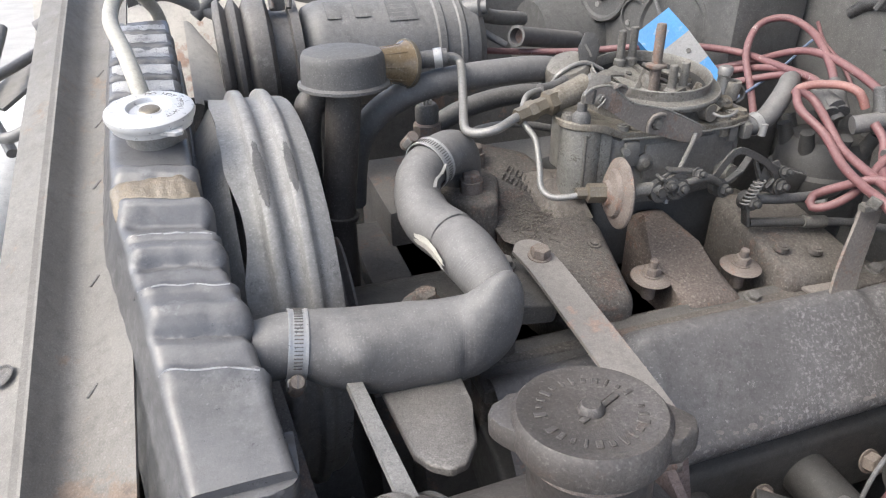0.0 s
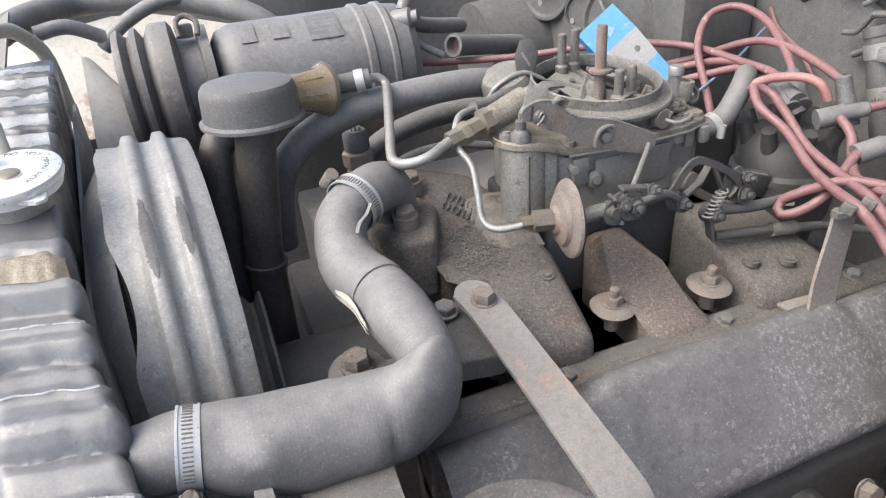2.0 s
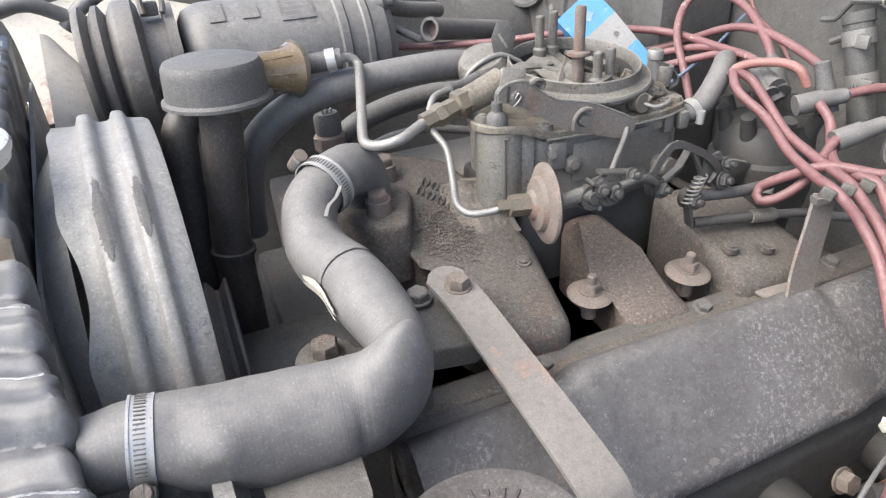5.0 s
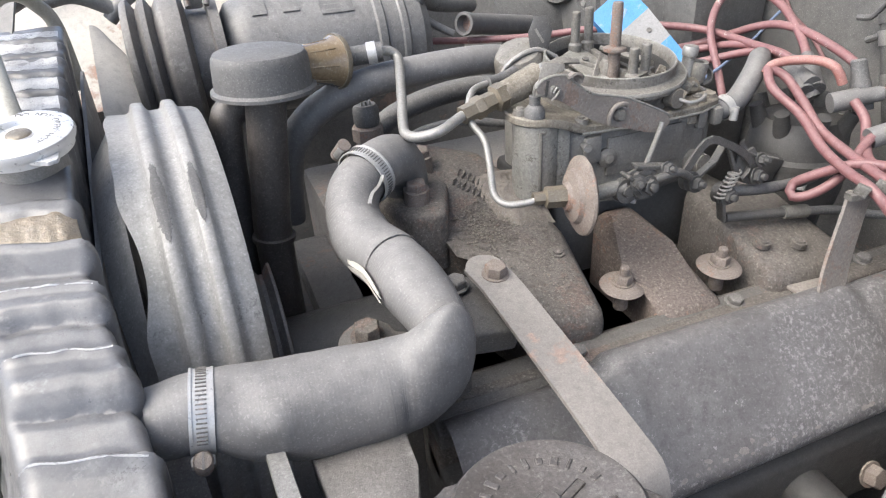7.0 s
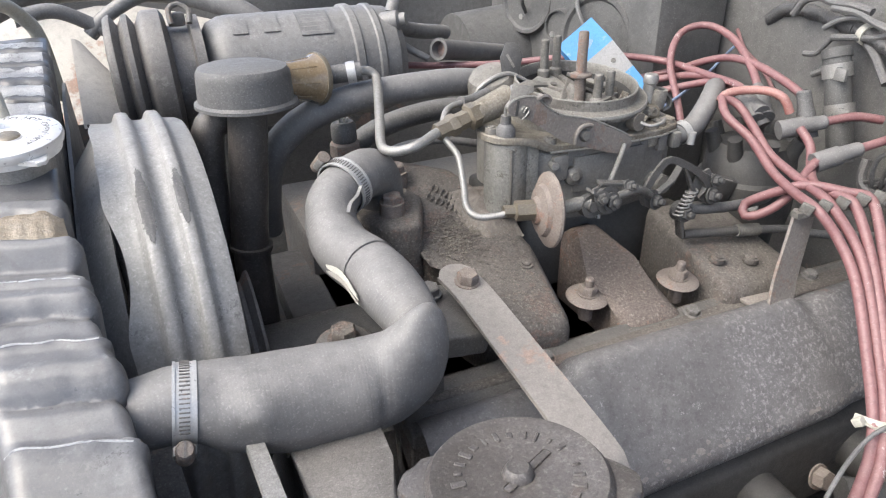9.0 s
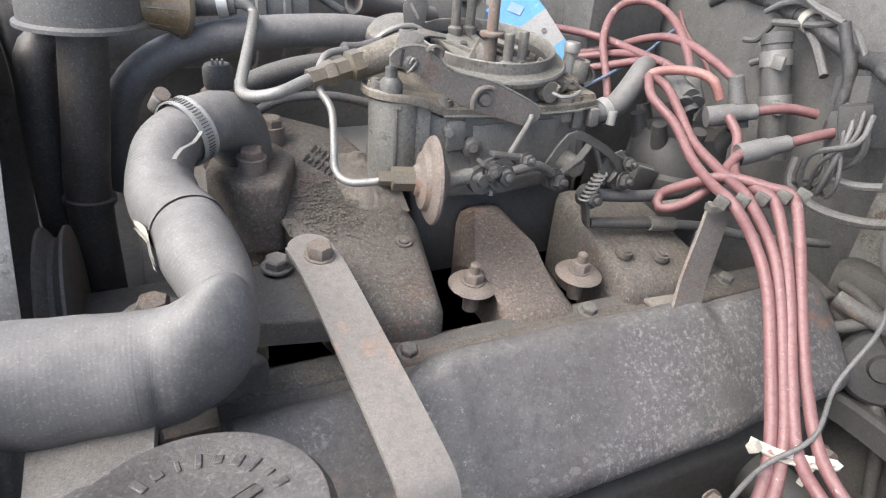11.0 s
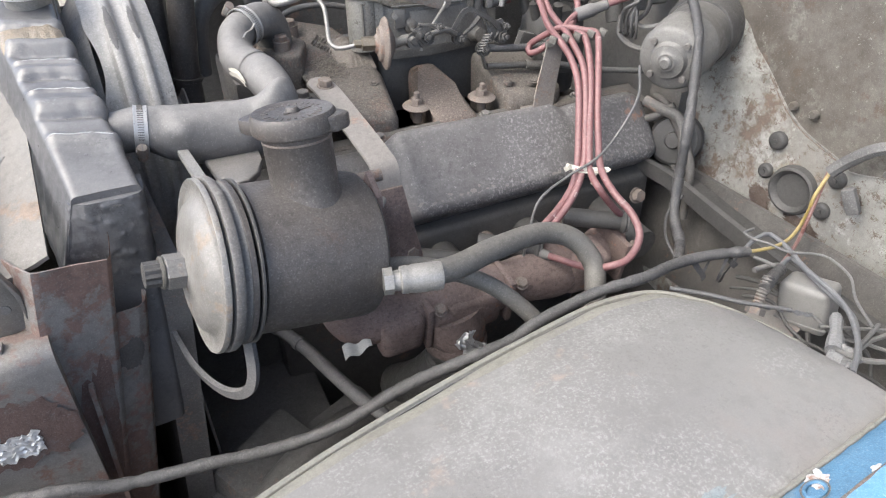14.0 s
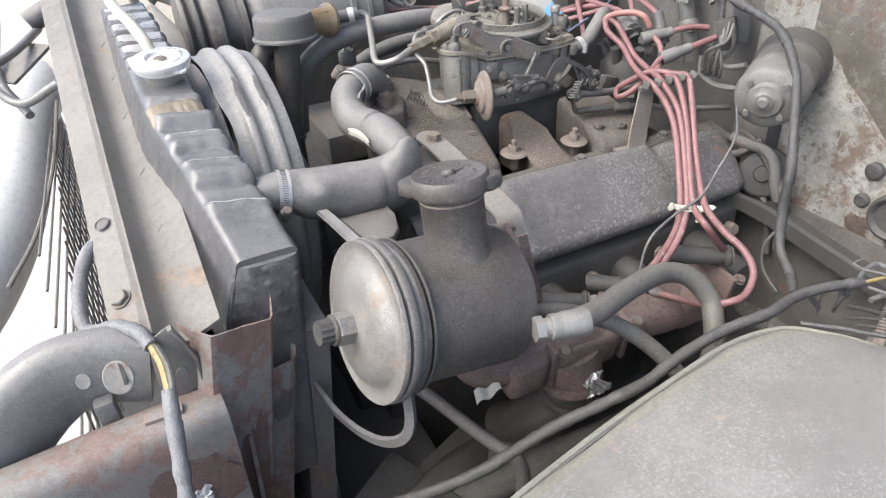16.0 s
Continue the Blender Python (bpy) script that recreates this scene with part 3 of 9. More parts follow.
def stain(cy, cz, ry, rz, slant, seed, mat, name, label):
    """A ragged stained patch lying on the firewall."""
    bm = B()
    n = 64
    mid = bm.verts.new(on_firewall(cy, cz, 0.0012))
    rim = []
    for k in range(n):
        a = 2 * math.pi * k / n
        r = 0.75 + 0.30 * noise.noise(V((1.6 * math.cos(a), 1.6 * math.sin(a), seed))) + 0.22 * noise.noise(V((6 * math.cos(a), 6 * math.sin(a), seed))) + 0.14 * noise.noise(V((17 * math.cos(a), 17 * math.sin(a), seed)))
        dy, dz = r * ry * math.cos(a), r * rz * math.sin(a)
        rim.append(bm.verts.new(on_firewall(cy + dy, cz + dz + slant * dy, 0.0012)))
    for k in range(n):
        bm.faces.new((mid, rim[k], rim[(k + 1) % n]))
    bmesh.ops.solidify(bm, geom=bm.faces[:], thickness=0.0008)
    part(name, bm, mat, FIREWALL_OB, label)


def upper_dash(u, v):
    y = -0.30 + 0.545 * u
    low = table(-y, [-0.26, -0.205, -0.184, -0.153, -0.125, -0.093, -0.043, -0.026, 0.004, 0.06, 0.30], [1.075, 1.040, 1.017, 0.993, 0.967, 0.948, 0.933, 0.925, 0.932, 0.945, 0.985])
    z = low + (1.098 + 0.05 * (y + 0.30) - low) * v
    return on_firewall(y, z, 0.0016 + 0.0004 * noise.noise(V((30 * y, 30 * z, 0))))


part("upper_panel", noise_grid(B(), upper_dash, 60, 20, (0.0014, 0, 0)), UPPER_WALL, FIREWALL_OB, "brown stained upper panel")
stain(0.118, 0.846, 0.022, 0.020, 0.3, 5, RUST_STAIN, "rust_patch", "red-brown rust patch")
stain(0.055, 0.838, 0.030, 0.015, 0.25, 9, RUST_STAIN, "rust_patch", "red-brown rust patch")
stain(0.012, 0.892, 0.016, 0.013, 0.0, 12, RUST_STAIN, "rust_patch", "red-brown rust patch")

bm = slab(B(), (0.715, 0.325, 0.45), (0.725, 1.25, 1.16))
solo("wall_firewall_dark", bm, DARK_WALL, "grimy dark grey firewall behind the engine", "firewall", kind="structure")
bm = noise_grid(B(), lambda u, v: (-0.12 + 0.84 * u, 1.10 + 0.02 * math.sin(11 * u), 0.45 + 0.70 * v), 16, 10, (0, 0.006, 0))
solo("wall_inner_fender", bm, DARK_WALL, "dusty inner fender wall beyond the engine", "inner fender", kind="structure")
bm = noise_grid(B(), lambda u, v: (0.675 - 0.075 * v, -0.30 + 0.66 * u, 0.835 + 0.02 * u - 0.40 * v), 12, 8, (0.006, 0, 0))
solo("wall_toe_board", bm, OILY, "grimy dark toe board below the firewall", "toe board", kind="structure")
# cowl edge over the firewall
bm = sweep(B(), [(0.76, -0.4, 1.085), (0.745, 0.1, 1.105), (0.745, 0.40, 1.135), (0.742, 0.60, 1.172), (0.742, 1.2, 1.20)], 0.01, section=[(-0.02, -0.012), (0.02, -0.012), (0.02, 0.004), (0.0, 0.010), (-0.02, 0.006)])
solo("trim_cowl_edge", bm, WHITE_EDGE, "chipped white cowl edge above the firewall", "cowl edge", kind="structure")
bm = noise_grid(B(), lambda u, v: (0.775 + 0.30 * u, -0.4 + 1.6 * v, 1.105 + 0.11 * v + 0.05 * u), 6, 12, (0, 0, -0.01))
solo("cowl_panel", bm, RED_BODY, "dull red painted cowl panel with faded patches", "cowl", kind="structure")

# ---- wheelhouse and fender ----
EDGE_X = [-0.30, 0.0, 0.023, 0.094, 0.188, 0.267, 0.347, 0.405, 0.435, 0.452, 0.464, 0.468]
EDGE_Y = [-0.12, -0.062, -0.055, -0.035, -0.015, -0.002, 0.008, 0.0, -0.028, -0.055, -0.09, -0.115]


def hump_sheet(u, v):
    # u follows the rim, v runs out towards the fender
    s = u * 11
    i = min(10, int(s))
    x0 = EDGE_X[i] + (EDGE_X[i + 1] - EDGE_X[i]) * (s - i)
    y0 = EDGE_Y[i] + (EDGE_Y[i + 1] - EDGE_Y[i]) * (s - i)
    x = x0
    y = y0 + (-0.228 - y0) * v
    z = 0.886 + 0.018 * math.sin(math.pi * min(1, v * 0.9)) * (1 - abs(u - 0.5)) + 0.004 * noise.noise(V((9 * x, 9 * y, 0)))
    z -= 0.006 * (1 - min(1, v / 0.05)) ** 2
    return (x, y, z)


hump = thing("wheelhouse", "chalky grey-white wheelhouse hump with rust and flaked paint", "wheelhouse", (0.25, -0.1, 0.88))
part("panel", noise_grid(B(), hump_sheet, 90, 30, (0, 0, -0.003)), HUMP, hump)
rim = smooth_path([(x, y, 0.884) for x, y in zip(EDGE_X, EDGE_Y)], 0.01)
part("rolled_edge", sweep(B(), rim, 0.0030, 8, raw=True), CREAM, hump, "yellowed rolled edge")


def edge_strip(u, v):
    p = hump_sheet(0.10 + 0.86 * u, 0.012 + (0.058 + 0.020 * noise.noise(V((14 * u, 3, 1)))) * v)
    return (p[0], p[1], p[2] + 0.0007 - 0.0006 * v)


part("edge_strip", noise_grid(B(), edge_strip, 110, 5, (0, 0, -0.0005)), CREAM, hump, "yellowed paint strip along the edge")


def flaked(cx, cy, rx, ry, seed):
    """A ragged remnant of blue-green paint lying on the hump."""
    tree = bvhtree.BVHTree.FromBMesh(HUMP_TOP)
    bm, n = B(), 90
    rings = []
    for f in (1.0, 0.7, 0.4, 0.05):
        ring = []
        for k in range(n):
            a = 2 * math.pi * k / n
            c, d = math.cos(a), math.sin(a)
            r = f * (0.75 + 0.30 * noise.noise(V((1.6 * c, 1.6 * d, seed))) + 0.24 * noise.noise(V((7 * c, 7 * d, seed))) + 0.18 * noise.noise(V((21 * c, 21 * d, seed))))
            x, y = cx + rx * r * c, cy + ry * r * d
            h = tree.ray_cast(V((x, y, 1.2)), V((0, 0, -1)))[0]
            ring.append(bm.verts.new((x, y, (h.z if h else 0.89) + 0.0004)))
        rings.append(ring)
    for p, q in zip(rings, rings[1:]):
        for k in range(n):
            bm.faces.new((p[k], p[(k + 1) % n], q[(k + 1) % n], q[k]))
    bm.faces.new(rings[-1])
    part("flaked_paint", bm, TEAL_PAINT, hump, "worn blue-green paint remnant")


HUMP_TOP = noise_grid(B(), hump_sheet, 90, 30)
flaked(0.185, -0.195, 0.075, 0.036, 3)
flaked(0.265, -0.196, 0.050, 0.018, 8)
flaked(0.10, -0.150, 0.022, 0.012, 6)
part("inner_wall", noise_grid(B(), lambda u, v: tuple(V(rim[min(len(rim) - 1, int(u * (len(rim) - 1)))]) - V((0, -0.01 * v, 0.42 * v))), 80, 6, (0, -0.004, 0)), DARK_WALL, hump, "dark grimy side of the wheelhouse")

fender = thing("front_fender", "blue painted front fender with chipped white edges", "fender", (0.3, -0.25, 0.9))


def fender_y(x):
    return -0.2040 + 0.087 * (max(-0.05, min(0.62, x)) - 0.34)


part("flange", noise_grid(B(), lambda u, v: (-0.5 + 1.5 * u, fender_y(-0.5 + 1.5 * u) - 0.026 * v, 0.900 + 0.010 * v - 0.004 * (1 - min(1.0, v * 4))), 60, 8, (0, 0, -0.003)), DARK_BLUE, fender, "worn blue flange")
part("top", noise_grid(B(), lambda u, v: (-0.5 + 1.5 * u, fender_y(-0.5 + 1.5 * u) - 0.026 - 0.16 * v, 0.914 + 0.012 * math.sin(3 * v) - 0.10 * v * v), 60, 8, (0, 0, -0.003)), BLUE_PAINT, fender)
part("chipped_edge", sweep(B(), [(-0.5 + 0.02 * k, fender_y(-0.5 + 0.02 * k) - 0.0262, 0.9125) for k in range(76)], lambda t: 0.0016 + 0.0010 * noise.noise(V((60 * t, 2, 0))), 8), RUST_STAIN, fender, "rusty chipped edge")
part("sealer_edge", sweep(B(), [(-0.5 + 0.01 * k, fender_y(-0.5 + 0.01 * k) - 0.0005 + 0.0008 * noise.noise(V((k, 1, 0))), 0.8985) for k in range(151)], lambda t: 0.0020 + 0.0012 * noise.noise(V((140 * t, 5, 0))), 8, 0.01), CREAM, fender, "ragged sealer along the flange")


def chip(cx, dy, rx, ry, seed, turn):
    """A bare white chip with broken edges on the flange."""
    bm, n = B(), 40
    rim = []
    for k in range(n):
        a = 2 * math.pi * k / n
        r = 0.8 + 0.45 * noise.noise(V((1.5 * math.cos(a), 1.5 * math.sin(a), seed))) + 0.3 * noise.noise(V((6 * math.cos(a), 6 * math.sin(a), seed)))
        px, py = r * rx * math.cos(a), r * ry * math.sin(a)
        x = cx + px * math.cos(turn) - py * math.sin(turn)
        d = min(0.0255, max(0.001, dy - px * math.sin(turn) - py * math.cos(turn)))
        rim.append(bm.verts.new((x, fender_y(x) - d, 0.9005 + 0.010 * d / 0.026)))
    bm.faces.new(rim)
    part("chip", bm, WHITE_EDGE, fender, "bare white paint chip")


chip(0.351, 0.008, 0.011, 0.007, 2, 0.4)
chip(0.326, 0.017, 0.006, 0.004, 5, 0.0)
chip(0.256, 0.015, 0.007, 0.010, 9, 0.8)
chip(0.293, 0.018, 0.005, 0.006, 12, 0.3)
chip(0.385, 0.023, 0.006, 0.002, 15, 0.0)
for x in (0.14, 0.3405):
    m = aim((x, fender_y(x) - 0.012, 0.9055), (0, 0.33, 1)) @ Matrix.Rotation(radians(12), 4, "Z") @ Matrix.Diagonal((1.4, 0.85, 1, 1))
    part("slot_ring", lathe(B(), [(0.0050, 0.0004), (0.0058, 0.0016), (0.0070, 0.0014), (0.0076, -0.002)], m, 28), DARK_BLUE, fender)
    part("slot_gap", lathe(B(), [(0.0075, 0.0006), (0.0086, 0.0006)], m, 28), DARK_IRON, fender)

# ---- engine block and heads ----
eng = thing("engine_block", "oily dark cast iron engine block and heads", "engine", (0.4, 0.5, 0.4))
part("block", slab(B(), (0.12, 0.36, 0.36), (0.66, 0.70, 0.885), 0.01), OILY, eng)
bm = B()
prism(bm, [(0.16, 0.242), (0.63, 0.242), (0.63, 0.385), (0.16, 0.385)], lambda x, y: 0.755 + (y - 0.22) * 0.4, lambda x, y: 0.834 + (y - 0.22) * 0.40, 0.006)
# Head coloured near black to hold the shadow below the valve cover.
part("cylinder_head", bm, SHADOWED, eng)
part("front_cover", slab(B(), (0.085, 0.40, 0.50), (0.125, 0.68, 0.86), 0.012), OILY, eng)
part("far_head", slab(B(), (0.16, 0.62, 0.70), (0.64, 0.80, 0.93), 0.01), DARK_IRON, eng)

# ---- near valve cover ----
vc = thing("valve_cover", "dusty grey painted valve cover on the engine", "valve cover", (0.4, 0.27, 0.9))
COVER_UP, COVER_OUT = V((0, 0.669, 0.743)), V((0, -0.743, 0.669))


def cover_point(x, w):
    """w runs from the foot of the lower wall over the face to the foot of the upper wall."""
    def step(a, b):
        k = min(1.0, max(0.0, (x - a) / (b - a)))
        return k * k * (3 - 2 * k)
    mid, rear = step(0.264, 0.292), step(0.490, 0.530)
    top = 0.0455 + 0.0095 * mid - 0.0035 * step(0.30, 0.50) - 0.0055 * rear
    low = -0.0535 + 0.002 * rear
    high = -0.0085 + 0.0085 * mid - 0.0045 * rear
    # the tail rounds off in plan and in height
    e = min(1.0, max(0.0, (x - 0.612) / 0.037))
    tail = 1 - (1 - e ** 2.4) ** (1 / 2.4) if e < 1 else 1.0
    top, low, high = top - 0.026 * tail, low + 0.016 * tail, high - 0.030 * tail
    # notch between the two raised fields along the upper edge
    notch = math.exp(-((x - 0.513) / 0.010) ** 2)
    r, deep = 0.015, 0.034
    run = (top - low) - 2 * r
    arc = r * math.pi / 2
    s = w * (2 * deep + 2 * arc + run)
    if s < deep:
        a, h = low, high - r - deep + s
    elif s < deep + arc:
        g = (s - deep) / r
        a, h = low + r - r * math.cos(g), high - r + r * math.sin(g)
    elif s < deep + arc + run:
        a, h = low + r + (s - deep - arc), high
        f = (s - deep - arc) / run
        h += 0.0014 * math.sin(math.pi * f) - 0.003 * notch * max(0.0, 2 * f - 1) ** 2
    elif s < deep + 2 * arc + run:
        g = (s - deep - arc - run) / r
        a, h = top - r + r * math.sin(g), high - r + r * math.cos(g)
        a, h = a - 0.003 * notch, h - 0.003 * notch
    else:
        a, h = top - 0.003 * notch, high - r - (s - deep - 2 * arc - run)
    h += 0.0007 * noise.noise(V((22 * x, 22 * a, 1))) + 0.0002 * noise.noise(V((160 * x, 160 * a, 5)))
    return V((x, 0.2665, 0.9135)) + COVER_UP * a + COVER_OUT * h


bm = noise_grid(B(), lambda u, v: cover_point(0.160 + 0.489 * u, v), 240, 70)
part("cover_shell", bm, COVER, vc, sharp=60)
# flaked paint along the foot of the cover
rnd = random.Random(21)
for k in range(46):
    x, w = rnd.uniform(0.20, 0.60), 0.285 + abs(rnd.gauss(0, 0.018))
    r, a0 = rnd.uniform(0.0009, 0.0028), rnd.uniform(0, 6)
    bm, rim = B(), []
    for q in range(7):
        a = a0 + 2 * math.pi * q / 7
        f = r * rnd.uniform(0.5, 1.2)
        rim.append(bm.verts.new(cover_point(x + 1.6 * f * math.cos(a), w + f * math.sin(a) / 0.2) + COVER_OUT * 0.0005))
    bm.faces.new(rim)
    part("paint_flake", bm, BAR, vc)
bm = B()
prism(bm, [(0.155, 0.305), (0.655, 0.292), (0.655, 0.338), (0.155, 0.345)], 0.916, lambda x, y: 0.926 + (y - 0.3) * 0.25, 0.002)
part("mounting_flange", bm, OILY, vc)
for x in (0.275, 0.42, 0.56):
    part("bolt", bolt(B(), (x, 0.332, 0.934), (0, -0.25, 1), 0.006, 0.006), DARK_IRON, vc)

# ---- intake manifold ----
def inlet(x, y):
    return 0.953 + 0.28 * (y - 0.345)


im = thing("intake_manifold", "dusty brown cast iron intake manifold with open runners", "intake manifold", (0.38, 0.45, 0.93))
low = lambda x, y: 0.90
bm = prism(B(), [(0.225, 0.60), (0.30, 0.55), (0.318, 0.47), (0.322, 0.43), (0.306, 0.338), (0.258, 0.343), (0.236, 0.40), (0.236, 0.434), (0.205, 0.47), (0.19, 0.53)], low, lambda x, y: inlet(x, y) + 0.006 * math.sin(20 * (x - 0.2)), 0.014)
part("front_runner", bm, IRON, im)
bm = prism(B(), [(0.364, 0.46), (0.412, 0.46), (0.411, 0.40), (0.416, 0.328), (0.350, 0.331), (0.364, 0.38)], low, lambda x, y: inlet(x, y) - 0.010, 0.015)
part("middle_runner", bm, OLD_RED, im, "rust-brown runner")
bm = prism(B(), [(0.458, 0.45), (0.54, 0.44), (0.545, 0.345), (0.52, 0.322), (0.452, 0.328), (0.456, 0.377)], low, inlet, 0.011)
part("rear_runner", bm, IRON, im)
bm = prism(B(), [(0.16, 0.325), (0.64, 0.312), (0.64, 0.343), (0.16, 0.35)], 0.86, lambda x, y: 0.934, 0.003)
part("side_flange", bm, IRON, im)
part("valley_floor", slab(B(), (0.16, 0.345, 0.84), (0.64, 0.66, 0.885), 0.006), DARK_IRON, im)
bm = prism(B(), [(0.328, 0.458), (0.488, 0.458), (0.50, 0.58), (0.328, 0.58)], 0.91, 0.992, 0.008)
# Near-black colour carries the dark hollow under the carburetor.
part("carburetor_pad", bm, SHADOWED, im, "near-black carburetor pad")
for x, y in ((0.345, 0.378), (0.433, 0.366)):
    bm = B()
    z = 0.944
    rod(bm, (x, y, z - 0.02), (x, y, z), 0.006)
    lathe(bm, [(0, 0), (0.017, 0), (0.0185, 0.0015), (0.0165, 0.0035), (0.009, 0.0045), (0, 0.0045)], aim((x, y, z), (0, -0.1, 1)), 28)
    bolt(bm, (x, y, z + 0.004), (0, -0.1, 1), 0.0078, 0.0085, 1.15, 0.008)
    part("stud_nut", bm, RUST_BOLT, im, "rusty nut on a wide washer")
for x, y in ((0.299, 0.405), (0.47, 0.36), (0.50, 0.35)):
    part("boss", lathe(B(), [(0, 0.004), (0.004, 0.004), (0.0042, 0.0025), (0.0062, 0.0025), (0.007, -0.002)], aim((x, y, inlet(x, y) + 0.004), (0, -0.25, 1)), 18), IRON, im)
# raised casting marks that cannot be read
for r in (0.1, 0.4, 0.9, 1.2):
    for c in range(11):
        x, y = 0.2667 + 0.00293 * c + -0.01100 * r, 0.5240 + -0.00441 * c + -0.01224 * r
        part("cast_mark", box(B(), (0.0052, 0.0018, 0.0022), aim((x, y, inlet(x, y) + 0.006 * math.sin(20 * (x - 0.2))), (0, -0.28, 1), 35 + 30 * ((c * 3 + int(r * 3)) % 2)), 0.0008, 1), IRON, im)

# loose dirt in the valley
bm, gm = B(), B()
rnd = random.Random(4)
for k in range(1500):
    if k % 2:
        x, y = rnd.uniform(0.20, 0.265), rnd.uniform(0.40, 0.46)
    else:
        x = rnd.uniform(0.26, 0.56)
        y = 0.329 - (x - 0.26) * 0.03 + rnd.gauss(0, 0.006)
    s = rnd.uniform(0.0006, 0.0017)
    if k > 700:
        y = rnd.uniform(0.352, 0.49)
        x = rnd.uniform(0.268 - 0.3 * max(0, y - 0.40), 0.300 + 0.08 * (y - 0.352))
        s *= 0.30
    z = (inlet(x, y) + 0.006 * math.sin(20 * (x - 0.2)) if k > 700 else 0.945 if k % 2 else inlet(x, y) - 0.019) + rnd.uniform(0, 0.001 if k > 700 else 0.003)
    bmesh.ops.create_icosphere(gm if k > 700 else bm, subdivisions=1, radius=s, matrix=Matrix.Translation((x, y, z)) @ Matrix.Rotation(rnd.uniform(0, 6), 4, "X") @ Matrix.Diagonal((1.8, 0.8, 0.6, 1)))
for k in range(800):
    x, y = rnd.gauss(0.254, 0.012), rnd.gauss(0.452, 0.015)
    z = inlet(x, y) + 0.006 * math.sin(20 * (x - 0.2)) + rnd.uniform(0, 0.0012)
    s = rnd.choice((0.0004, 0.0005, 0.0006, 0.0008, 0.0012))
    bmesh.ops.create_icosphere(bm, subdivisions=1, radius=s, matrix=Matrix.Translation((x, y, z)) @ Matrix.Rotation(rnd.uniform(0, 6), 4, "Z") @ Matrix.Rotation(rnd.uniform(-0.5, 0.5), 4, "X") @ Matrix.Diagonal((rnd.uniform(1, 2.4), 0.8, 0.55, 1)))
solo("dirt_crumbs", bm, DIRT, "crumbs of dry dirt lying in the engine valley", "dirt", kind="stuff")
def dirt_bank(u, v):
    x, y = 0.262 + 0.056 * u, 0.440 + 0.075 * v
    h = 0.013 * max(0.0, 1 - ((u - 0.62) / 0.5) ** 2) * max(0.0, 1 - ((v - 0.5) / 0.5) ** 2) * (1 + 0.6 * noise.noise(V((60 * x, 60 * y, 0)))) + 0.0014 * noise.noise(V((260 * x, 260 * y, 3)))
    return (x, y, inlet(x, y) + 0.006 * math.sin(20 * (x - 0.2)) + h - 0.0028)


noise_grid(gm, dirt_bank, 44, 52)
solo("grit", gm, GRIT, "fine brown grit scattered over the intake runner", "grit", kind="stuff")

# ---- thermostat housing, upper hose ----
th = thing("thermostat_housing", "dusty cast thermostat housing elbow with bolts", "thermostat housing", (0.2, 0.5, 1.0))
part("elbow", sweep(B(), [(0.168, 0.466, 1.0485), (0.187, 0.481, 1.0495), (0.202, 0.497, 1.037), (0.207, 0.508, 1.00), (0.207, 0.508, 0.96)], lambda t: 0.0198 + 0.003 * t, 20), RUBBER, th)
part("base", prism(B(), [(0.175, 0.49), (0.195, 0.447), (0.222, 0.445), (0.245, 0.50), (0.235, 0.55), (0.195, 0.56)], 0.96, 1.012, 0.006), IRON, th)
for x, y in ((0.207, 0.474), (0.19, 0.545), (0.235, 0.54)):
    bm = rod(B(), (x, y, 0.99), (x, y, 1.022), 0.0105)
    bolt(bm, (x, y, 1.022), (0, -0.1, 1), 0.0085, 0.0085, 1.25)
    part("bolt", bm, RUST_BOLT, th, "rusty hexagon bolt")

NEAR = [(0.002, 0.303, 1.009), (0.026, 0.3025, 1.0085), (0.050, 0.300, 1.0000), (0.078, 0.2977, 0.9945), (0.1236, 0.2945, 0.9915), (0.140, 0.2905, 0.9960), (0.152, 0.2895, 1.0030), (0.162, 0.2912, 1.0075), (0.1705, 0.296, 1.0095), (0.1765, 0.3025, 1.0100)]
NEAR_W = [0.0192, 0.0205, 0.0250, 0.0275, 0.0255, 0.0200, 0.0150, 0.0118, 0.0095, 0.0005]
NEAR_H = [0.0192, 0.0212, 0.0275, 0.0305, 0.0302, 0.0315, 0.0345, 0.0335, 0.0262, 0.0010]
FAR = [(0.163, 0.294, 1.008), (0.1635, 0.309, 1.0120), (0.1612, 0.326, 1.0180), (0.157, 0.343, 1.0232), (0.155, 0.3711, 1.0230), (0.1455, 0.407, 1.0245), (0.1455, 0.4354, 1.0345), (0.155, 0.4558, 1.0452), (0.178, 0.4735, 1.0509)]
FAR_W = [0.0100, 0.0165, 0.0200, 0.0213, 0.0207, 0.0200, 0.0196, 0.0194, 0.0194]
FAR_H = [0.0100, 0.0172, 0.0200, 0.0213, 0.0207, 0.0200, 0.0196, 0.0194, 0.0194]


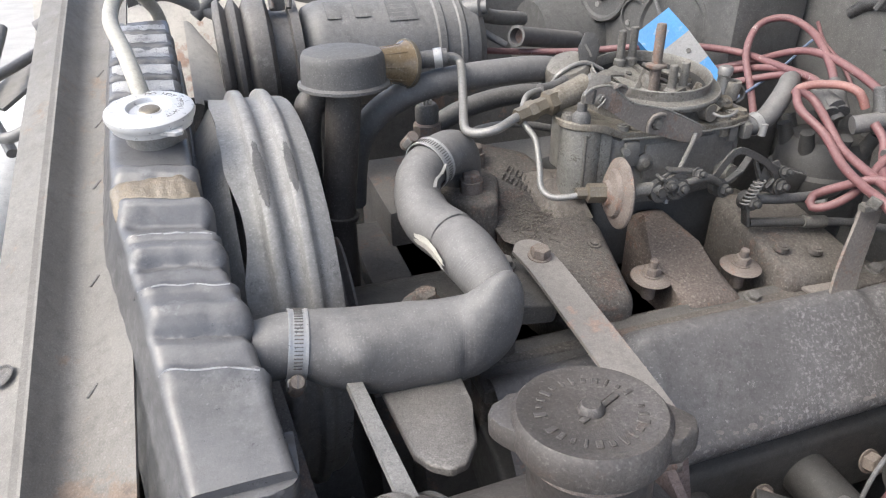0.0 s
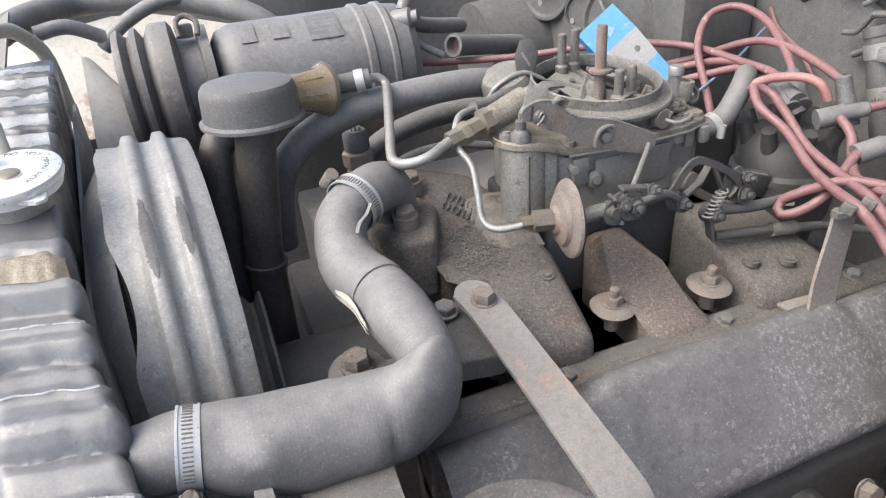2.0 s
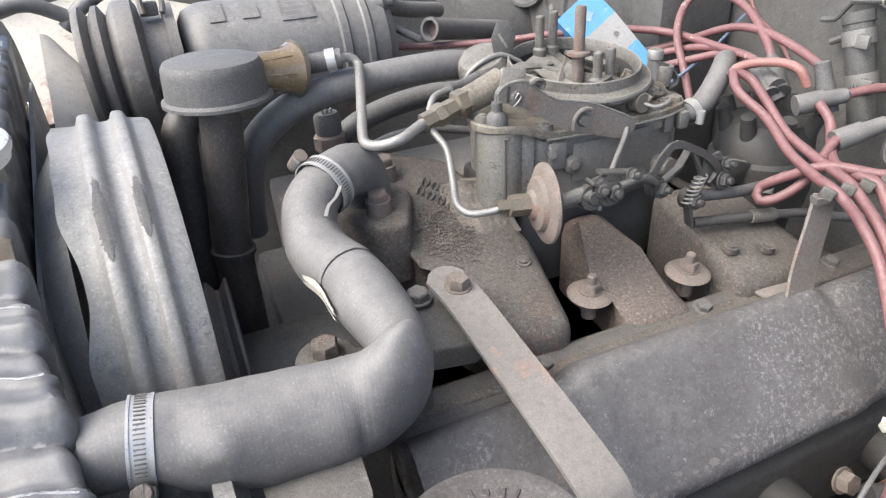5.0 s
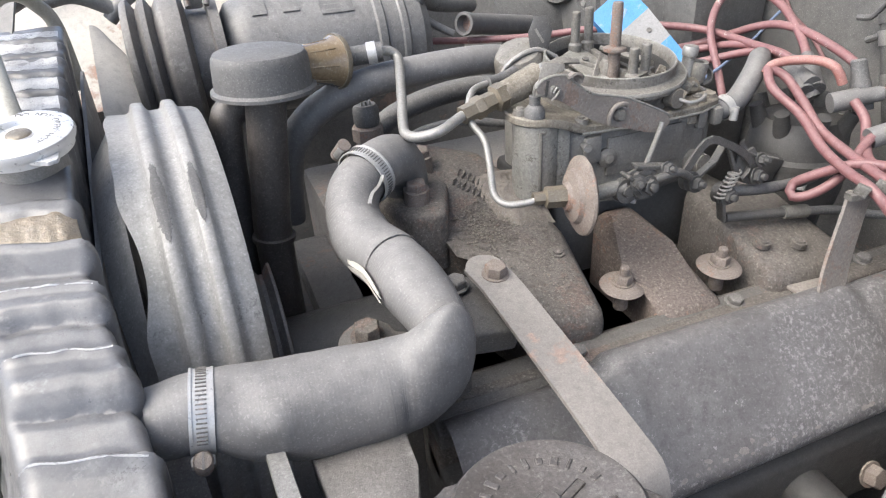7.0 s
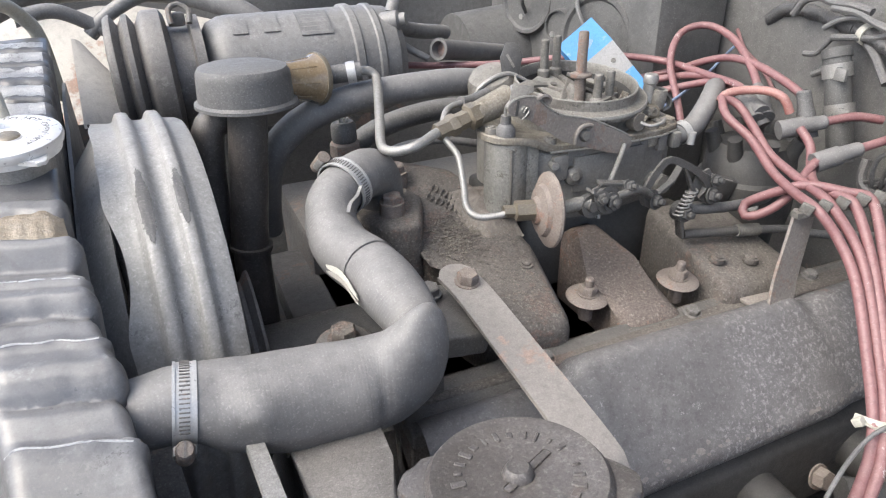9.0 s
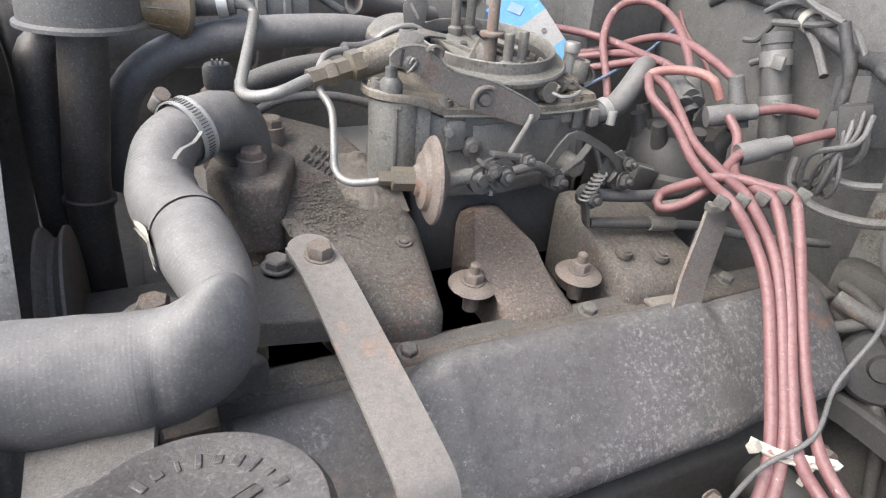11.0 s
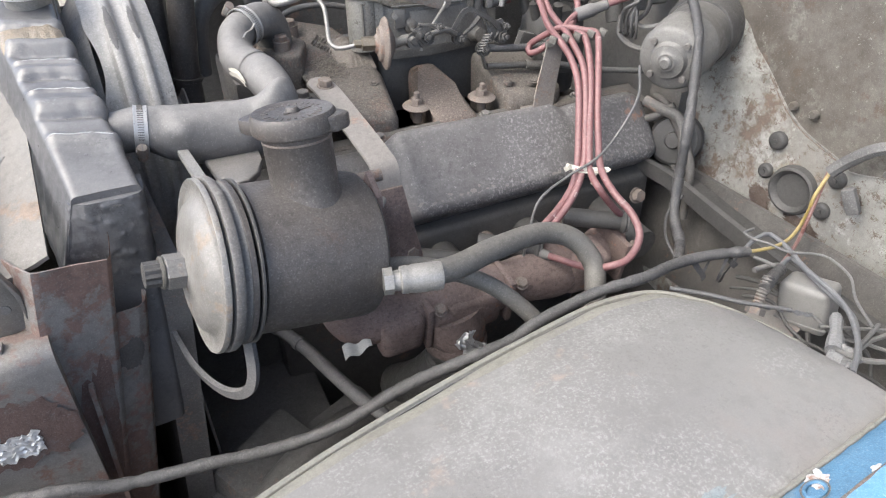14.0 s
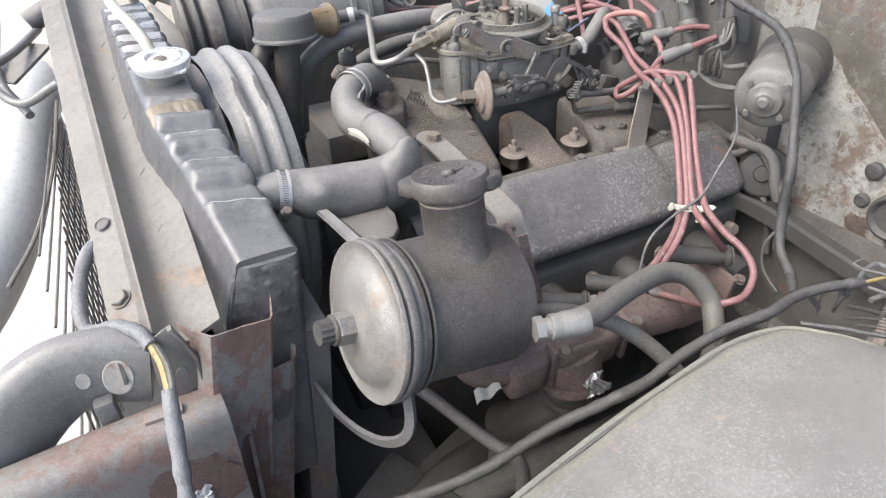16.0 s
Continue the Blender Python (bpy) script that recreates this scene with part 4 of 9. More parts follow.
def limb(bm, pts, wide, tall, rib, level):
    """A flattened hose limb: half width across and half height at each place, with fine moulded rings."""
    path = smooth_path(pts, 0.0006)
    at = [0.0]
    for p, q in zip(path, path[1:]):
        at.append(at[-1] + (q - p).length)
    key = [at[min(range(len(path)), key=lambda i: (path[i] - V(p)).length)] for p in pts]
    seg, up, rings = 48, None, []
    for i, p in enumerate(path):
        t = path[min(i + 4, len(path) - 1)] - path[max(i - 4, 0)]
        if level:
            t.z = 0
        t.normalize()
        up = (V((0, 0, 1)) - t * t.z).normalized() if up is None or level else (up - t * up.dot(t)).normalized()
        side = t.cross(up)
        ring = rib * math.sin(at[i] * 2 * math.pi / 0.0023)
        w = sum(table(at[i] + 0.0015 * k, key, wide) for k in range(-3, 4)) / 7 + ring
        h = sum(table(at[i] + 0.0015 * k, key, tall) for k in range(-3, 4)) / 7 + ring
        rings.append([bm.verts.new(p + side * (w * math.cos(2 * math.pi * k / seg)) + up * (h * math.sin(2 * math.pi * k / seg))) for k in range(seg)])
    for p, q in zip(rings, rings[1:]):
        for k in range(seg):
            bm.faces.new((p[k], p[(k + 1) % seg], q[(k + 1) % seg], q[k]))
    bm.faces.new(rings[0])
    bm.faces.new(rings[-1])
    return bm


hs = thing("radiator_hose", "dusty black upper radiator hose with a kinked bend", "hose", (0.1, 0.3, 1.0))
for pts, wide, tall, rib, level in ((NEAR, NEAR_W, NEAR_H, 0.00003, True), (FAR, FAR_W, FAR_H, 0.00007, False)):
    bm = limb(B(), pts, wide, tall, rib, level)
    bm.normal_update()
    for v in bm.verts:
        # a soft dent behind the clamp and slightly lumpy walls
        dent = 0.0050 * math.exp(-((v.co - V((0.062, 0.272, 1.013))).length / 0.012) ** 2) - 0.002 * math.exp(-((v.co - V((0.045, 0.285, 1.024))).length / 0.010) ** 2)
        v.co -= v.normal * (dent + 0.0008 * noise.noise(v.co * 45))
    part("hose_limb", bm, RUBBER, hs, sharp=70)
cp = smooth_path(NEAR[:-2] + FAR[2:], 0.002)
i0 = min(range(len(cp)), key=lambda i: (cp[i] - V((0.155, 0.371, 1.023))).length)
part("sleeve", sweep(B(), [cp[i] for i in range(i0, i0 + 26)], lambda t: 0.0216 - 0.0008 * t, 36, raw=True, closed_ends=False), RUBBER, hs, "wrapped sleeve repair")
part("strap_end", sweep(B(), [cp[i0 + 27] + V((0.009, -0.012, 0.0195)), cp[i0 + 30] + V((0.011, -0.012, 0.0185)), cp[i0 + 33] + V((0.014, -0.010, 0.017)), cp[i0 + 36] + V((0.020, -0.006, 0.014)), cp[i0 + 39] + V((0.024, -0.003, 0.015))], 0.002, section=[(-0.0013, -0.0003), (0.0013, -0.0003), (0.0013, 0.0003), (-0.0013, 0.0003)]), STEEL, hs, "bright loose strap end")


def clamp(i, r, toward, screw_label):
    """A worm-drive band round the hose at point i of its path."""
    d = (cp[i + 2] - cp[i - 2]).normalized()
    m = aim(cp[i], d)
    loc = m.to_3x3().inverted() @ V(toward)
    screw_side = math.atan2(loc.y, loc.x)
    c = thing("hose_clamp", "bright steel worm-drive clamp on the radiator hose", "hose clamp", cp[i], "hose clamps")
    part("band", lathe(B(), [(r, -0.006), (r + 0.0012, -0.006), (r + 0.0012, -0.0045), (r + 0.0007, -0.0045), (r + 0.0007, 0.0045), (r + 0.0012, 0.0045), (r + 0.0012, 0.006), (r, 0.006)], m, 48), BRIGHT, c)
    for k in range(52):
        a = 2 * math.pi * k / 60 + screw_side + 0.4
        q = m @ Matrix.Rotation(a, 4, "Z") @ Matrix.Translation((r + 0.001, 0, 0))
        part("band_tooth", box(B(), (0.0006, 0.0007, 0.0052), q), DARK_IRON, c)
    q = m @ Matrix.Rotation(screw_side, 4, "Z") @ Matrix.Translation((r + 0.0045, 0, 0))
    part("screw_housing", box(B(), (0.006, 0.012, 0.012), q, 0.002), STEEL, c)
    sm = q @ Matrix.Rotation(radians(90), 4, "X") @ Matrix.Translation((0.001, 0, 0.003))
    scr = part("screw", lathe(B(), [(0, 0.008), (0.004, 0.008), (0.0050, 0.0065), (0.0050, -0.010), (0, -0.010)], sm, 18), RUST_BOLT, c, screw_label)
    part("screw_slot", box(B(), (0.0085, 0.0012, 0.0006), sm @ Matrix.Translation((0, 0, 0.0082))), DARK_IRON, scr)
    return c


i1 = min(range(len(cp)), key=lambda i: (cp[i] - V((0.026, 0.3025, 1.0085))).length)
clamp(i1, 0.0214, (0.1, -1, -0.75), "slotted rusty screw")
i2 = min(range(len(cp)), key=lambda i: (cp[i] - V((0.166, 0.464, 1.048))).length)
clamp(i2, 0.0214, (-1, -0.2, 0.25), "slotted screw")
tag = thing("torn_tag", "torn gold and white label strip stuck on the hose", "label", (0.14, 0.40, 1.02))
j0 = min(range(len(cp)), key=lambda i: (cp[i] - V((0.150, 0.334, 1.02))).length)
j1 = min(range(len(cp)), key=lambda i: (cp[i] - V((0.152, 0.396, 1.03))).length)


def flank(u, v, k):
    i = min(j1 - 2, max(j0 + 2, int(j0 + (j1 - j0) * u)))
    t = (cp[i + 2] - cp[i - 2]).normalized()
    left = V((-t.y, t.x, 0)).normalized()
    left = left if left.x < 0 else -left
    a = -0.16 + 0.20 * k + 0.26 * v * (1 - 0.7 * abs(2 * u - 1) ** 3) + 0.05 * noise.noise(V((12 * u, 2 * v, k)))
    lift = 0.0228 + 0.0008 * v * v
    return tuple(cp[i].lerp(cp[i + 1], (j0 + (j1 - j0) * u) % 1.0) + (left * math.cos(a) + left.cross(t).normalized() * math.copysign(1, left.cross(t).z) * math.sin(a)) * lift)


for k, strip in enumerate((PANEL, PAPER)):
    part("strip", noise_grid(B(), lambda u, v: flank(u, v, k), 30, 4, (-0.0003, 0, 0.0002)), strip, tag)

# ---- water pump bracket and brace bar ----
br = thing("brace_bar", "dusty grey flat steel brace bolted to the engine", "brace", (0.23, 0.3, 0.95))
path = [(0.224, 0.387, 0.994), (0.227, 0.360, 0.991), (0.229, 0.310, 0.983), (0.2305, 0.250, 0.974), (0.231, 0.214, 0.968), (0.231, 0.204, 0.964), (0.2305, 0.198, 0.953), (0.2295, 0.193, 0.93), (0.2285, 0.190, 0.90)]
part("bar", sweep(B(), path, 0.01, section=[(-0.0145, -0.0015), (0.0145, -0.0015), (0.0145, 0.0015), (-0.0145, 0.0015)], step=0.004), BAR, br)
part("foot", plate(B(), [(-0.016, 0.050), (0.015, 0.050), (0.020, 0.020), (0.030, -0.030), (0.030, -0.058), (-0.004, -0.060), (-0.018, -0.02)], aim((0.230, 0.1895, 0.895), (0, -1, 0.1), 180) @ Matrix.Rotation(radians(180), 4, "Z"), 0.004, 0.001), RUST, br, "rusty steel foot plate")
part("stud", lathe(B(), [(0, 0)] + [(0.0042 + 0.0007 * (k % 2), 0.0015 * k) for k in range(14)] + [(0, 0.0195)], aim((0.222, 0.192, 0.935), (-0.5, -0.8, 0.1)), 14), STEEL, br)
part("bolt", bolt(B(), (0.249, 0.1895, 0.866), (0, -1, 0.1), 0.0075, 0.008, 1.3), RUST_BOLT, br)
part("round_end", lathe(B(), [(0, -0.0015), (0.0145, -0.0015), (0.0145, 0.0015), (0, 0.0015)], aim((0.225, 0.382, 0.9935), (0.02, -0.16, 1)), 28), BAR, br)
part("bolt", bolt(B(), (0.228, 0.372, 0.9935), (0.02, -0.16, 1), 0.0082, 0.009, 1.2), RUST_BOLT, br, "rusty hexagon bolt")

bk = thing("pump_bracket", "grey cast bracket behind the drive belts", "bracket", (0.15, 0.35, 0.95))
bm = B()
lobe = [(0.130 + 0.0215 * math.cos(radians(a)), 0.366 + 0.0215 * math.sin(radians(a))) for a in range(-10, 200, 14)]
prism(bm, lobe + [(0.104, 0.345), (0.100, 0.315), (0.150, 0.305), (0.185, 0.315), (0.162, 0.345)], 0.950, lambda x, y: 0.970 + 0.10 * (y - 0.33), 0.004)
part("casting", bm, OILY, bk)
bm = prism(B(), [(0.178, 0.348), (0.180, 0.385), (0.190, 0.402), (0.214, 0.406), (0.243, 0.398), (0.250, 0.366), (0.226, 0.338)], 0.952, lambda x, y: 0.968 + 0.12 * (y - 0.33), 0.003)
part("casting", bm, OILY, bk)
part("bolt", bolt(B(), (0.130, 0.368, 0.974), (0, -0.1, 1), 0.0095, 0.011, 1.25), IRON, bk)
part("bolt", bolt(B(), (0.205, 0.392, 0.978), (0, -0.1, 1), 0.008, 0.008, 1.25), DARK_IRON, bk)
part("pump_body", rod(B(), (0.08, 0.47, 0.87), (0.20, 0.47, 0.87), 0.055, seg=32), GREASE, bk)
part("water_pump_pulley", lathe(B(), [(0, 0.0), (0.060, 0.0), (0.076, 0.002), (0.080, 0.003), (0.080, 0.005), (0.072, 0.010), (0.072, 0.013), (0.080, 0.018), (0.080, 0.020), (0.070, 0.021), (0, 0.021)], Matrix.Translation((0.062, 0.46, 0.905)) @ Matrix.Rotation(radians(90), 4, "Y"), 56), DARK_IRON, bk)
part("support_plate", prism(B(), [(0.072, 0.300), (0.128, 0.300), (0.1225, 0.246), (0.1135, 0.214), (0.102, 0.198), (0.092, 0.196), (0.083, 0.203), (0.0765, 0.216)], lambda x, y: 0.974 - 0.12 * (y - 0.25), lambda x, y: 0.9795 - 0.12 * (y - 0.25), 0.002), CLUTCH, bk, "smooth grey steel plate")

# ---- fan shroud ----
TY = [0.21, 0.31, 0.405, 0.45, 0.52, 0.60, 0.71]
TZ = [0.996, 1.045, 1.085, 1.099, 1.116, 1.133, 1.150]


def tank_mid(y):
    return table(y, [0.2, 0.22, 0.41, 0.70], [-0.011, -0.0135, -0.047, -0.064])


sh = thing("fan_shroud", "dented grey ribbed fan shroud with dark scuffs", "fan shroud", (0.03, 0.54, 0.905))
bm = B()
prof = [(0.184, -0.004), (0.1868, -0.0045), (0.1862, 0.003), (0.1853, 0.0105), (0.1862, 0.0130), (0.1915, 0.0150), (0.1928, 0.0165), (0.1930, 0.0205), (0.1922, 0.0240), (0.1872, 0.0262), (0.1855, 0.0285), (0.1855, 0.0350), (0.1866, 0.0368), (0.1910, 0.0385), (0.1920, 0.0400), (0.1918, 0.0450), (0.1905, 0.0470), (0.1858, 0.0490), (0.1848, 0.052), (0.1838, 0.060), (0.182, 0.0635), (0.179, 0.063), (0.1795, 0.004), (0.184, -0.004)]
m = Matrix.Translation((-0.015, 0.532, 0.912)) @ Matrix.Rotation(radians(90), 4, "Y")
lathe(bm, prof, m, 200)
for v in bm.verts:
    dy, dz = v.co.y - 0.532, v.co.z - 0.912
    a = math.atan2(dz, dy)
    near = max(0, 1 - (v.co.x + 0.015) / 0.012)
    dent = math.exp(-((a - 2.35) / 0.16) ** 2) * near
    k = 1 - 0.02 * dent - 0.005 * near * max(0, noise.noise(V((4 * a, 3, 0)))) - 0.002 * noise.noise(V((5 * a, 3, 8 * v.co.x)))
    v.co.x += 0.004 * dent + 0.0015 * near * noise.noise(V((6 * a, 7, 0))) - 0.082 * dy + 0.068 * dz
    v.co.y, v.co.z = 0.532 + dy * k, 0.912 + dz * k
part("ring", bm, SHROUD, sh, sharp=60)


def shroud_scuff(x0, x1, a0, a1, seed):
    """A worn dark patch lying on top of a shroud rib."""
    def f(u, v):
        a = a0 + (a1 - a0) * u + 0.03 * noise.noise(V((3 * v, seed, 2))) * abs(2 * u - 1)
        w = 0.5 + (v - 0.5) * min(1.0, 2.2 * u + 0.25 + 0.5 * noise.noise(V((40 * u, seed, 8))), 3 * (1 - u) + 0.25 + 0.5 * noise.noise(V((40 * u, seed, 5)))) * (0.92 + 0.10 * noise.noise(V((14 * a, 3 * v, seed))) + 0.16 * noise.noise(V((90 * a, 3 * v, seed))))
        x = x0 + (x1 - x0) * w
        k = table(x, [p[1] for p in prof[1:20]], [p[0] for p in prof[1:20]]) + 0.0005
        dy, dz = k * math.cos(a), k * math.sin(a)
        q = 1 - 0.002 * noise.noise(V((5 * a, 3, 8 * (x - 0.015))))
        return (-0.015 + x - 0.082 * dy + 0.068 * dz, 0.532 + dy * q, 0.912 + dz * q)
    part("scuff", noise_grid(B(), f, 70, 8, (0, 0, -0.0003)), SCUFF, sh, "dark worn scuff")


shroud_scuff(0.0152, 0.0240, radians(113), radians(131), 1)
shroud_scuff(0.0386, 0.0464, radians(114), radians(128), 5)


def gap_panel(u, v):
    # a flat skirt from the ring's front edge to the radiator tank
    a = radians(62 + 118 * u)
    dy, dz = 0.1825 * math.cos(a), 0.1825 * math.sin(a)
    ring = V((-0.0185 - 0.082 * dy + 0.068 * dz, 0.532 + dy, 0.912 + dz - 0.004))
    y = max(0.255, ring.y)
    edge = V((tank_mid(y) + 0.0290, y, min(ring.z - 0.024, table(y, TY, TZ) - 0.045)))
    return tuple(ring.lerp(edge, v))


part("skirt", noise_grid(B(), gap_panel, 50, 4, (0, 0, -0.0015)), SHROUD, sh, "flat grey skirt panel")
part("back_sheet", noise_grid(B(), lambda u, v: (table(0.25 + 0.47 * u, [0.2, 0.22, 0.41, 0.70], [0.012, 0.010, -0.022, -0.038]), 0.25 + 0.47 * u, 0.50 + (0.50 + 0.10 * u) * v), 16, 6, (0.003, 0, 0)), SHROUD, sh, "flat grey back sheet")

# ---- radiator ----
rad = thing("radiator", "black painted radiator with a ribbed top tank", "radiator", (-0.05, 0.45, 0.55))
RISE_Y = [0.213, 0.255, 0.266, 0.271, 0.2725, 0.274, 0.278, 0.290, 0.2945, 0.297, 0.300, 0.305, 0.311, 0.316, 0.322, 0.3248, 0.3262, 0.3276, 0.332, 0.340, 0.3435, 0.346, 0.349, 0.353, 0.357, 0.361, 0.3638, 0.3652, 0.3666, 0.371, 0.375, 0.378, 0.382, 0.387, 0.392, 0.396, 0.400, 0.414, 0.420, 0.427, 0.432, 0.440]
RISE_Z = [0.0, 0.2, 0.6, 1.4, 1.9, 1.0, 0.2, 0.2, -0.6, -1.2, 0.8, 2.2, 2.4, 1.4, 0.9, 1.3, 1.9, 0.9, 0.2, 0.0, -0.8, -1.2, 0.8, 2.0, 1.6, 0.8, 1.2, 1.8, 0.8, 0.0, -1.0, -1.4, 0.4, 2.4, 2.6, 1.2, 0.0, 0.0, 1.6, 1.8, 0.4, 0.0]


def tank_rise(y, s):
    """Pressed ridges across the tank; s runs from side to side, and the ridges lie askew and wavy."""
    y += 0.0050 * s + 0.0022 * noise.noise(V((2.2 * s, 21 * y, 4)))
    h = 0.0023 * table(y, RISE_Y, RISE_Z) if y < 0.440 else 0.0
    for g in (0.501, 0.528, 0.561, 0.5925, 0.632, 0.6675):
        h -= 0.0085 * math.exp(-((y - g) / 0.0042) ** 2) - 0.0030 * math.exp(-((y - g + 0.011) / 0.005) ** 2)
    return h


bm = B()
N = 460
rings = []
for i in range(N + 1):
    y = 0.2155 + 0.4875 * i / N
    x0, zt = tank_mid(y), table(y, TY, TZ)
    w, r = 0.0275, 0.0055
    ring = []
    for k in range(31):
        s = -1 + 2 * k / 30
        a = abs(s)
        if a < 0.6:
            px, pz = s / 0.6 * (w - r), 0.0
        elif a < 0.8:
            ang = (a - 0.6) / 0.2 * math.pi / 2
            px, pz = math.copysign(w - r + r * math.sin(ang), s), -r + r * math.cos(ang)
        else:
            px, pz = math.copysign(w + (0.016 if s < 0 else 0.0) * min(1.0, (a - 0.8) / 0.11), s), -r - (a - 0.8) / 0.2 * 0.11
        h = tank_rise(y, max(-1.0, min(1.0, px / w)))
        lump = 0.0006 * noise.noise(V((38 * px, 26 * y, 0))) + 0.0009 * max(0.0, noise.noise(V((60 * px, 48 * y, 9)))) * (1 if 0.235 < y < 0.33 else 0.3)
        flat = min(1.0, max(0.0, (0.8 - a) / 0.2))
        wall = min(1.0, max(0.0, (a - 0.35) / 0.25)) * 0.9 * h + (1 - flat) * 0.4 * lump
        # the far wall is fluted below a straight shoulder
        flute = 0.0004 * max(-0.6, math.sin(2 * math.pi * (y - 0.222) / 0.0215)) * min(1.0, max(0.0, (a - 0.82) / 0.05))
        out = wall if s > 0 else -flute
        ring.append(bm.verts.new((x0 + px + out + 0.1 * pz, y, zt + pz - 0.004 + (min(1.0, max(0.0, (0.74 - a) / 0.22)) if s < 0 else 0.25 + 0.75 * flat) * h + lump * flat)))
    rings.append(ring)
for p, q in zip(rings, rings[1:]):
    for k in range(30):
        bm.faces.new((p[k], p[k + 1], q[k + 1], q[k]))
bm.faces.new(rings[0])
bm.faces.new(rings[-1])
tank_tree = bvhtree.BVHTree.FromBMesh(bm)
part("top_tank", bm, TANK_PAINT, rad, sharp=40)
for crest in (0.2725, 0.3262, 0.3652):
    # a thin pale line along a pressed crest
    pts = []
    for k in range(41):
        f = -0.93 + 1.86 * k / 40
        y = crest - 0.0050 * f
        for _ in range(4):
            y = crest - 0.0050 * f - 0.0022 * noise.noise(V((2.2 * f, 21 * y, 4)))
        hit = tank_tree.ray_cast(V((tank_mid(y) + 0.0275 * f, y - 0.0002, 1.3)), V((0, 0, -1)))[0]
        if hit:
            pts.append(hit - V((0, 0, 0.00035)))
    part("worn_crest", sweep(B(), pts[::4], lambda t: 0.00060 + 0.0003 * noise.noise(V((5 * t, 40 * crest, 3))), 6, 0.0015), PALE_CREST, rad)
for rib in (0.5140, 0.5445, 0.5770, 0.6120, 0.6500, 0.6850):
    def worn_band(u, v):
        # a pale band with ragged edges on a far rib
        f = -0.86 + 1.72 * u
        y = rib - 0.0050 * f + (v - 0.5) * (0.0125 + 0.005 * noise.noise(V((6 * u, 50 * rib, 2)))) + 0.0022 * noise.noise(V((9 * u, 30 * rib, 7)))
        hit = tank_tree.ray_cast(V((tank_mid(y) + 0.0275 * f, y, 1.3)), V((0, 0, -1)))[0]
        return (hit.x, hit.y, hit.z + 0.0003) if hit else (tank_mid(y), y, table(y, TY, TZ))
    part("worn_band", noise_grid(B(), worn_band, 40, 5, (0, 0, -0.0004)), PALE_CREST, rad, "pale ragged band on a rib")
bm = B()
noise_grid(bm, lambda u, v: (tank_mid(0.394 + 0.026 * v) - 0.0275 + 0.055 * u, 0.390 + 0.028 * v + 0.003 * noise.noise(V((9 * u, 5, 2))), table(0.390 + 0.028 * v, TY, TZ) - 0.0005 + 0.0012 * noise.noise(V((80 * u, 9 * v, 0))) - 0.005 * (2 * u - 1) ** 8 - 0.003 * (2 * v - 1) ** 6), 24, 8, (0, 0, -0.003))
part("solder_patch", bm, SOLDER, rad, "brownish solder patch")
bm = B()
noise_grid(bm, lambda u, v: (-0.075 + 0.05 * v + (0.06 - 0.08 * u) * 0.9, 0.215 + 0.49 * u, 0.50 + (table(0.215 + 0.49 * u, TY, TZ) - 0.60) * v), 20, 10, (-0.03, 0, 0))
part("core", bm, DARK_IRON, rad)
END = smooth_path([(-0.0425, 0.250, 0), (-0.0430, 0.228, 0), (-0.0415, 0.2190, 0), (-0.0395, 0.2172, 0), (-0.0330, 0.2125, 0), (-0.0315, 0.2112, 0), (-0.0280, 0.2100, 0), (-0.0100, 0.2092, 0), (0.0080, 0.2106, 0), (0.0130, 0.2135, 0), (0.0155, 0.2185, 0), (0.0160, 0.226, 0), (0.0158, 0.250, 0)], 0.0012)
rnd = random.Random(8)
BLISTER = [(rnd.uniform(0.25, 0.82), rnd.uniform(0.0, 0.75) ** 1.3, rnd.uniform(0.0012, 0.0034), rnd.uniform(0.0004, 0.0011)) for k in range(70)]


def end_point(u, v):
    f = u * (len(END) - 1)
    i = min(len(END) - 2, int(f))
    p = END[i].lerp(END[i + 1], f - i)
    d = (END[i + 1] - END[i]).normalized()
    nor = V((d.y, -d.x, 0))
    z = 0.9925 - 0.27 * v - 0.004 * math.exp(-v / 0.012)
    rise = 0.0008 * noise.noise(V((55 * p.x, 30 * z, 2))) + 0.0003 * noise.noise(V((300 * u, 300 * v, 6)))
    for bu, bv, br, bh in BLISTER:
        q = (0.115 * (u - bu)) ** 2 + (0.27 * (v - 0.45 * bv - 0.01)) ** 2
        if q < 9 * br * br:
            rise += bh * math.exp(-q / (br * br))
    flare = 0.016 * min(1.0, (0.9925 - z) / 0.06) * min(1.0, max(0.0, (-0.0300 - p.x) / 0.006))
    return (p.x + nor.x * rise - flare - 0.10 * (0.9925 - z), p.y + nor.y * rise, z)


bm = noise_grid(B(), end_point, 110, 170)
bm.verts.ensure_lookup_table()
bm.faces.new([bm.verts[i * 171] for i in range(111)])
part("end_cover", bm, TANK_PAINT, rad, sharp=60)
part("paint_chip", plate(B(), [(-0.0065, -0.001), (-0.0055, 0.0035), (-0.001, 0.0042), (0.0045, 0.0036), (0.0058, 0.0012), (0.002, 0.0018), (-0.001, 0.0012), (-0.0032, -0.0016)], aim((-0.008, 0.2084, 0.9795), (0, -1, 0), 180) @ Matrix.Rotation(radians(180), 4, "Z"), 0.0006), SCUFF, rad, "dark chip in the paint")
part("outlet_neck", rod(B(), (-0.02, 0.308, 1.008), (0.012, 0.303, 1.009), 0.018, seg=24), TANK_PAINT, rad)
CAPN = V((0.0, -0.16, 1.0)).normalized()
CP = V((-0.0445, 0.466, 1.1175))
m = aim(CP, CAPN)
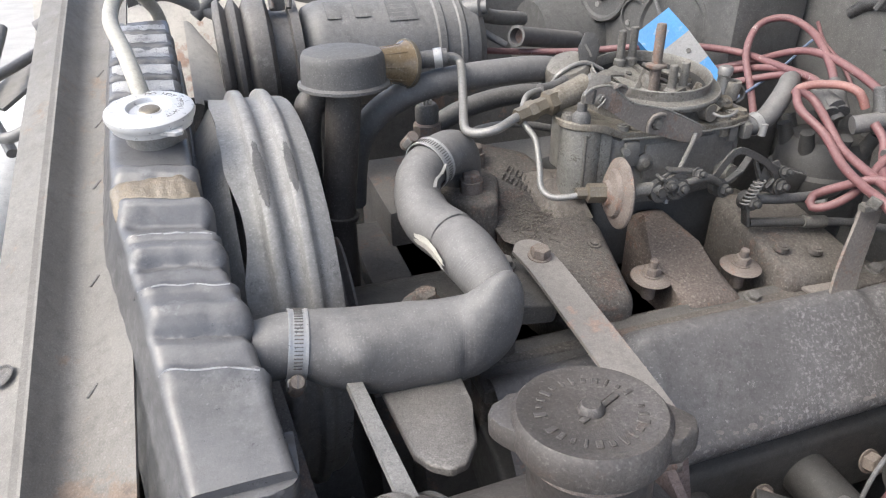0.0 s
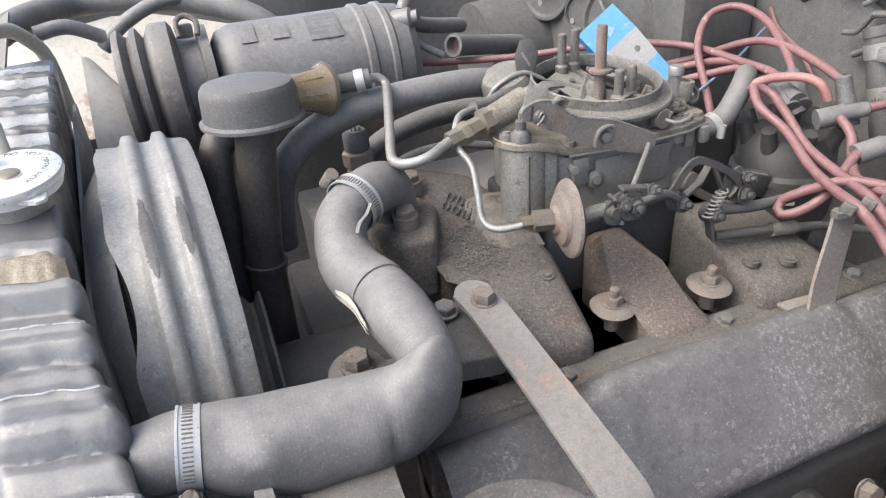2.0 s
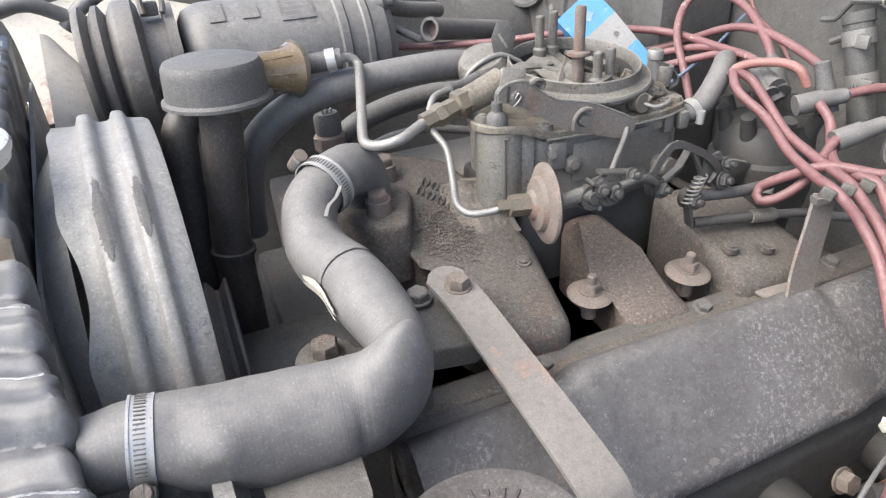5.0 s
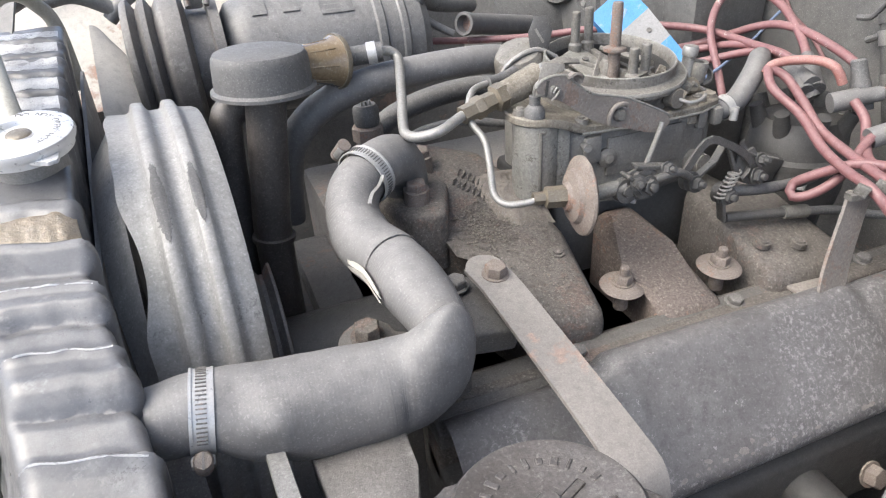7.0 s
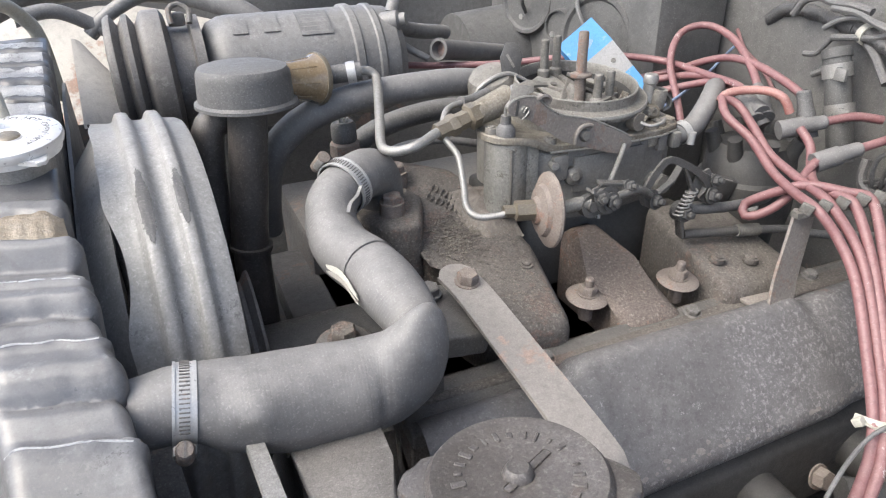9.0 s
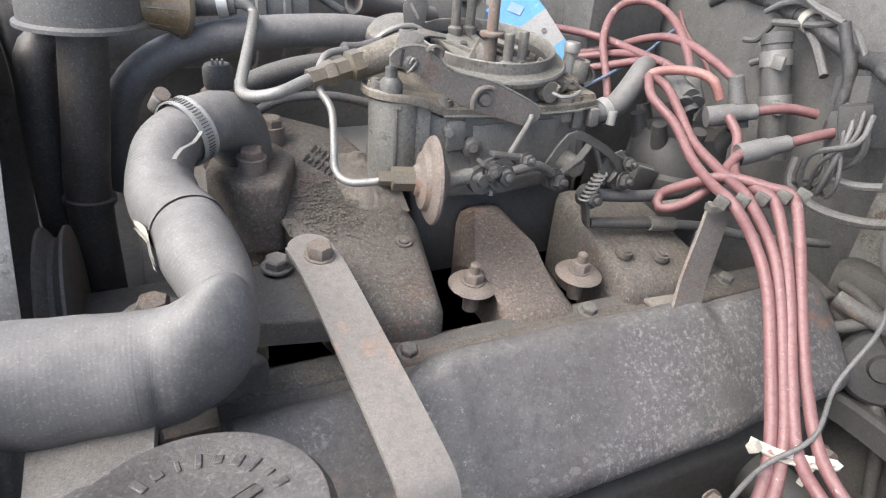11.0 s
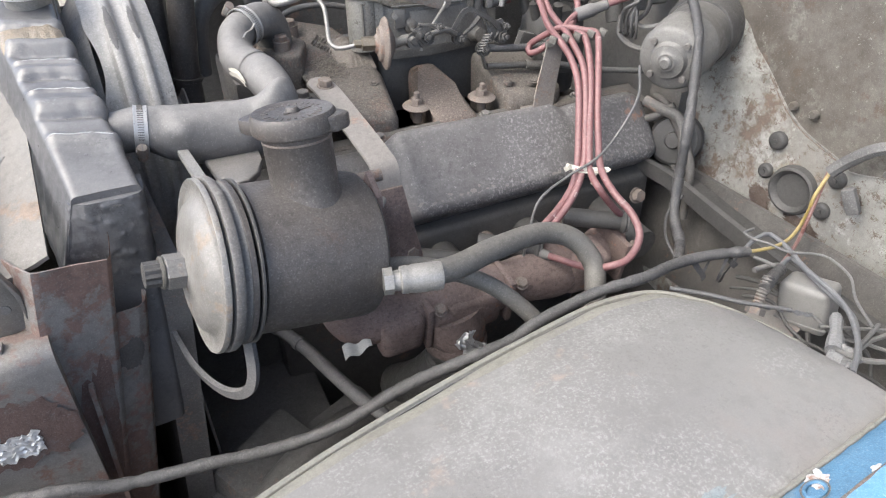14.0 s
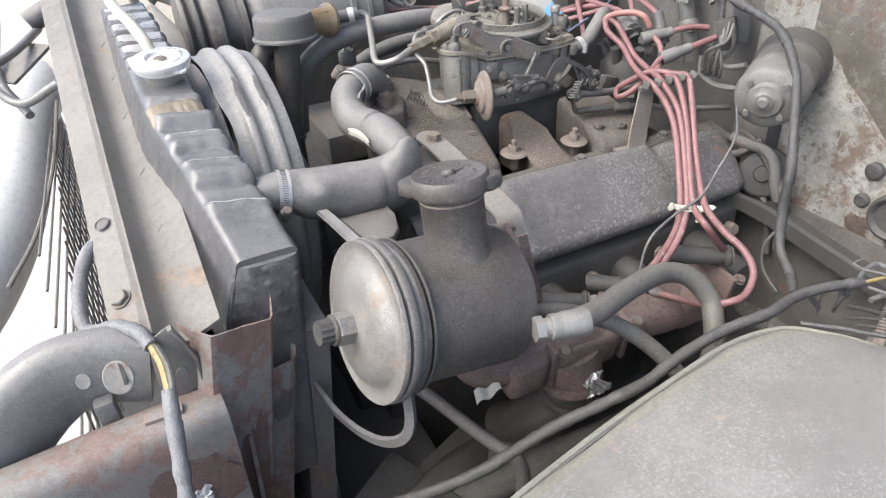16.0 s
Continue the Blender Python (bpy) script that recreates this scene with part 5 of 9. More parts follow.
part("filler_neck", lathe(B(), [(0.021, -0.024), (0.021, -0.004), (0.0245, -0.003), (0.0245, -0.001), (0, -0.001)], m, 36), STEEL, rad)
lid = part("pressure_cap", lathe(B(), [(0.0260, -0.0080), (0.0282, -0.0075), (0.0286, -0.0034), (0.0304, -0.0024), (0.0314, 0.0006), (0.0306, 0.0034), (0.0280, 0.0046), (0.0158, 0.0054), (0.0146, 0.0042), (0.0138, 0.0022), (0.0085, 0.0016), (0.0075, 0.0026), (0.0062, 0.0036), (0, 0.0038)], m, 72), CAP_METAL, rad, "shiny pressed steel radiator cap")
part("boss", lathe(B(), [(0.0078, 0.0020), (0.0070, 0.0034), (0.0058, 0.0040), (0, 0.0042)], m, 32), BRASS, lid, "worn brown centre rivet")
part("tab", plate(B(), [(-0.013, -0.020), (-0.008, -0.0285), (-0.0045, -0.0315), (-0.0025, -0.0365), (0.003, -0.0375), (0.0055, -0.0345), (0.008, -0.0290), (0.013, -0.020)], m @ Matrix.Rotation(radians(30), 4, "Z") @ Matrix.Translation((0, 0, -0.0050)), 0.0030, 0.0008), CAP_METAL, lid)
part("tab", plate(B(), [(-0.010, 0.020), (-0.005, 0.031), (0.005, 0.031), (0.010, 0.020)], m @ Matrix.Rotation(radians(30), 4, "Z") @ Matrix.Translation((0, 0, -0.0050)), 0.0030, 0.0008), CAP_METAL, lid)
word = "DO NOT OPEN HOT"
for k, ch in enumerate(word):
    if ch != " ":
        a = 20 + 10.5 * ((len(word) - 1) / 2 - k)
        cu = bpy.data.curves.new("letter", "FONT")
        cu.body, cu.size, cu.extrude, cu.align_x = ch, 0.0058, 0.0002, "CENTER"
        lt = new("letter", cu)
        lt.data.materials.append(DARK_IRON)
        lt.parent = lid
        lt.matrix_parent_inverse = (Matrix.Translation(rad.location) @ lid.matrix_parent_inverse).inverted()
        lt.matrix_basis = m @ Matrix.Rotation(radians(a), 4, "Z") @ Matrix.Translation((0.0200, 0, 0.0049)) @ Matrix.Rotation(radians(-90), 4, "Z")
ov = thing("overflow_tube", "pale plastic overflow tube from the radiator neck", "tube", (-0.06, 0.55, 1.13))
part("tube", sweep(B(), [(-0.049, 0.486, 1.113), (-0.054, 0.506, 1.133), (-0.063, 0.548, 1.147), (-0.076, 0.609, 1.162), (-0.073, 0.663, 1.175), (-0.063, 0.696, 1.175), (-0.054, 0.721, 1.161), (-0.047, 0.735, 1.140), (-0.045, 0.74, 1.08)], 0.0065, 14), TIE, ov)

# ---- radiator support ----
sup = thing("radiator_support", "beige primed radiator support rail with bolt holes", "support rail", (-0.12, 0.5, 1.0))
def rail_pt(v, dx, dz):
    # v runs away from the viewer's side
    return V((-0.121 - 0.012 * v + dx, 0.186 + 0.62 * v, 0.958 + 0.235 * v - 0.02 * v * v + dz))


def channel(outline, name, mat, label=""):
    bm = B()
    rings = [[bm.verts.new(rail_pt(i / 40, dx, dz)) for dx, dz in outline] for i in range(41)]
    n = len(outline)
    for p, q in zip(rings, rings[1:]):
        for k in range(n):
            bm.faces.new((p[k], p[(k + 1) % n], q[(k + 1) % n], q[k]))
    bm.faces.new(rings[0])
    bm.faces.new(rings[-1])
    return part(name, bm, mat, sup, label)


channel([(0.0, 0.0115), (0.002, 0.012), (0.005, 0.0085), (0.012, -0.003), (0.018, -0.0065), (0.026, -0.0060), (0.045, 0.0015), (0.055, 0.006), (0.0555, 0.003), (0.045, -0.0025), (0.022, -0.011), (0.010, -0.007), (0.0, 0.008)], "channel", RAIL)
channel([(0.0, 0.011), (-0.004, 0.011), (-0.006, 0.004), (-0.030, -0.006), (-0.032, -0.03), (-0.029, -0.03), (-0.027, -0.008), (-0.002, 0.002)], "hat_flange", RAIL)
m0 = aim(rail_pt(0.085, -0.016, 0.002), (-0.35, -0.3, 1))
part("bolt", bolt(B(), rail_pt(0.085, -0.016, 0.0), (-0.35, -0.35, 1), 0.008, 0.006, 1.2), RAIL, sup)
part("hole_rim", lathe(B(), [(0.0, -0.0006), (0.0055, -0.0004), (0.0065, 0.0007), (0.0075, 0.0002)], aim(rail_pt(0.225, -0.017, 0.0025), (-0.38, -0.35, 1)), 20), DARK_IRON, sup)
for v in (0.20, 0.33, 0.48, 0.60, 0.72):
    part("slot", box(B(), (0.0022, 0.010, 0.0008), aim(rail_pt(v, 0.030, -0.0040), (-0.3, -0.36, 1)), 0.0004, 1), DARK_IRON, sup)

# Unseen filler sheet, placed to block the bright ground under the rail.
part("apron", noise_grid(B(), lambda u, v: rail_pt(u, 0.012 + 0.030 * v, -0.10) * (1 - v) + V((-0.085 - 0.012 * u, 0.186 + 0.62 * u, 0.46)) * v, 24, 8, (-0.004, 0, 0)), RAIL, sup, "pale filler sheet added under the rail")

# bracket column beside the radiator
col = thing("side_bracket", "grey sheet steel bracket column with red-brown rust", "bracket", (-0.06, 0.19, 0.7))
def column_face(way, tops, foot, lean=0.21):
    """A sheet steel face hanging from its top edge; lean: how far it drifts forward on the way down."""
    def f(u, v):
        q = u * (len(way) - 1)
        i = min(len(way) - 2, int(q))
        x, y = (way[i][k] + (way[i + 1][k] - way[i][k]) * (q - i) for k in (0, 1))
        top = tops[i] + (tops[i + 1] - tops[i]) * (q - i)
        z = top + (foot - top) * v
        d = 0.95 - z
        return V((x - lean * d, y - 0.04 * d + 0.0016 * noise.noise(V((16 * x, 2, 18 * z))) + 0.0004 * noise.noise(V((90 * x, 4, 90 * z))), z))
    return f


COLUMN = column_face([(-0.103, 0.203), (-0.094, 0.185), (-0.0835, 0.1665), (-0.0805, 0.1635), (-0.076, 0.1640), (-0.055, 0.1710), (-0.032, 0.1785), (-0.0265, 0.1805), (-0.0242, 0.1835), (-0.0238, 0.190), (-0.0240, 0.196)],
                     [0.9610, 0.9620, 0.9645, 0.9640, 0.9630, 0.9580, 0.9515, 0.9500, 0.9520, 0.9610, 0.9660], 0.60)
part("channel", noise_grid(B(), COLUMN, 80, 60, (0.0006, 0.0018, 0)), SHEET, col)
STRIP = column_face([(-0.0353, 0.1843), (-0.034, 0.1850), (-0.015, 0.1925), (-0.0045, 0.1965), (0.0015, 0.2010), (0.0030, 0.2070), (-0.0005, 0.2120)], [0.8927, 0.8925, 0.8885, 0.8870, 0.8890, 0.8935, 0.8950], 0.60)
part("inner_strip", noise_grid(B(), STRIP, 40, 40, (0.0006, 0.0018, 0)), SHEET, col)


def ragged(face, cu, cv, ru, rv, seed, lift):
    """A patch with a ragged outline lying on a face."""
    bm = B()
    mid = bm.verts.new(face(cu, cv) + lift)
    rings = [[], []]
    for k in range(72):
        a = 2 * math.pi * k / 72
        r = 0.8 + 0.22 * noise.noise(V((1.5 * math.cos(a), 1.5 * math.sin(a), seed))) + 0.16 * noise.noise(V((6 * math.cos(a), 6 * math.sin(a), seed))) + 0.10 * noise.noise(V((18 * math.cos(a), 18 * math.sin(a), seed)))
        for g, ring in ((0.5, rings[0]), (1.0, rings[1])):
            ring.append(bm.verts.new(face(min(1.0, max(0.0, cu + ru * r * g * math.cos(a))), min(1.0, max(0.0, cv + rv * r * g * math.sin(a)))) + lift * (1.0 if g < 1 else 0.6)))
    for k in range(72):
        n2 = (k + 1) % 72
        bm.faces.new((mid, rings[0][k], rings[0][n2]))
        bm.faces.new((rings[0][k], rings[1][k], rings[1][n2], rings[0][n2]))
    return bm


part("rust_field", ragged(COLUMN, 0.56, 0.52, 0.15, 0.27, 3, V((-0.0003, -0.0012, 0))), RED_RUST, col, "red-brown rust")
part("rust_field", ragged(COLUMN, 0.47, 0.80, 0.18, 0.22, 7, V((-0.0003, -0.0012, 0))), RED_RUST, col, "red-brown rust")
part("rust_field", ragged(STRIP, 0.40, 0.16, 0.22, 0.07, 5, V((-0.0003, -0.0012, 0))), OILY, col, "grimy dark smear")
part("face_hole", lathe(B(), [(0, 0.0008), (0.0052, 0.0008), (0.0058, 0.0002)], aim((-0.1010, 0.1525, 0.8237), (0.1, -1, 0.05)) @ Matrix.Diagonal((1.3, 0.75, 1, 1)), 20), OILY, col, "dark bolt hole")
EARM = Matrix.Translation((-0.0015, 0.180, -0.009)) @ Matrix.Rotation(radians(90), 4, "X")
part("ear", plate(B(), [(-0.126, 0.933), (-0.124, 0.963), (-0.116, 0.980), (-0.106, 0.985), (-0.098, 0.971), (-0.093, 0.949), (-0.0935, 0.919), (-0.115, 0.908), (-0.124, 0.915)], EARM, 0.002, 0.0006), RAIL, col, "beige ear with a bolt hole")
part("ear_flange", plate(B(), [(-0.106, 0.985), (-0.102, 0.986), (-0.0905, 0.950), (-0.0915, 0.919), (-0.0935, 0.919), (-0.093, 0.949), (-0.098, 0.971)], EARM, 0.008, 0.0006), RAIL, col)
part("ear_hole", lathe(B(), [(0, 0.0006), (0.0042, 0.0006), (0.0046, -0.0006)], aim((-0.1075, 0.1778, 0.929), (0, -1, 0)), 20), DARK_WALL, col, "dark bolt hole")

lowr = thing("front_crossmember", "dusty grey pressed crossmember with rusty end", "crossmember", (-0.2, 0.15, 0.88))
bm = sweep(B(), [(-0.50, 0.115, 0.885), (-0.30, 0.140, 0.893), (-0.20, 0.152, 0.893), (-0.085, 0.165, 0.890)], 0.01, section=[(-0.02, -0.17), (0.018, -0.17), (0.022, -0.03), (0.0235, -0.006), (0.022, 0.005), (0.017, 0.012), (0.010, 0.0155), (-0.010, 0.016), (-0.017, 0.0135), (-0.021, 0.008), (-0.023, -0.002), (-0.022, -0.02)], step=0.01)
part("beam", bm, SHEET, lowr, sharp=60)
part("weld_tab", box(B(), (0.03, 0.012, 0.004), Matrix.Translation((-0.13, 0.158, 0.9085)), 0.001), SHEET, lowr)

beam_face = lambda u, v: V((-0.21 + 0.125 * u, 0.1275 + 0.0165 * u - 0.003 * v, 0.884 - 0.004 * u - 0.11 * v))
part("rust_field", ragged(beam_face, 0.66, 0.45, 0.40, 0.42, 11, V((0.0004, -0.0016, 0))), RED_RUST, lowr, "red-brown rust")
part("tape_scrap", noise_grid(B(), lambda u, v: beam_face(0.50 + 0.26 * u + 0.03 * noise.noise(V((6 * v, 1, 0))), 0.42 + 0.22 * v + 0.05 * noise.noise(V((6 * u, 2, 0)))) + V((0, -0.0028 - 0.0022 * noise.noise(V((9 * u, 9 * v, 3))), 0.0015 * noise.noise(V((14 * u, 14 * v, 8))))), 18, 14, (0, 0.0006, 0)), CAP_METAL, lowr, "torn silver tape")

armt = thing("nose_brace", "curved grey sheet metal nose brace with round holes", "brace", (-0.2, 0.2, 0.95))
bm = sweep(B(), [(-0.46, 0.09, 0.74), (-0.36, 0.135, 0.832), (-0.295, 0.165, 0.893), (-0.245, 0.190, 0.937), (-0.205, 0.203, 0.957), (-0.165, 0.204, 0.958), (-0.125, 0.198, 0.948)], 0.01, section=[(-0.014, -0.052), (0.013, -0.052), (0.0165, -0.047), (0.016, -0.020), (0.0155, 0.006), (0.006, 0.018), (-0.008, 0.018), (-0.014, 0.010)], step=0.005)
tree = bvhtree.BVHTree.FromBMesh(bm)
part("stamping", bm, ARM, armt, sharp=60)
for q, toward, r, deep in (((-0.145, 0.13, 0.979), (-0.007, 0.039, -0.029), 0.0105, 0.0008), ((-0.165, 0.13, 0.985), (-0.012, 0.049, -0.035), 0.0048, 0.0008)):
    way = V(toward).normalized()
    side = way.cross(V((0, 0, 1))).normalized()
    up = side.cross(way)
    bm = B()
    rings = []
    for rad_k, lift in ((r * 1.10, 0.0004), (r * 1.02, 0.0011), (r * 0.94, 0.0009), (0.02 * r, 0.0007)):
        ring = []
        for k in range(32):
            a = 2 * math.pi * k / 32
            hitp = tree.ray_cast(V(q) + (side * math.cos(a) + up * 1.25 * math.sin(a)) * rad_k, way)[0]
            ring.append(bm.verts.new((hitp if hitp is not None else V(q) + way * 0.06) - way * lift))
        rings.append(ring)
    for p, n2 in zip(rings, rings[1:]):
        for k in range(32):
            bm.faces.new((p[k], p[(k + 1) % 32], n2[(k + 1) % 32], n2[k]))
    # Nothing is cut; the brightness behind the brace is a pale disc.
    part("hole", bm, PANEL, armt, "pale disc standing for a bright opening")

# ---- power steering pump ----
pc = V((0.0, 0.136, 0.953))
TURN = Matrix.Translation((0.093, 0.132, 0.9445)) @ Matrix.Rotation(radians(6.5), 4, "Z") @ Matrix.Rotation(radians(11.5), 4, "Y") @ Matrix.Translation((-0.10, -0.136, -0.953))
AXM = TURN @ Matrix.Translation(pc) @ Matrix.Rotation(radians(90), 4, "Y")
PUL = AXM @ Matrix.Translation((0, 0, 0.008))
ps = thing("power_steering_pump", "black power steering pump with a round reservoir can", "power steering pump", (0.12, 0.136, 0.9))
part("reservoir", lathe(B(), [(0, 0.078), (0.050, 0.078), (0.059, 0.079), (0.0625, 0.081), (0.063, 0.087), (0.0645, 0.12), (0.0665, 0.176), (0.0655, 0.182), (0.060, 0.187), (0, 0.189)], AXM, 72), BLACK_PAINT, ps)
nm = aim((0.137, 0.136, 1.0), (0, 0.12, 1))
part("filler_neck", lathe(B(), [(0.031, -0.012), (0.0285, -0.004), (0.0275, 0.0), (0.0275, 0.042), (0.029, 0.044), (0.029, 0.050), (0, 0.050)], nm, 40), BLACK_PAINT, ps)
part("rust_band", lathe(B(), [(0.0276, 0.0405), (0.0280, 0.0408), (0.0280, 0.0430), (0.0276, 0.0435)], nm, 40), RUST_BOLT, ps, "rusty band under the cap")
pcap = part("cap", lathe(B(), [(0.029, 0.046), (0.0335, 0.048), (0.0345, 0.052), (0.0335, 0.0605), (0.0315, 0.063), (0.027, 0.0625), (0.026, 0.0618), (0, 0.0618)], nm, 56), BLACK_PAINT, ps, "dusty black cap with two ears")
for sgn in (1, -1):
    part("ear", plate(B(), [(0.022, -0.020), (0.036, -0.011), (0.043, -0.005), (0.044, 0.004), (0.038, 0.010), (0.022, 0.020)], nm @ Matrix.Rotation(radians(-28 if sgn > 0 else 152), 4, "Z") @ Matrix.Translation((0, 0, 0.047)), 0.0125, 0.003), BLACK_PAINT, pcap)
part("hub", lathe(B(), [(0, 0.0655), (0.004, 0.0655), (0.005, 0.0645), (0.006, 0.062), (0.006, 0.060)], nm, 20), BLACK_PAINT, pcap)
part("pointer", box(B(), (0.026, 0.0034, 0.0010), nm @ Matrix.Translation((-0.004, 0, 0.0620)) @ Matrix.Rotation(radians(25), 4, "Z"), 0.001), BLACK_PAINT, pcap)
for k in range(26):
    a = 2 * math.pi * k / 26
    if k in (0, 13):
        continue
    part("raised_mark", box(B(), (0.0032 + 0.0012 * ((k * 5) % 3), 0.0014 + 0.0016 * ((k * 7) % 4) / 3, 0.0007), nm @ Matrix.Rotation(a, 4, "Z") @ Matrix.Translation((0.0215, 0, 0.0620)), 0.0003, 1), BLACK_PAINT, pcap)
pul = part("pulley", lathe(B(), [(0, 0.026), (0.013, 0.026), (0.018, 0.027), (0.022, 0.0280), (0.034, 0.0290), (0.044, 0.0310), (0.0505, 0.0338), (0.0545, 0.0382), (0.0575, 0.0405), (0.0660, 0.0408), (0.0688, 0.0388), (0.0700, 0.0385), (0.0708, 0.0396), (0.0708, 0.0428), (0.066, 0.0445), (0.0, 0.0445)], PUL, 80), PULLEY, ps, "dusty steel pulley dish")
part("groove_ring", lathe(B(), [(0.060, 0.0446), (0.0655, 0.0446), (0.0668, 0.0455), (0.0708, 0.0462), (0.0714, 0.0472), (0.0714, 0.0520), (0.0704, 0.0535), (0.058, 0.0560), (0.058, 0.0605), (0.0, 0.0605)], PUL, 80), CLUTCH, pul, "grimy second sheave")
part("flange_disc", lathe(B(), [(0.03, 0.0595), (0.0668, 0.0595), (0.0676, 0.0603), (0.0676, 0.0640), (0.0655, 0.0650), (0.03, 0.0650)], PUL, 72), BLACK_PAINT, ps, "grey flange disc")
part("flange_disc", lathe(B(), [(0.03, 0.0668), (0.0676, 0.0668), (0.0684, 0.0675), (0.0684, 0.0690), (0.03, 0.0695)], PUL, 72), SHADOWED, ps, "thin black flange disc")
part("hub_nut", lathe(B(), [(0, 0.0115), (0.0128, 0.0115), (0.0142, 0.0130), (0.0142, 0.030), (0, 0.030)], PUL @ Matrix.Rotation(radians(20), 4, "Z"), 6), PULLEY, pul)
star = [(0.0108 * (1.0 if k % 2 else 0.84) * math.cos(2 * math.pi * k / 24), 0.0108 * (1.0 if k % 2 else 0.84) * math.sin(2 * math.pi * k / 24)) for k in range(24)]
part("shaft_end", plate(B(), star, PUL @ Matrix.Translation((0, 0, -0.003)), 0.015, 0.0004), GREASE, pul, "dark toothed shaft end")
part("shaft_washer", lathe(B(), [(0, 0.0085), (0.0125, 0.0085), (0.0132, 0.0095), (0.0132, 0.0110), (0, 0.0115)], PUL, 32), HUB_NUT, pul)
part("rear_bracket", plate(B(), [(0.02, 0.885), (0.02, 0.975), (0.045, 0.99), (0.06, 0.965), (0.06, 0.885)], Matrix.Translation((0.195, 0.11, 0)) @ Matrix.Rotation(radians(90), 4, "Z") @ Matrix.Rotation(radians(90), 4, "X"), 0.006, 0.001), RUST, ps, "rusty bracket")
for z in (0.975, 0.90):
    part("bolt", rod(B(), (0.186, 0.17, z), (0.215, 0.17, z), 0.006), RUST_BOLT, ps)

# belts
def belt(name, pts, label):
    t = thing(name, label, "belt", pts[0])
    part("band", sweep(B(), pts, 0.005, section=[(-0.0052, -0.0022), (0.0052, -0.0022), (0.0045, 0.0022), (-0.0045, 0.0022)], step=0.004, closed_ends=True), BLACK_RUBBER if name == "slack_belt" else BELT, t)


arc = [tuple(TURN @ V((0.0655, 0.136 - 0.062 * math.sin(a), 0.953 + 0.062 * math.cos(a)))) for a in [radians(k) for k in range(-40, 190, 15)]]
belt("drive_belt", [(0.056, 0.44, 0.93), (0.055, 0.30, 0.985)] + arc + [(0.054, 0.22, 0.84), (0.056, 0.38, 0.76)], "dusty black drive belt round the pump pulley")
belt("slack_belt", [(0.062, 0.10, 0.90), (0.058, 0.090, 0.86), (0.048, 0.098, 0.835), (0.03, 0.125, 0.822), (0.012, 0.17, 0.822), (0.0, 0.23, 0.83)], "loose black belt hanging below the pulley")

# hoses of the pump
hp = thing("pressure_hose", "grey-green rubber pressure hose with crimped steel end", "hose", (0.3, 0.09, 0.9))
part("hose", sweep(B(), [(0.205, 0.063, 0.930), (0.225, 0.065, 0.928), (0.246, 0.072, 0.922), (0.298, 0.094, 0.912), (0.364, 0.116, 0.896), (0.401, 0.111, 0.881), (0.417, 0.093, 0.856), (0.409, 0.075, 0.836), (0.405, 0.067, 0.808), (0.40, 0.07, 0.74)], 0.0112, 16), OLIVE_HOSE, hp)
d = V((0.026, -0.006, -0.001))
part("ferrule", lathe(B(), [(0.0, -0.022), (0.008, -0.022), (0.009, -0.012), (0.0115, -0.011), (0.0122, -0.006), (0.0114, -0.004), (0.0124, 0.0), (0.0124, 0.022), (0.0118, 0.024), (0, 0.024)], aim((0.199, 0.064, 0.930), d), 28), STEEL, hp, "crimped steel ferrule")
part("fitting_nut", lathe(B(), [(0, -0.004), (0.0115, -0.004), (0.0115, 0.004), (0, 0.004)], aim((0.178, 0.069, 0.931), d), 6), STEEL, hp)
hr = thing("return_hose", "dusty black return hose below the pump", "hose", (0.28, 0.08, 0.87))
part("hose", sweep(B(), [(0.18, 0.11, 0.915), (0.207, 0.108, 0.913), (0.242, 0.100, 0.902), (0.289, 0.086, 0.875), (0.326, 0.057, 0.836), (0.338, 0.034, 0.80), (0.34, 0.03, 0.70)], 0.0085, 14), OLIVE_HOSE, hr)

# ---- exhaust manifold ----
ex = thing("exhaust_manifold", "rusty pinkish cast iron exhaust manifold", "exhaust manifold", (0.3, 0.17, 0.83))
part("log", sweep(B(), [(0.150, 0.195, 0.825), (0.175, 0.178, 0.818), (0.22, 0.165, 0.809), (0.34, 0.164, 0.803), (0.45, 0.17, 0.797), (0.53, 0.19, 0.785)], lambda t: (0.030 + 0.004 * math.sin(20 * t)) * min(1.0, 0.55 + 6 * t), 24), RUST, ex)
# Ports coloured near black as the cavity's shade, unlike the rusty log.
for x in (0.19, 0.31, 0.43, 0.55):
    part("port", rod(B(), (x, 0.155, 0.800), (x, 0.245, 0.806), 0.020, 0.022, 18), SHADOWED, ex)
for x, wide in ((0.215, 0.050), (0.300, 0.070), (0.455, 0.056)):
    part("cast_box", box(B(), (wide, 0.050, 0.052), Matrix.Translation((x, 0.158, 0.801)) @ Matrix.Rotation(radians(12), 4, "X"), 0.012, 3), RUST, ex)
for x in (0.245, 0.345, 0.505):
    part("cast_rib", box(B(), (0.008, 0.058, 0.060), Matrix.Translation((x, 0.164, 0.802)) @ Matrix.Rotation(radians(10), 4, "X"), 0.003), RUST, ex)
    part("flange_bolt", bolt(B(), (x + 0.012, 0.136, 0.820), (0, -0.6, 0.8), 0.006, 0.006, 1.3), RUST_BOLT, ex)
part("outlet_flange", lathe(B(), [(0.026, -0.006), (0.036, -0.006), (0.037, 0.0), (0.036, 0.006), (0.026, 0.006)], aim((0.286, 0.158, 0.752), (0, 0.1, 1)), 24), RUST, ex)
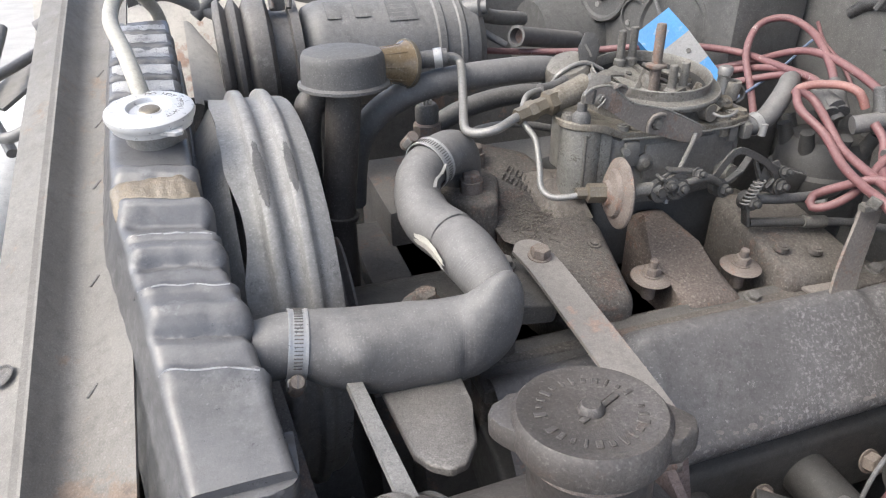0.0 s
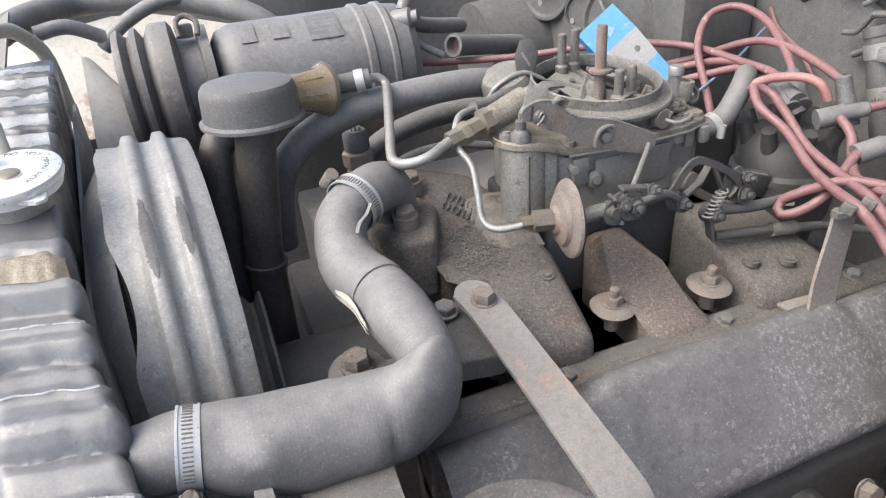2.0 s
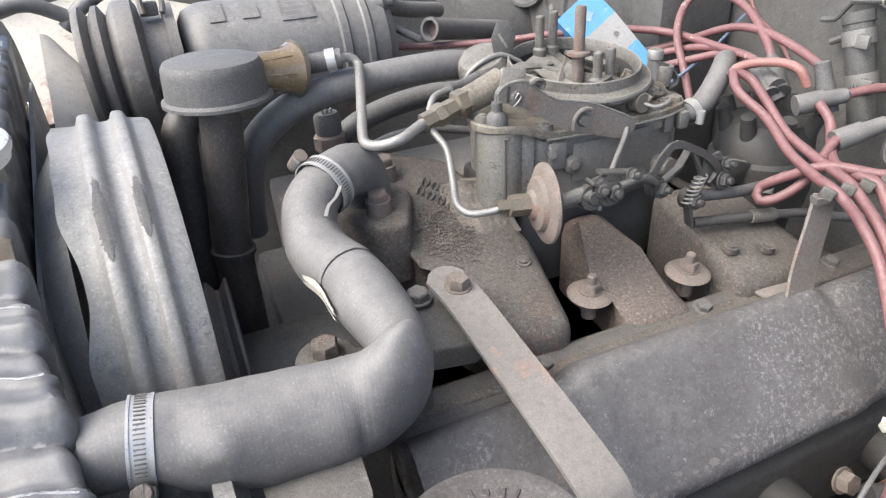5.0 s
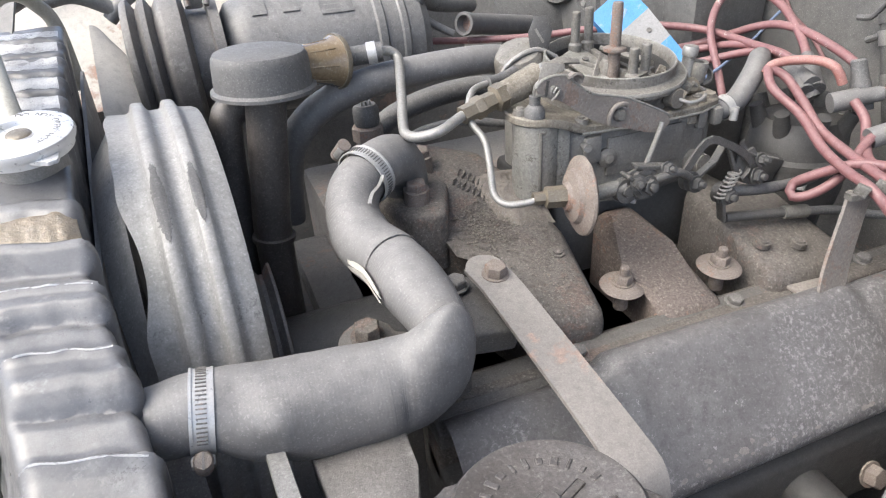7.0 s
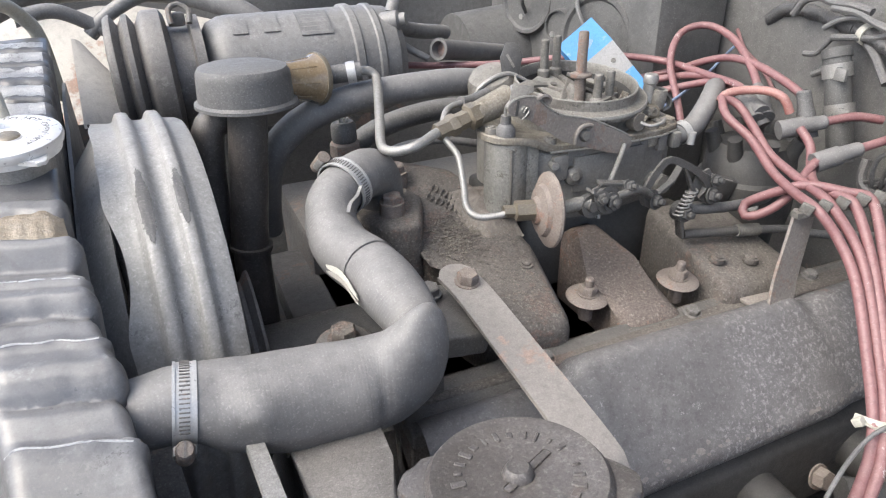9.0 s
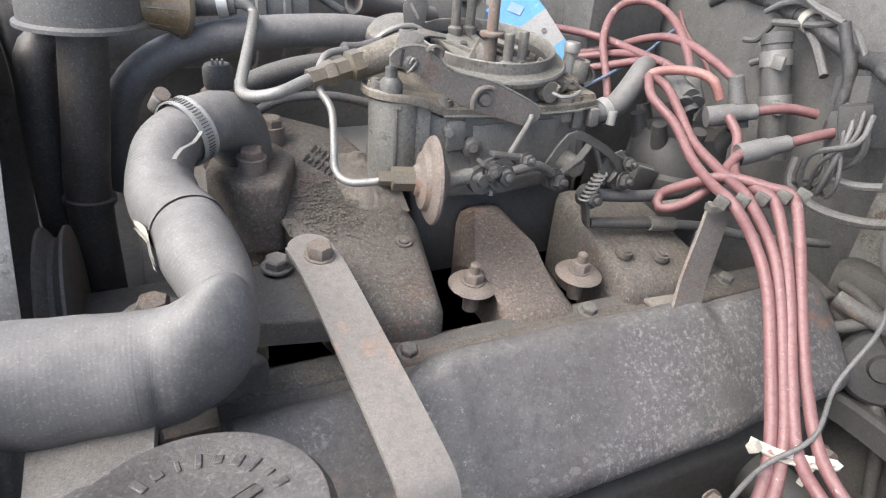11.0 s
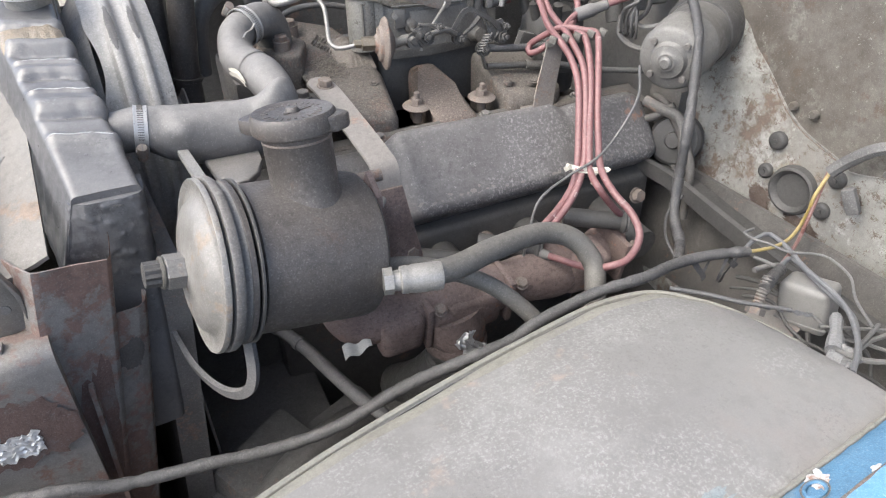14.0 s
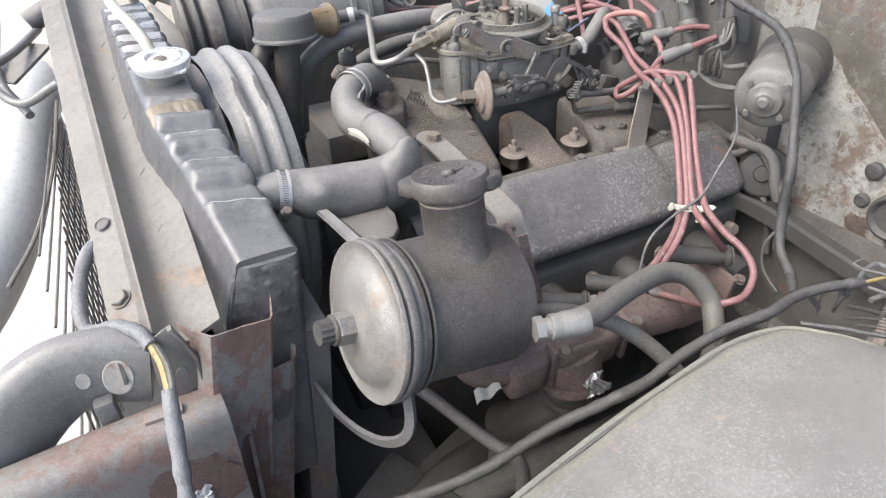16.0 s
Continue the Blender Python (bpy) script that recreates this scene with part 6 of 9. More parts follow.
part("outlet", sweep(B(), [(0.280, 0.158, 0.800), (0.284, 0.155, 0.778), (0.286, 0.157, 0.748)], lambda t: 0.036 - 0.004 * t, 22), RUST, ex)
# The darkness below the manifold is put into this pipe's colour.
dp = thing("downpipe", "near-black exhaust downpipe under the manifold", "exhaust pipe", (0.286, 0.16, 0.74))
part("pipe", sweep(B(), [(0.286, 0.157, 0.750), (0.286, 0.165, 0.72), (0.262, 0.20, 0.66), (0.25, 0.26, 0.60)], 0.028, 20), GREASE, dp)
part("collar", lathe(B(), [(0.028, -0.006), (0.033, -0.005), (0.033, 0.005), (0.028, 0.006)], aim((0.286, 0.165, 0.72), (0, -0.3, 1)), 28), GREASE, dp)

# ---- raised hood, out of view, added to shade the firewall ----
bm = noise_grid(B(), lambda u, v: (0.80 - 0.42 * u, -0.55 + 2.0 * v, 1.22 + 1.10 * u), 8, 10, (0.02, 0, 0.01))
solo("hood_panel", bm, DARK_WALL, "raised hood standing open over the firewall", "hood", kind="structure")

# ---- floor of the engine bay ----
und = thing("chassis_rails", "oily dark chassis rails and crossmember under the engine", "chassis", (0.2, 0.2, 0.5))
part("frame_rail", slab(B(), (-0.30, 0.02, 0.46), (0.72, 0.12, 0.60), 0.01), DUSTY, und)
part("crossmember", slab(B(), (-0.02, 0.08, 0.44), (0.16, 0.95, 0.58), 0.02), DUSTY, und)
part("splash_sheet", noise_grid(B(), lambda u, v: (-0.30 + 1.02 * u, -0.06 + 1.14 * v, 0.43 + 0.02 * math.sin(9 * u) * math.sin(7 * v)), 14, 10, (0, 0, -0.004)), DUSTY, und)
part("front_sheet", noise_grid(B(), lambda u, v: (-0.10 + 0.03 * u, 0.16 + 0.62 * v, 0.42 + 0.42 * u), 4, 6, (-0.004, 0, 0)), SHEET, und)
sb = thing("steering_box", "dark greasy steering gear box beside the frame", "steering box", (0.13, 0.17, 0.55))
part("housing", lathe(B(), [(0, 0), (0.045, 0), (0.052, 0.01), (0.052, 0.05), (0.04, 0.07), (0.025, 0.075), (0, 0.075)], aim((0.10, 0.17, 0.54), (0, -0.2, 1)), 28), DUSTY, sb)
part("input_tube", rod(B(), (0.12, 0.19, 0.58), (0.42, 0.13, 0.66), 0.022, 0.018, 20), DUSTY, sb)
part("lower_arm", sweep(B(), [(0.0, 0.14, 0.56), (0.09, 0.19, 0.60), (0.2, 0.24, 0.58), (0.3, 0.26, 0.50)], 0.024, 14), DUSTY, sb)
for k, (x, y, z, l) in enumerate(((0.06, 0.22, 0.58, 0.12), (0.17, 0.24, 0.56, 0.10), (0.26, 0.22, 0.58, 0.12))):
    part("cover_plate", box(B(), (l, 0.09, 0.05), aim((x, y, z), (0.2 - 0.2 * k, -0.3, 1), 20 * k), 0.012), DUSTY, sb)
lh = thing("lower_hose", "black lower hose crossing under the pump", "hose", (0.1, 0.15, 0.7))
part("hose", sweep(B(), [(0.105, 0.30, 0.73), (0.117, 0.264, 0.740), (0.131, 0.225, 0.740), (0.145, 0.172, 0.742), (0.159, 0.127, 0.742), (0.172, 0.104, 0.737), (0.179, 0.094, 0.715), (0.176, 0.095, 0.66)], 0.0075, 14), BLACK_RUBBER, lh)
part("end_clamp", lathe(B(), [(0.0076, -0.004), (0.0088, -0.004), (0.0088, 0.004), (0.0076, 0.004)], aim((0.124, 0.245, 0.740), (0.05, -0.14, 0)), 24), BLACK_RUBBER, lh)
pp = thing("paper_scrap", "torn pale paper scrap caught below the pump", "scrap", (0.19, 0.17, 0.77), "scraps")
part("sheet", noise_grid(B(), lambda u, v: (0.150 + 0.030 * u, 0.144 - 0.006 * v, 0.807 - 0.014 * v * (1 - 0.5 * u) + 0.003 * math.sin(9 * u)), 10, 4, (0, 0.001, 0)), PAPER, pp)
pp = thing("foil_scrap", "crumpled silver foil scrap by the exhaust manifold", "scrap", (0.24, 0.11, 0.785), "scraps")
bm = noise_grid(B(), lambda u, v: (0.258 + 0.030 * u * (1 - 0.5 * v) + 0.005 * math.sin(7 * v), 0.093 + 0.006 * noise.noise(V((9 * u, 9 * v, 0))), 0.786 + 0.032 * v + 0.004 * noise.noise(V((8 * u, 8 * v, 4)))), 10, 10, (0, 0.001, 0))
part("sheet", bm, BRIGHT, pp)

# ---- carburetor ----
cb = thing("carburetor", "dusty zinc carburetor with an open air horn", "carburetor", (0.41, 0.51, 0.99))
CN = V((0.0, -0.12, 1.0)).normalized()
HC = V((0.411, 0.511, 1.0905))


def ring_prism(bm, outline, r, lower, upper, n=96):
    """A flat casting of the given outline with a round hole at the air horn's centre."""
    pts = [V((x - HC.x, y - HC.y)) for x, y in outline]
    rad = []
    for i in range(n):
        d = V((math.cos(2 * math.pi * i / n), math.sin(2 * math.pi * i / n)))
        far = 0.02
        for p, q in zip(pts, pts[1:] + pts[:1]):
            e = q - p
            den = d.x * e.y - d.y * e.x
            if abs(den) > 1e-9:
                s, t = (p.x * e.y - p.y * e.x) / den, (p.x * d.y - p.y * d.x) / den
                if s > 0 and -1e-6 <= t <= 1 + 1e-6:
                    far = max(far, s)
        rad.append(far)
    rad = [(rad[i - 1] + 2 * rad[i] + rad[(i + 1) % n]) / 4 for i in range(n)]
    rings = []
    for i in range(n):
        ca, sa = math.cos(2 * math.pi * i / n), math.sin(2 * math.pi * i / n)
        col = []
        for rr, z, dz in ((r, lower, 0), (r, upper, 0), (rad[i] - 0.0012, upper, 0), (rad[i], upper, -0.0012), (rad[i], lower, 0.0008), (rad[i] - 0.001, lower, 0)):
            x, y = HC.x + rr * ca, HC.y + rr * sa
            col.append(bm.verts.new((x, y, (z(x, y) if callable(z) else z) + dz)))
        rings.append(col)
    for p, q in zip(rings, rings[1:] + rings[:1]):
        for k in range(6):
            bm.faces.new((p[k], q[k], q[(k + 1) % 6], p[(k + 1) % 6]))
    return bm


BODY = [(0.326, 0.462), (0.346, 0.453), (0.40, 0.450), (0.45, 0.453), (0.492, 0.461), (0.506, 0.482), (0.503, 0.55), (0.485, 0.58), (0.345, 0.582), (0.325, 0.55)]
TOP = [(0.288, 0.470), (0.292, 0.455), (0.304, 0.447), (0.328, 0.447), (0.340, 0.450), (0.372, 0.447), (0.40, 0.445), (0.45, 0.448), (0.470, 0.450), (0.482, 0.455), (0.498, 0.460), (0.511, 0.484), (0.506, 0.555), (0.485, 0.587), (0.34, 0.590), (0.316, 0.558), (0.310, 0.505), (0.292, 0.488)]


def cover_z(x, y):
    # the cover steps down behind the pump well
    return table(x, [0.28, 0.322, 0.346, 0.51], [1.0735, 1.0695, 1.0580, 1.0540])


part("base_plate", prism(B(), [(0.335, 0.455), (0.40, 0.445), (0.50, 0.46), (0.505, 0.57), (0.34, 0.575)], 0.984, 0.996, 0.002), GREASE, cb)
part("main_body", ring_prism(B(), BODY, 0.047, 0.995, lambda x, y: cover_z(x, y) - 0.0085), BODY_ZINC, cb)
part("gasket", ring_prism(B(), [(HC.x + (x - HC.x) * 1.012, HC.y + (y - HC.y) * 1.012) for x, y in BODY], 0.048, lambda x, y: cover_z(x, y) - 0.0086, lambda x, y: cover_z(x, y) - 0.0068), BLACK_RUBBER, cb, "dark gasket")
bm = rod(B(), (0.313, 0.468, 1.000), (0.313, 0.468, 1.064), 0.0195, seg=28)
box(bm, (0.012, 0.036, 0.056), Matrix.Translation((0.331, 0.470, 1.032)), 0.002)
part("fuel_bowl", bm, WORN_BOWL, cb, "pale worn fuel bowl")
part("bowl_rib", rod(B(), (0.3075, 0.4492, 1.002), (0.3075, 0.4492, 1.060), 0.0016, seg=8), ZINC_DARK, cb)
part("cover_flange", ring_prism(B(), TOP, 0.049, lambda x, y: cover_z(x, y) - 0.0068, cover_z), FLANGE, cb, "brown grimed cover")
horn = part("air_horn", lathe(B(), [(0.0520, -0.006), (0.0526, -0.002), (0.0530, 0.003), (0.0538, 0.0046), (0.0552, 0.0042), (0.0558, -0.0040), (0.0575, -0.0052), (0.0632, -0.0056), (0.0648, -0.0074), (0.0640, -0.0115), (0.0585, -0.0150), (0.0560, -0.0200), (0.0575, -0.030), (0.0610, -0.037), (0.0520, -0.038), (0.0520, -0.006)], aim(HC, CN) @ Matrix.Diagonal((1.06, 1.06, 1, 1)), 96), ZINC, cb)
part("rim_edge", lathe(B(), [(0.0534, 0.0042), (0.0538, 0.0050), (0.0546, 0.0051), (0.0552, 0.0044)], aim(HC, CN) @ Matrix.Diagonal((1.06, 1.06, 1, 1)), 96), WORN_BOWL, horn, "pale rim edge")
part("flange_edge", lathe(B(), [(0.0628, -0.0057), (0.0640, -0.0054), (0.0650, -0.0068), (0.0650, -0.0082)], aim(HC, CN) @ Matrix.Diagonal((1.06, 1.06, 1, 1)), 96), WORN_BOWL, horn, "pale flange edge")
# Throat wall and floor take a near-black base colour.
part("throat_wall", lathe(B(), [(0.0455, -0.075), (0.0485, -0.035), (0.0500, -0.0045), (0.0503, -0.0045), (0.0490, -0.035), (0.0462, -0.075)], aim(HC, CN) @ Matrix.Diagonal((1.06, 1.06, 1, 1)), 64), SHADOWED, horn, "near-black throat wall")
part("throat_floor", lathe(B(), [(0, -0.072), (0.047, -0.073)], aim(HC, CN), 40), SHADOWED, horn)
mh = aim(HC, CN)
for a, l, h in ((-52, 0.104, 0.016),):
    part("web", box(B(), (l, 0.0042, h), mh @ Matrix.Rotation(radians(a), 4, "Z") @ Matrix.Translation((0 if l > 0.06 else -0.024, 0, -0.014)), 0.0014), ZINC, horn)
part("stud_post", lathe(B(), [(0, 0.001), (0.0055, 0.001), (0.0075, -0.003), (0.0085, -0.030), (0, -0.030)], mh, 20), ZINC, horn)
part("choke_shaft", rod(B(), HC + V((-0.046, 0.016, -0.012)), HC + V((0.020, 0.042, -0.014)), 0.003, seg=10), ZINC_DARK, horn)
CORNER = [V((0.3830, 0.5480, 1.0890)), V((0.4150, 0.5640, 1.0915)), V((0.4240, 0.5010, 1.0735)), V((0.3915, 0.4960, 1.0735))]
part("choke_plate", noise_grid(B(), lambda u, v: (CORNER[0].lerp(CORNER[1], u)).lerp(CORNER[3].lerp(CORNER[2], u), v) + V((0, 0, 0.0016 * math.sin(3.1 * u))), 12, 12, (0, 0, -0.0016)), WORN_BOWL, horn, "pale choke plate")
part("plate_screw", bolt(B(), (0.402, 0.535, 1.0865), (0, -0.25, 1), 0.0028, 0.0015, 1.1), DARK_IRON, horn)
part("plate_clip", box(B(), (0.0055, 0.0016, 0.030), aim((0.4045, 0.517, 1.0850), (0.55, 0.52, 0.40), 40), 0.0006, 1), ZINC, horn)
part("choke_web", sweep(B(), [(0.4215, 0.5600, 1.0905), (0.4205, 0.5290, 1.0868), (0.4300, 0.4880, 1.0815), (0.4360, 0.4680, 1.0795)], 0.003, section=[(-0.0028, -0.008), (0.0028, -0.008), (0.0028, 0.001), (-0.0028, 0.001)]), ZINC_DARK, horn)
part("web_rail", sweep(B(), [(0.4325, 0.5560, 1.0885), (0.4420, 0.5350, 1.0860), (0.4540, 0.5110, 1.0830)], 0.003, 8), ZINC_DARK, horn)
part("stud_bridge", sweep(B(), [(0.4100, 0.4780, 1.0800), (0.4240, 0.4830, 1.0815), (0.4390, 0.4910, 1.0825)], 0.006, section=[(-0.006, -0.008), (0.006, -0.008), (0.006, 0.002), (-0.006, 0.002)]), ZINC, horn)
for dx, dy, h in ((0.020, -0.020, -0.018), (0.030, 0.012, -0.022), (-0.006, -0.030, -0.024)):
    part("venturi", lathe(B(), [(0.0085, -0.02), (0.0080, 0.0), (0.0105, 0.0), (0.012, -0.02)], aim(HC + V((dx, dy, h)), CN), 24), ZINC, horn)
for x, y, a, b, r in ((0.4035, 0.556, 1.084, 1.126, 0.0042), (0.4190, 0.558, 1.084, 1.128, 0.0042), (0.4165, 0.483, 1.070, 1.1055, 0.0042), (0.4310, 0.485, 1.070, 1.1065, 0.0042)):
    part("stud", lathe(B(), [(0, 0), (r * 1.5, 0), (r * 1.5, 0.012), (r, 0.014), (r, b - a - 0.001), (r * 0.8, b - a), (r * 0.5, b - a - 0.001), (0, b - a - 0.001)], Matrix.Translation((x, y, a)), 16), ZINC_DARK, horn)
part("long_stud", lathe(B(), [(0, 0), (0.0055, 0), (0.0055, 0.026), (0.010, 0.027), (0.0105, 0.0285), (0.010, 0.030), (0.0048, 0.031), (0.0048, 0.066), (0.004, 0.068), (0, 0.068)], Matrix.Translation((0.412, 0.505, 1.072)), 18), RUST_BOLT, horn, "rusty air cleaner stud with a washer")
part("vent_tube", lathe(B(), [(0, 0), (0.008, 0), (0.0075, 0.012), (0.006, 0.014), (0.006, 0.034), (0.0072, 0.035), (0.0072, 0.041), (0.006, 0.043), (0, 0.043)], aim((0.487, 0.497, 1.052), (0.03, -0.05, 1)), 20), STEEL, cb, "pale vent tube")
part("brass_plug", lathe(B(), [(0, 0.0), (0.008, 0.0), (0.008, 0.007), (0.006, 0.009), (0, 0.009)], aim((0.480, 0.482, 1.060), (-0.2, -0.8, 0.6)), 18), BRASS, cb)
part("plug_boss", rod(B(), (0.481, 0.486, 1.052), (0.480, 0.481, 1.0595), 0.0095, seg=18), ZINC, cb)
part("wing_tab", plate(B(), [(-0.008, 0), (0.008, 0), (0.004, 0.018), (-0.004, 0.018)], aim((0.462, 0.545, 1.090), (-0.6, -0.9, 0.1), 180), 0.002, 0.0004), ZINC_DARK, cb)
part("horn_boss", rod(B(), (0.437, 0.456, 1.066), (0.438, 0.446, 1.0665), 0.008, seg=18), ZINC, cb)
part("horn_pin", sweep(B(), [(0.438, 0.450, 1.067), (0.445, 0.440, 1.064), (0.456, 0.438, 1.066), (0.462, 0.441, 1.068)], 0.0016, 8), STEEL, cb)
for x, y in ((0.474, 0.462), (0.462, 0.458), (0.500, 0.51), (0.490, 0.468), (0.362, 0.458), (0.322, 0.545)):
    part("screw_boss", rod(B(), (x, y, cover_z(x, y) - 0.016), (x, y, cover_z(x, y) + 0.004), 0.0082, 0.0072, 16), FLANGE, cb)
for a in (-62, -40, -20, 5):
    q = HC + V((0.058 * math.cos(radians(a)), 0.058 * math.sin(radians(a)), -0.020))
    part("horn_rib", box(B(), (0.030, 0.004, 0.014), Matrix.Translation(q) @ Matrix.Rotation(radians(a), 4, "Z") @ Matrix.Rotation(radians(24), 4, "Y"), 0.0012), FLANGE, cb)
part("flange_lip", sweep(B(), [(x, y - 0.0006, cover_z(x, y) - 0.0062) for x, y in ((0.346, 0.4497), (0.372, 0.447), (0.40, 0.445), (0.45, 0.448), (0.470, 0.450), (0.482, 0.455), (0.498, 0.460))], 0.0012, 6), WORN_BOWL, cb, "pale flange lip")
part("side_boss", lathe(B(), [(0, 0.006), (0.004, 0.006), (0.0045, 0.004), (0.009, 0.003), (0.010, -0.003)], aim((0.352, 0.459, 1.022), (-0.3, -1, 0)), 18), ZINC_DARK, cb)
part("idle_screw", rod(B(), (0.352, 0.458, 1.040), (0.349, 0.444, 1.040), 0.0035, seg=10), STEEL, cb)
part("side_panel", box(B(), (0.080, 0.003, 0.034), Matrix.Translation((0.412, 0.4508, 1.026)) @ Matrix.Rotation(radians(2), 4, "Z"), 0.0012), BODY_ZINC, cb)
part("throttle_boss", rod(B(), (0.470, 0.462, 1.000), (0.472, 0.440, 1.002), 0.012, 0.009, 18), ZINC_DARK, cb)
# strap lever across the front
upper = smooth_path([(0.2985, 0, 1.0985), (0.3030, 0, 1.1035), (0.3130, 0, 1.1062), (0.3235, 0, 1.1048), (0.3290, 0, 1.1005), (0.3400, 0, 1.0918), (0.3500, 0, 1.0868), (0.3650, 0, 1.0832), (0.3800, 0, 1.0790), (0.4000, 0, 1.0700), (0.4200, 0, 1.0600), (0.4275, 0, 1.0540)], 0.003)
lower = smooth_path([(0.4280, 0, 1.0480), (0.4230, 0, 1.0435), (0.4150, 0, 1.0428), (0.4000, 0, 1.0465), (0.3850, 0, 1.0520), (0.3650, 0, 1.0585), (0.3480, 0, 1.0665), (0.3320, 0, 1.0775), (0.3200, 0, 1.0855), (0.3080, 0, 1.0925), (0.3000, 0, 1.0945)], 0.003)
bm = B()
near = [bm.verts.new((p.x, 0.4425 - 0.003 * math.sin(24 * (p.x - 0.30)), p.z)) for p in upper + lower]
back = [bm.verts.new((p.x, 0.4447 - 0.003 * math.sin(24 * (p.x - 0.30)), p.z)) for p in upper + lower]
bm.faces.new(near)
bm.faces.new(back[::-1])
for k in range(len(near)):
    bm.faces.new((near[k], near[(k + 1) % len(near)], back[(k + 1) % len(near)], back[k]))
part("choke_lever", bm, STRAP, cb, "bent brown-grey strap lever")
part("lever_lip", sweep(B(), [(p.x, 0.4432 - 0.003 * math.sin(24 * (p.x - 0.30)), p.z) for p in upper[::2]], 0.0012, 6, 0.003), WORN_BOWL, cb, "pale top edge")
part("lever_curl", sweep(B(), [(0.3255, 0.4425, 1.1030), (0.3300, 0.4405, 1.1060), (0.3345, 0.4410, 1.1035), (0.3345, 0.4430, 1.0985)], 0.003, section=[(-0.004, -0.0009), (0.004, -0.0009), (0.004, 0.0009), (-0.004, 0.0009)], step=0.001), STRAP, cb)
part("lever_ridge", sweep(B(), [(0.3640, 0.4385, 1.060), (0.3635, 0.4378, 1.068), (0.3680, 0.4376, 1.0745), (0.3760, 0.4380, 1.0755), (0.3800, 0.4385, 1.0735)], 0.0019, 8), STRAP, cb)
part("slotted_bracket", plate(B(), [(-0.006, 0), (0.004, 0), (0.006, 0.018), (0.014, 0.021), (0.014, 0.026), (-0.004, 0.026)], aim((0.306, 0.446, 1.090), (-0.2, -1, 0.35), 180) @ Matrix.Rotation(radians(168), 4, "Z"), 0.002, 0.0004), ZINC, cb, "pale slotted bracket")
part("bracket_slot", box(B(), (0.0022, 0.0005, 0.012), Matrix.Translation((0.3065, 0.4405, 1.098)) @ Matrix.Rotation(radians(8), 4, "Y")), SHADOWED, cb)
part("lever_tab", box(B(), (0.010, 0.004, 0.008), Matrix.Translation((0.333, 0.446, 1.0975)) @ Matrix.Rotation(radians(-20), 4, "Y"), 0.001), ZINC, cb)
part("cotter", sweep(B(), [(0.311, 0.4405, 1.088), (0.314, 0.4385, 1.092), (0.3165, 0.4385, 1.096), (0.314, 0.4385, 1.098), (0.312, 0.4395, 1.094)], 0.0009, 6, 0.001), STEEL, cb)
part("lever_screw", lathe(B(), [(0, 0.003), (0.004, 0.003), (0.0055, 0.0), (0.0055, -0.002)], aim((0.374, 0.4395, 1.066), (0, -1, 0.1)), 18), ZINC_DARK, cb)
part("lever_screw", lathe(B(), [(0, 0.003), (0.004, 0.003), (0.0065, 0.0), (0.0065, -0.002)], aim((0.314, 0.4425, 1.094), (0, -1, 0.1)), 18), ZINC_DARK, cb)
part("choke_rod", sweep(B(), [(0.4185, 0.440, 1.0515), (0.413, 0.436, 1.0450), (0.385, 0.414, 1.030), (0.366, 0.400, 1.020), (0.362, 0.396, 1.008)], 0.0022, 8), STEEL, cb)
part("pump_plunger", lathe(B(), [(0, 0), (0.0085, 0), (0.0085, 0.006), (0.006, 0.010), (0.0045, 0.011), (0.0045, 0.018), (0, 0.018)], Matrix.Translation((0.306, 0.458, 1.070)), 20), BLACK_RUBBER, cb, "black rubber plunger boot")
part("plunger_link", sweep(B(), [(0.306, 0.458, 1.086), (0.305, 0.455, 1.096), (0.310, 0.452, 1.104), (0.318, 0.47, 1.108)], 0.002, 8), STEEL, cb)
part("top_link", plate(B(), [(0, 0), (0.012, 0.002), (0.020, 0.010), (0.034, 0.012), (0.034, 0.017), (0.016, 0.017), (0.004, 0.008)], aim((0.315, 0.462, 1.106), (0.1, -0.5, 1), -25), 0.0018, 0.0004), ZINC, cb)
part("choke_arm", plate(B(), [(-0.008, -0.010), (0.008, -0.010), (0.012, 0.010), (0.007, 0.022), (-0.004, 0.022), (-0.010, 0.008)], aim((0.360, 0.548, 1.106), (-0.35, -1, 0.25), 180) @ Matrix.Rotation(radians(180), 4, "Z"), 0.002, 0.0005), GREASE, cb, "black choke arm with a slot")
part("arm_slot", box(B(), (0.0022, 0.0140, 0.0006), aim((0.3595, 0.5465, 1.1115), (-0.35, -1, 0.25), 30)), ZINC, cb)
part("choke_link", sweep(B(), [(0.322, 0.552, 1.075), (0.326, 0.548, 1.088), (0.340, 0.546, 1.097), (0.358, 0.545, 1.100), (0.374, 0.540, 1.092)], 0.0022, 8), STEEL, cb)
for x, y in ((0.297, 0.466), (0.349, 0.456), (0.474, 0.462), (0.50, 0.51), (0.322, 0.545), (0.498, 0.56)):
    part("cover_screw", lathe(B(), [(0, 0.0065), (0.0028, 0.0065), (0.003, 0.005), (0.0055, 0.005), (0.006, 0.002), (0.006, -0.001)], Matrix.Translation((x, y, cover_z(x, y))), 16), ZINC, cb)
for x, z in ((0.465, 1.02), (0.482, 1.022)):
    part("body_rib", rod(B(), (x, 0.466, z - 0.02), (x, 0.466, z + 0.022), 0.007, seg=14), ZINC, cb)
part("inlet_boss", rod(B(), (0.325, 0.488, 1.093), (0.290, 0.482, 1.085), 0.0125, 0.0105, 22), FLANGE, cb)
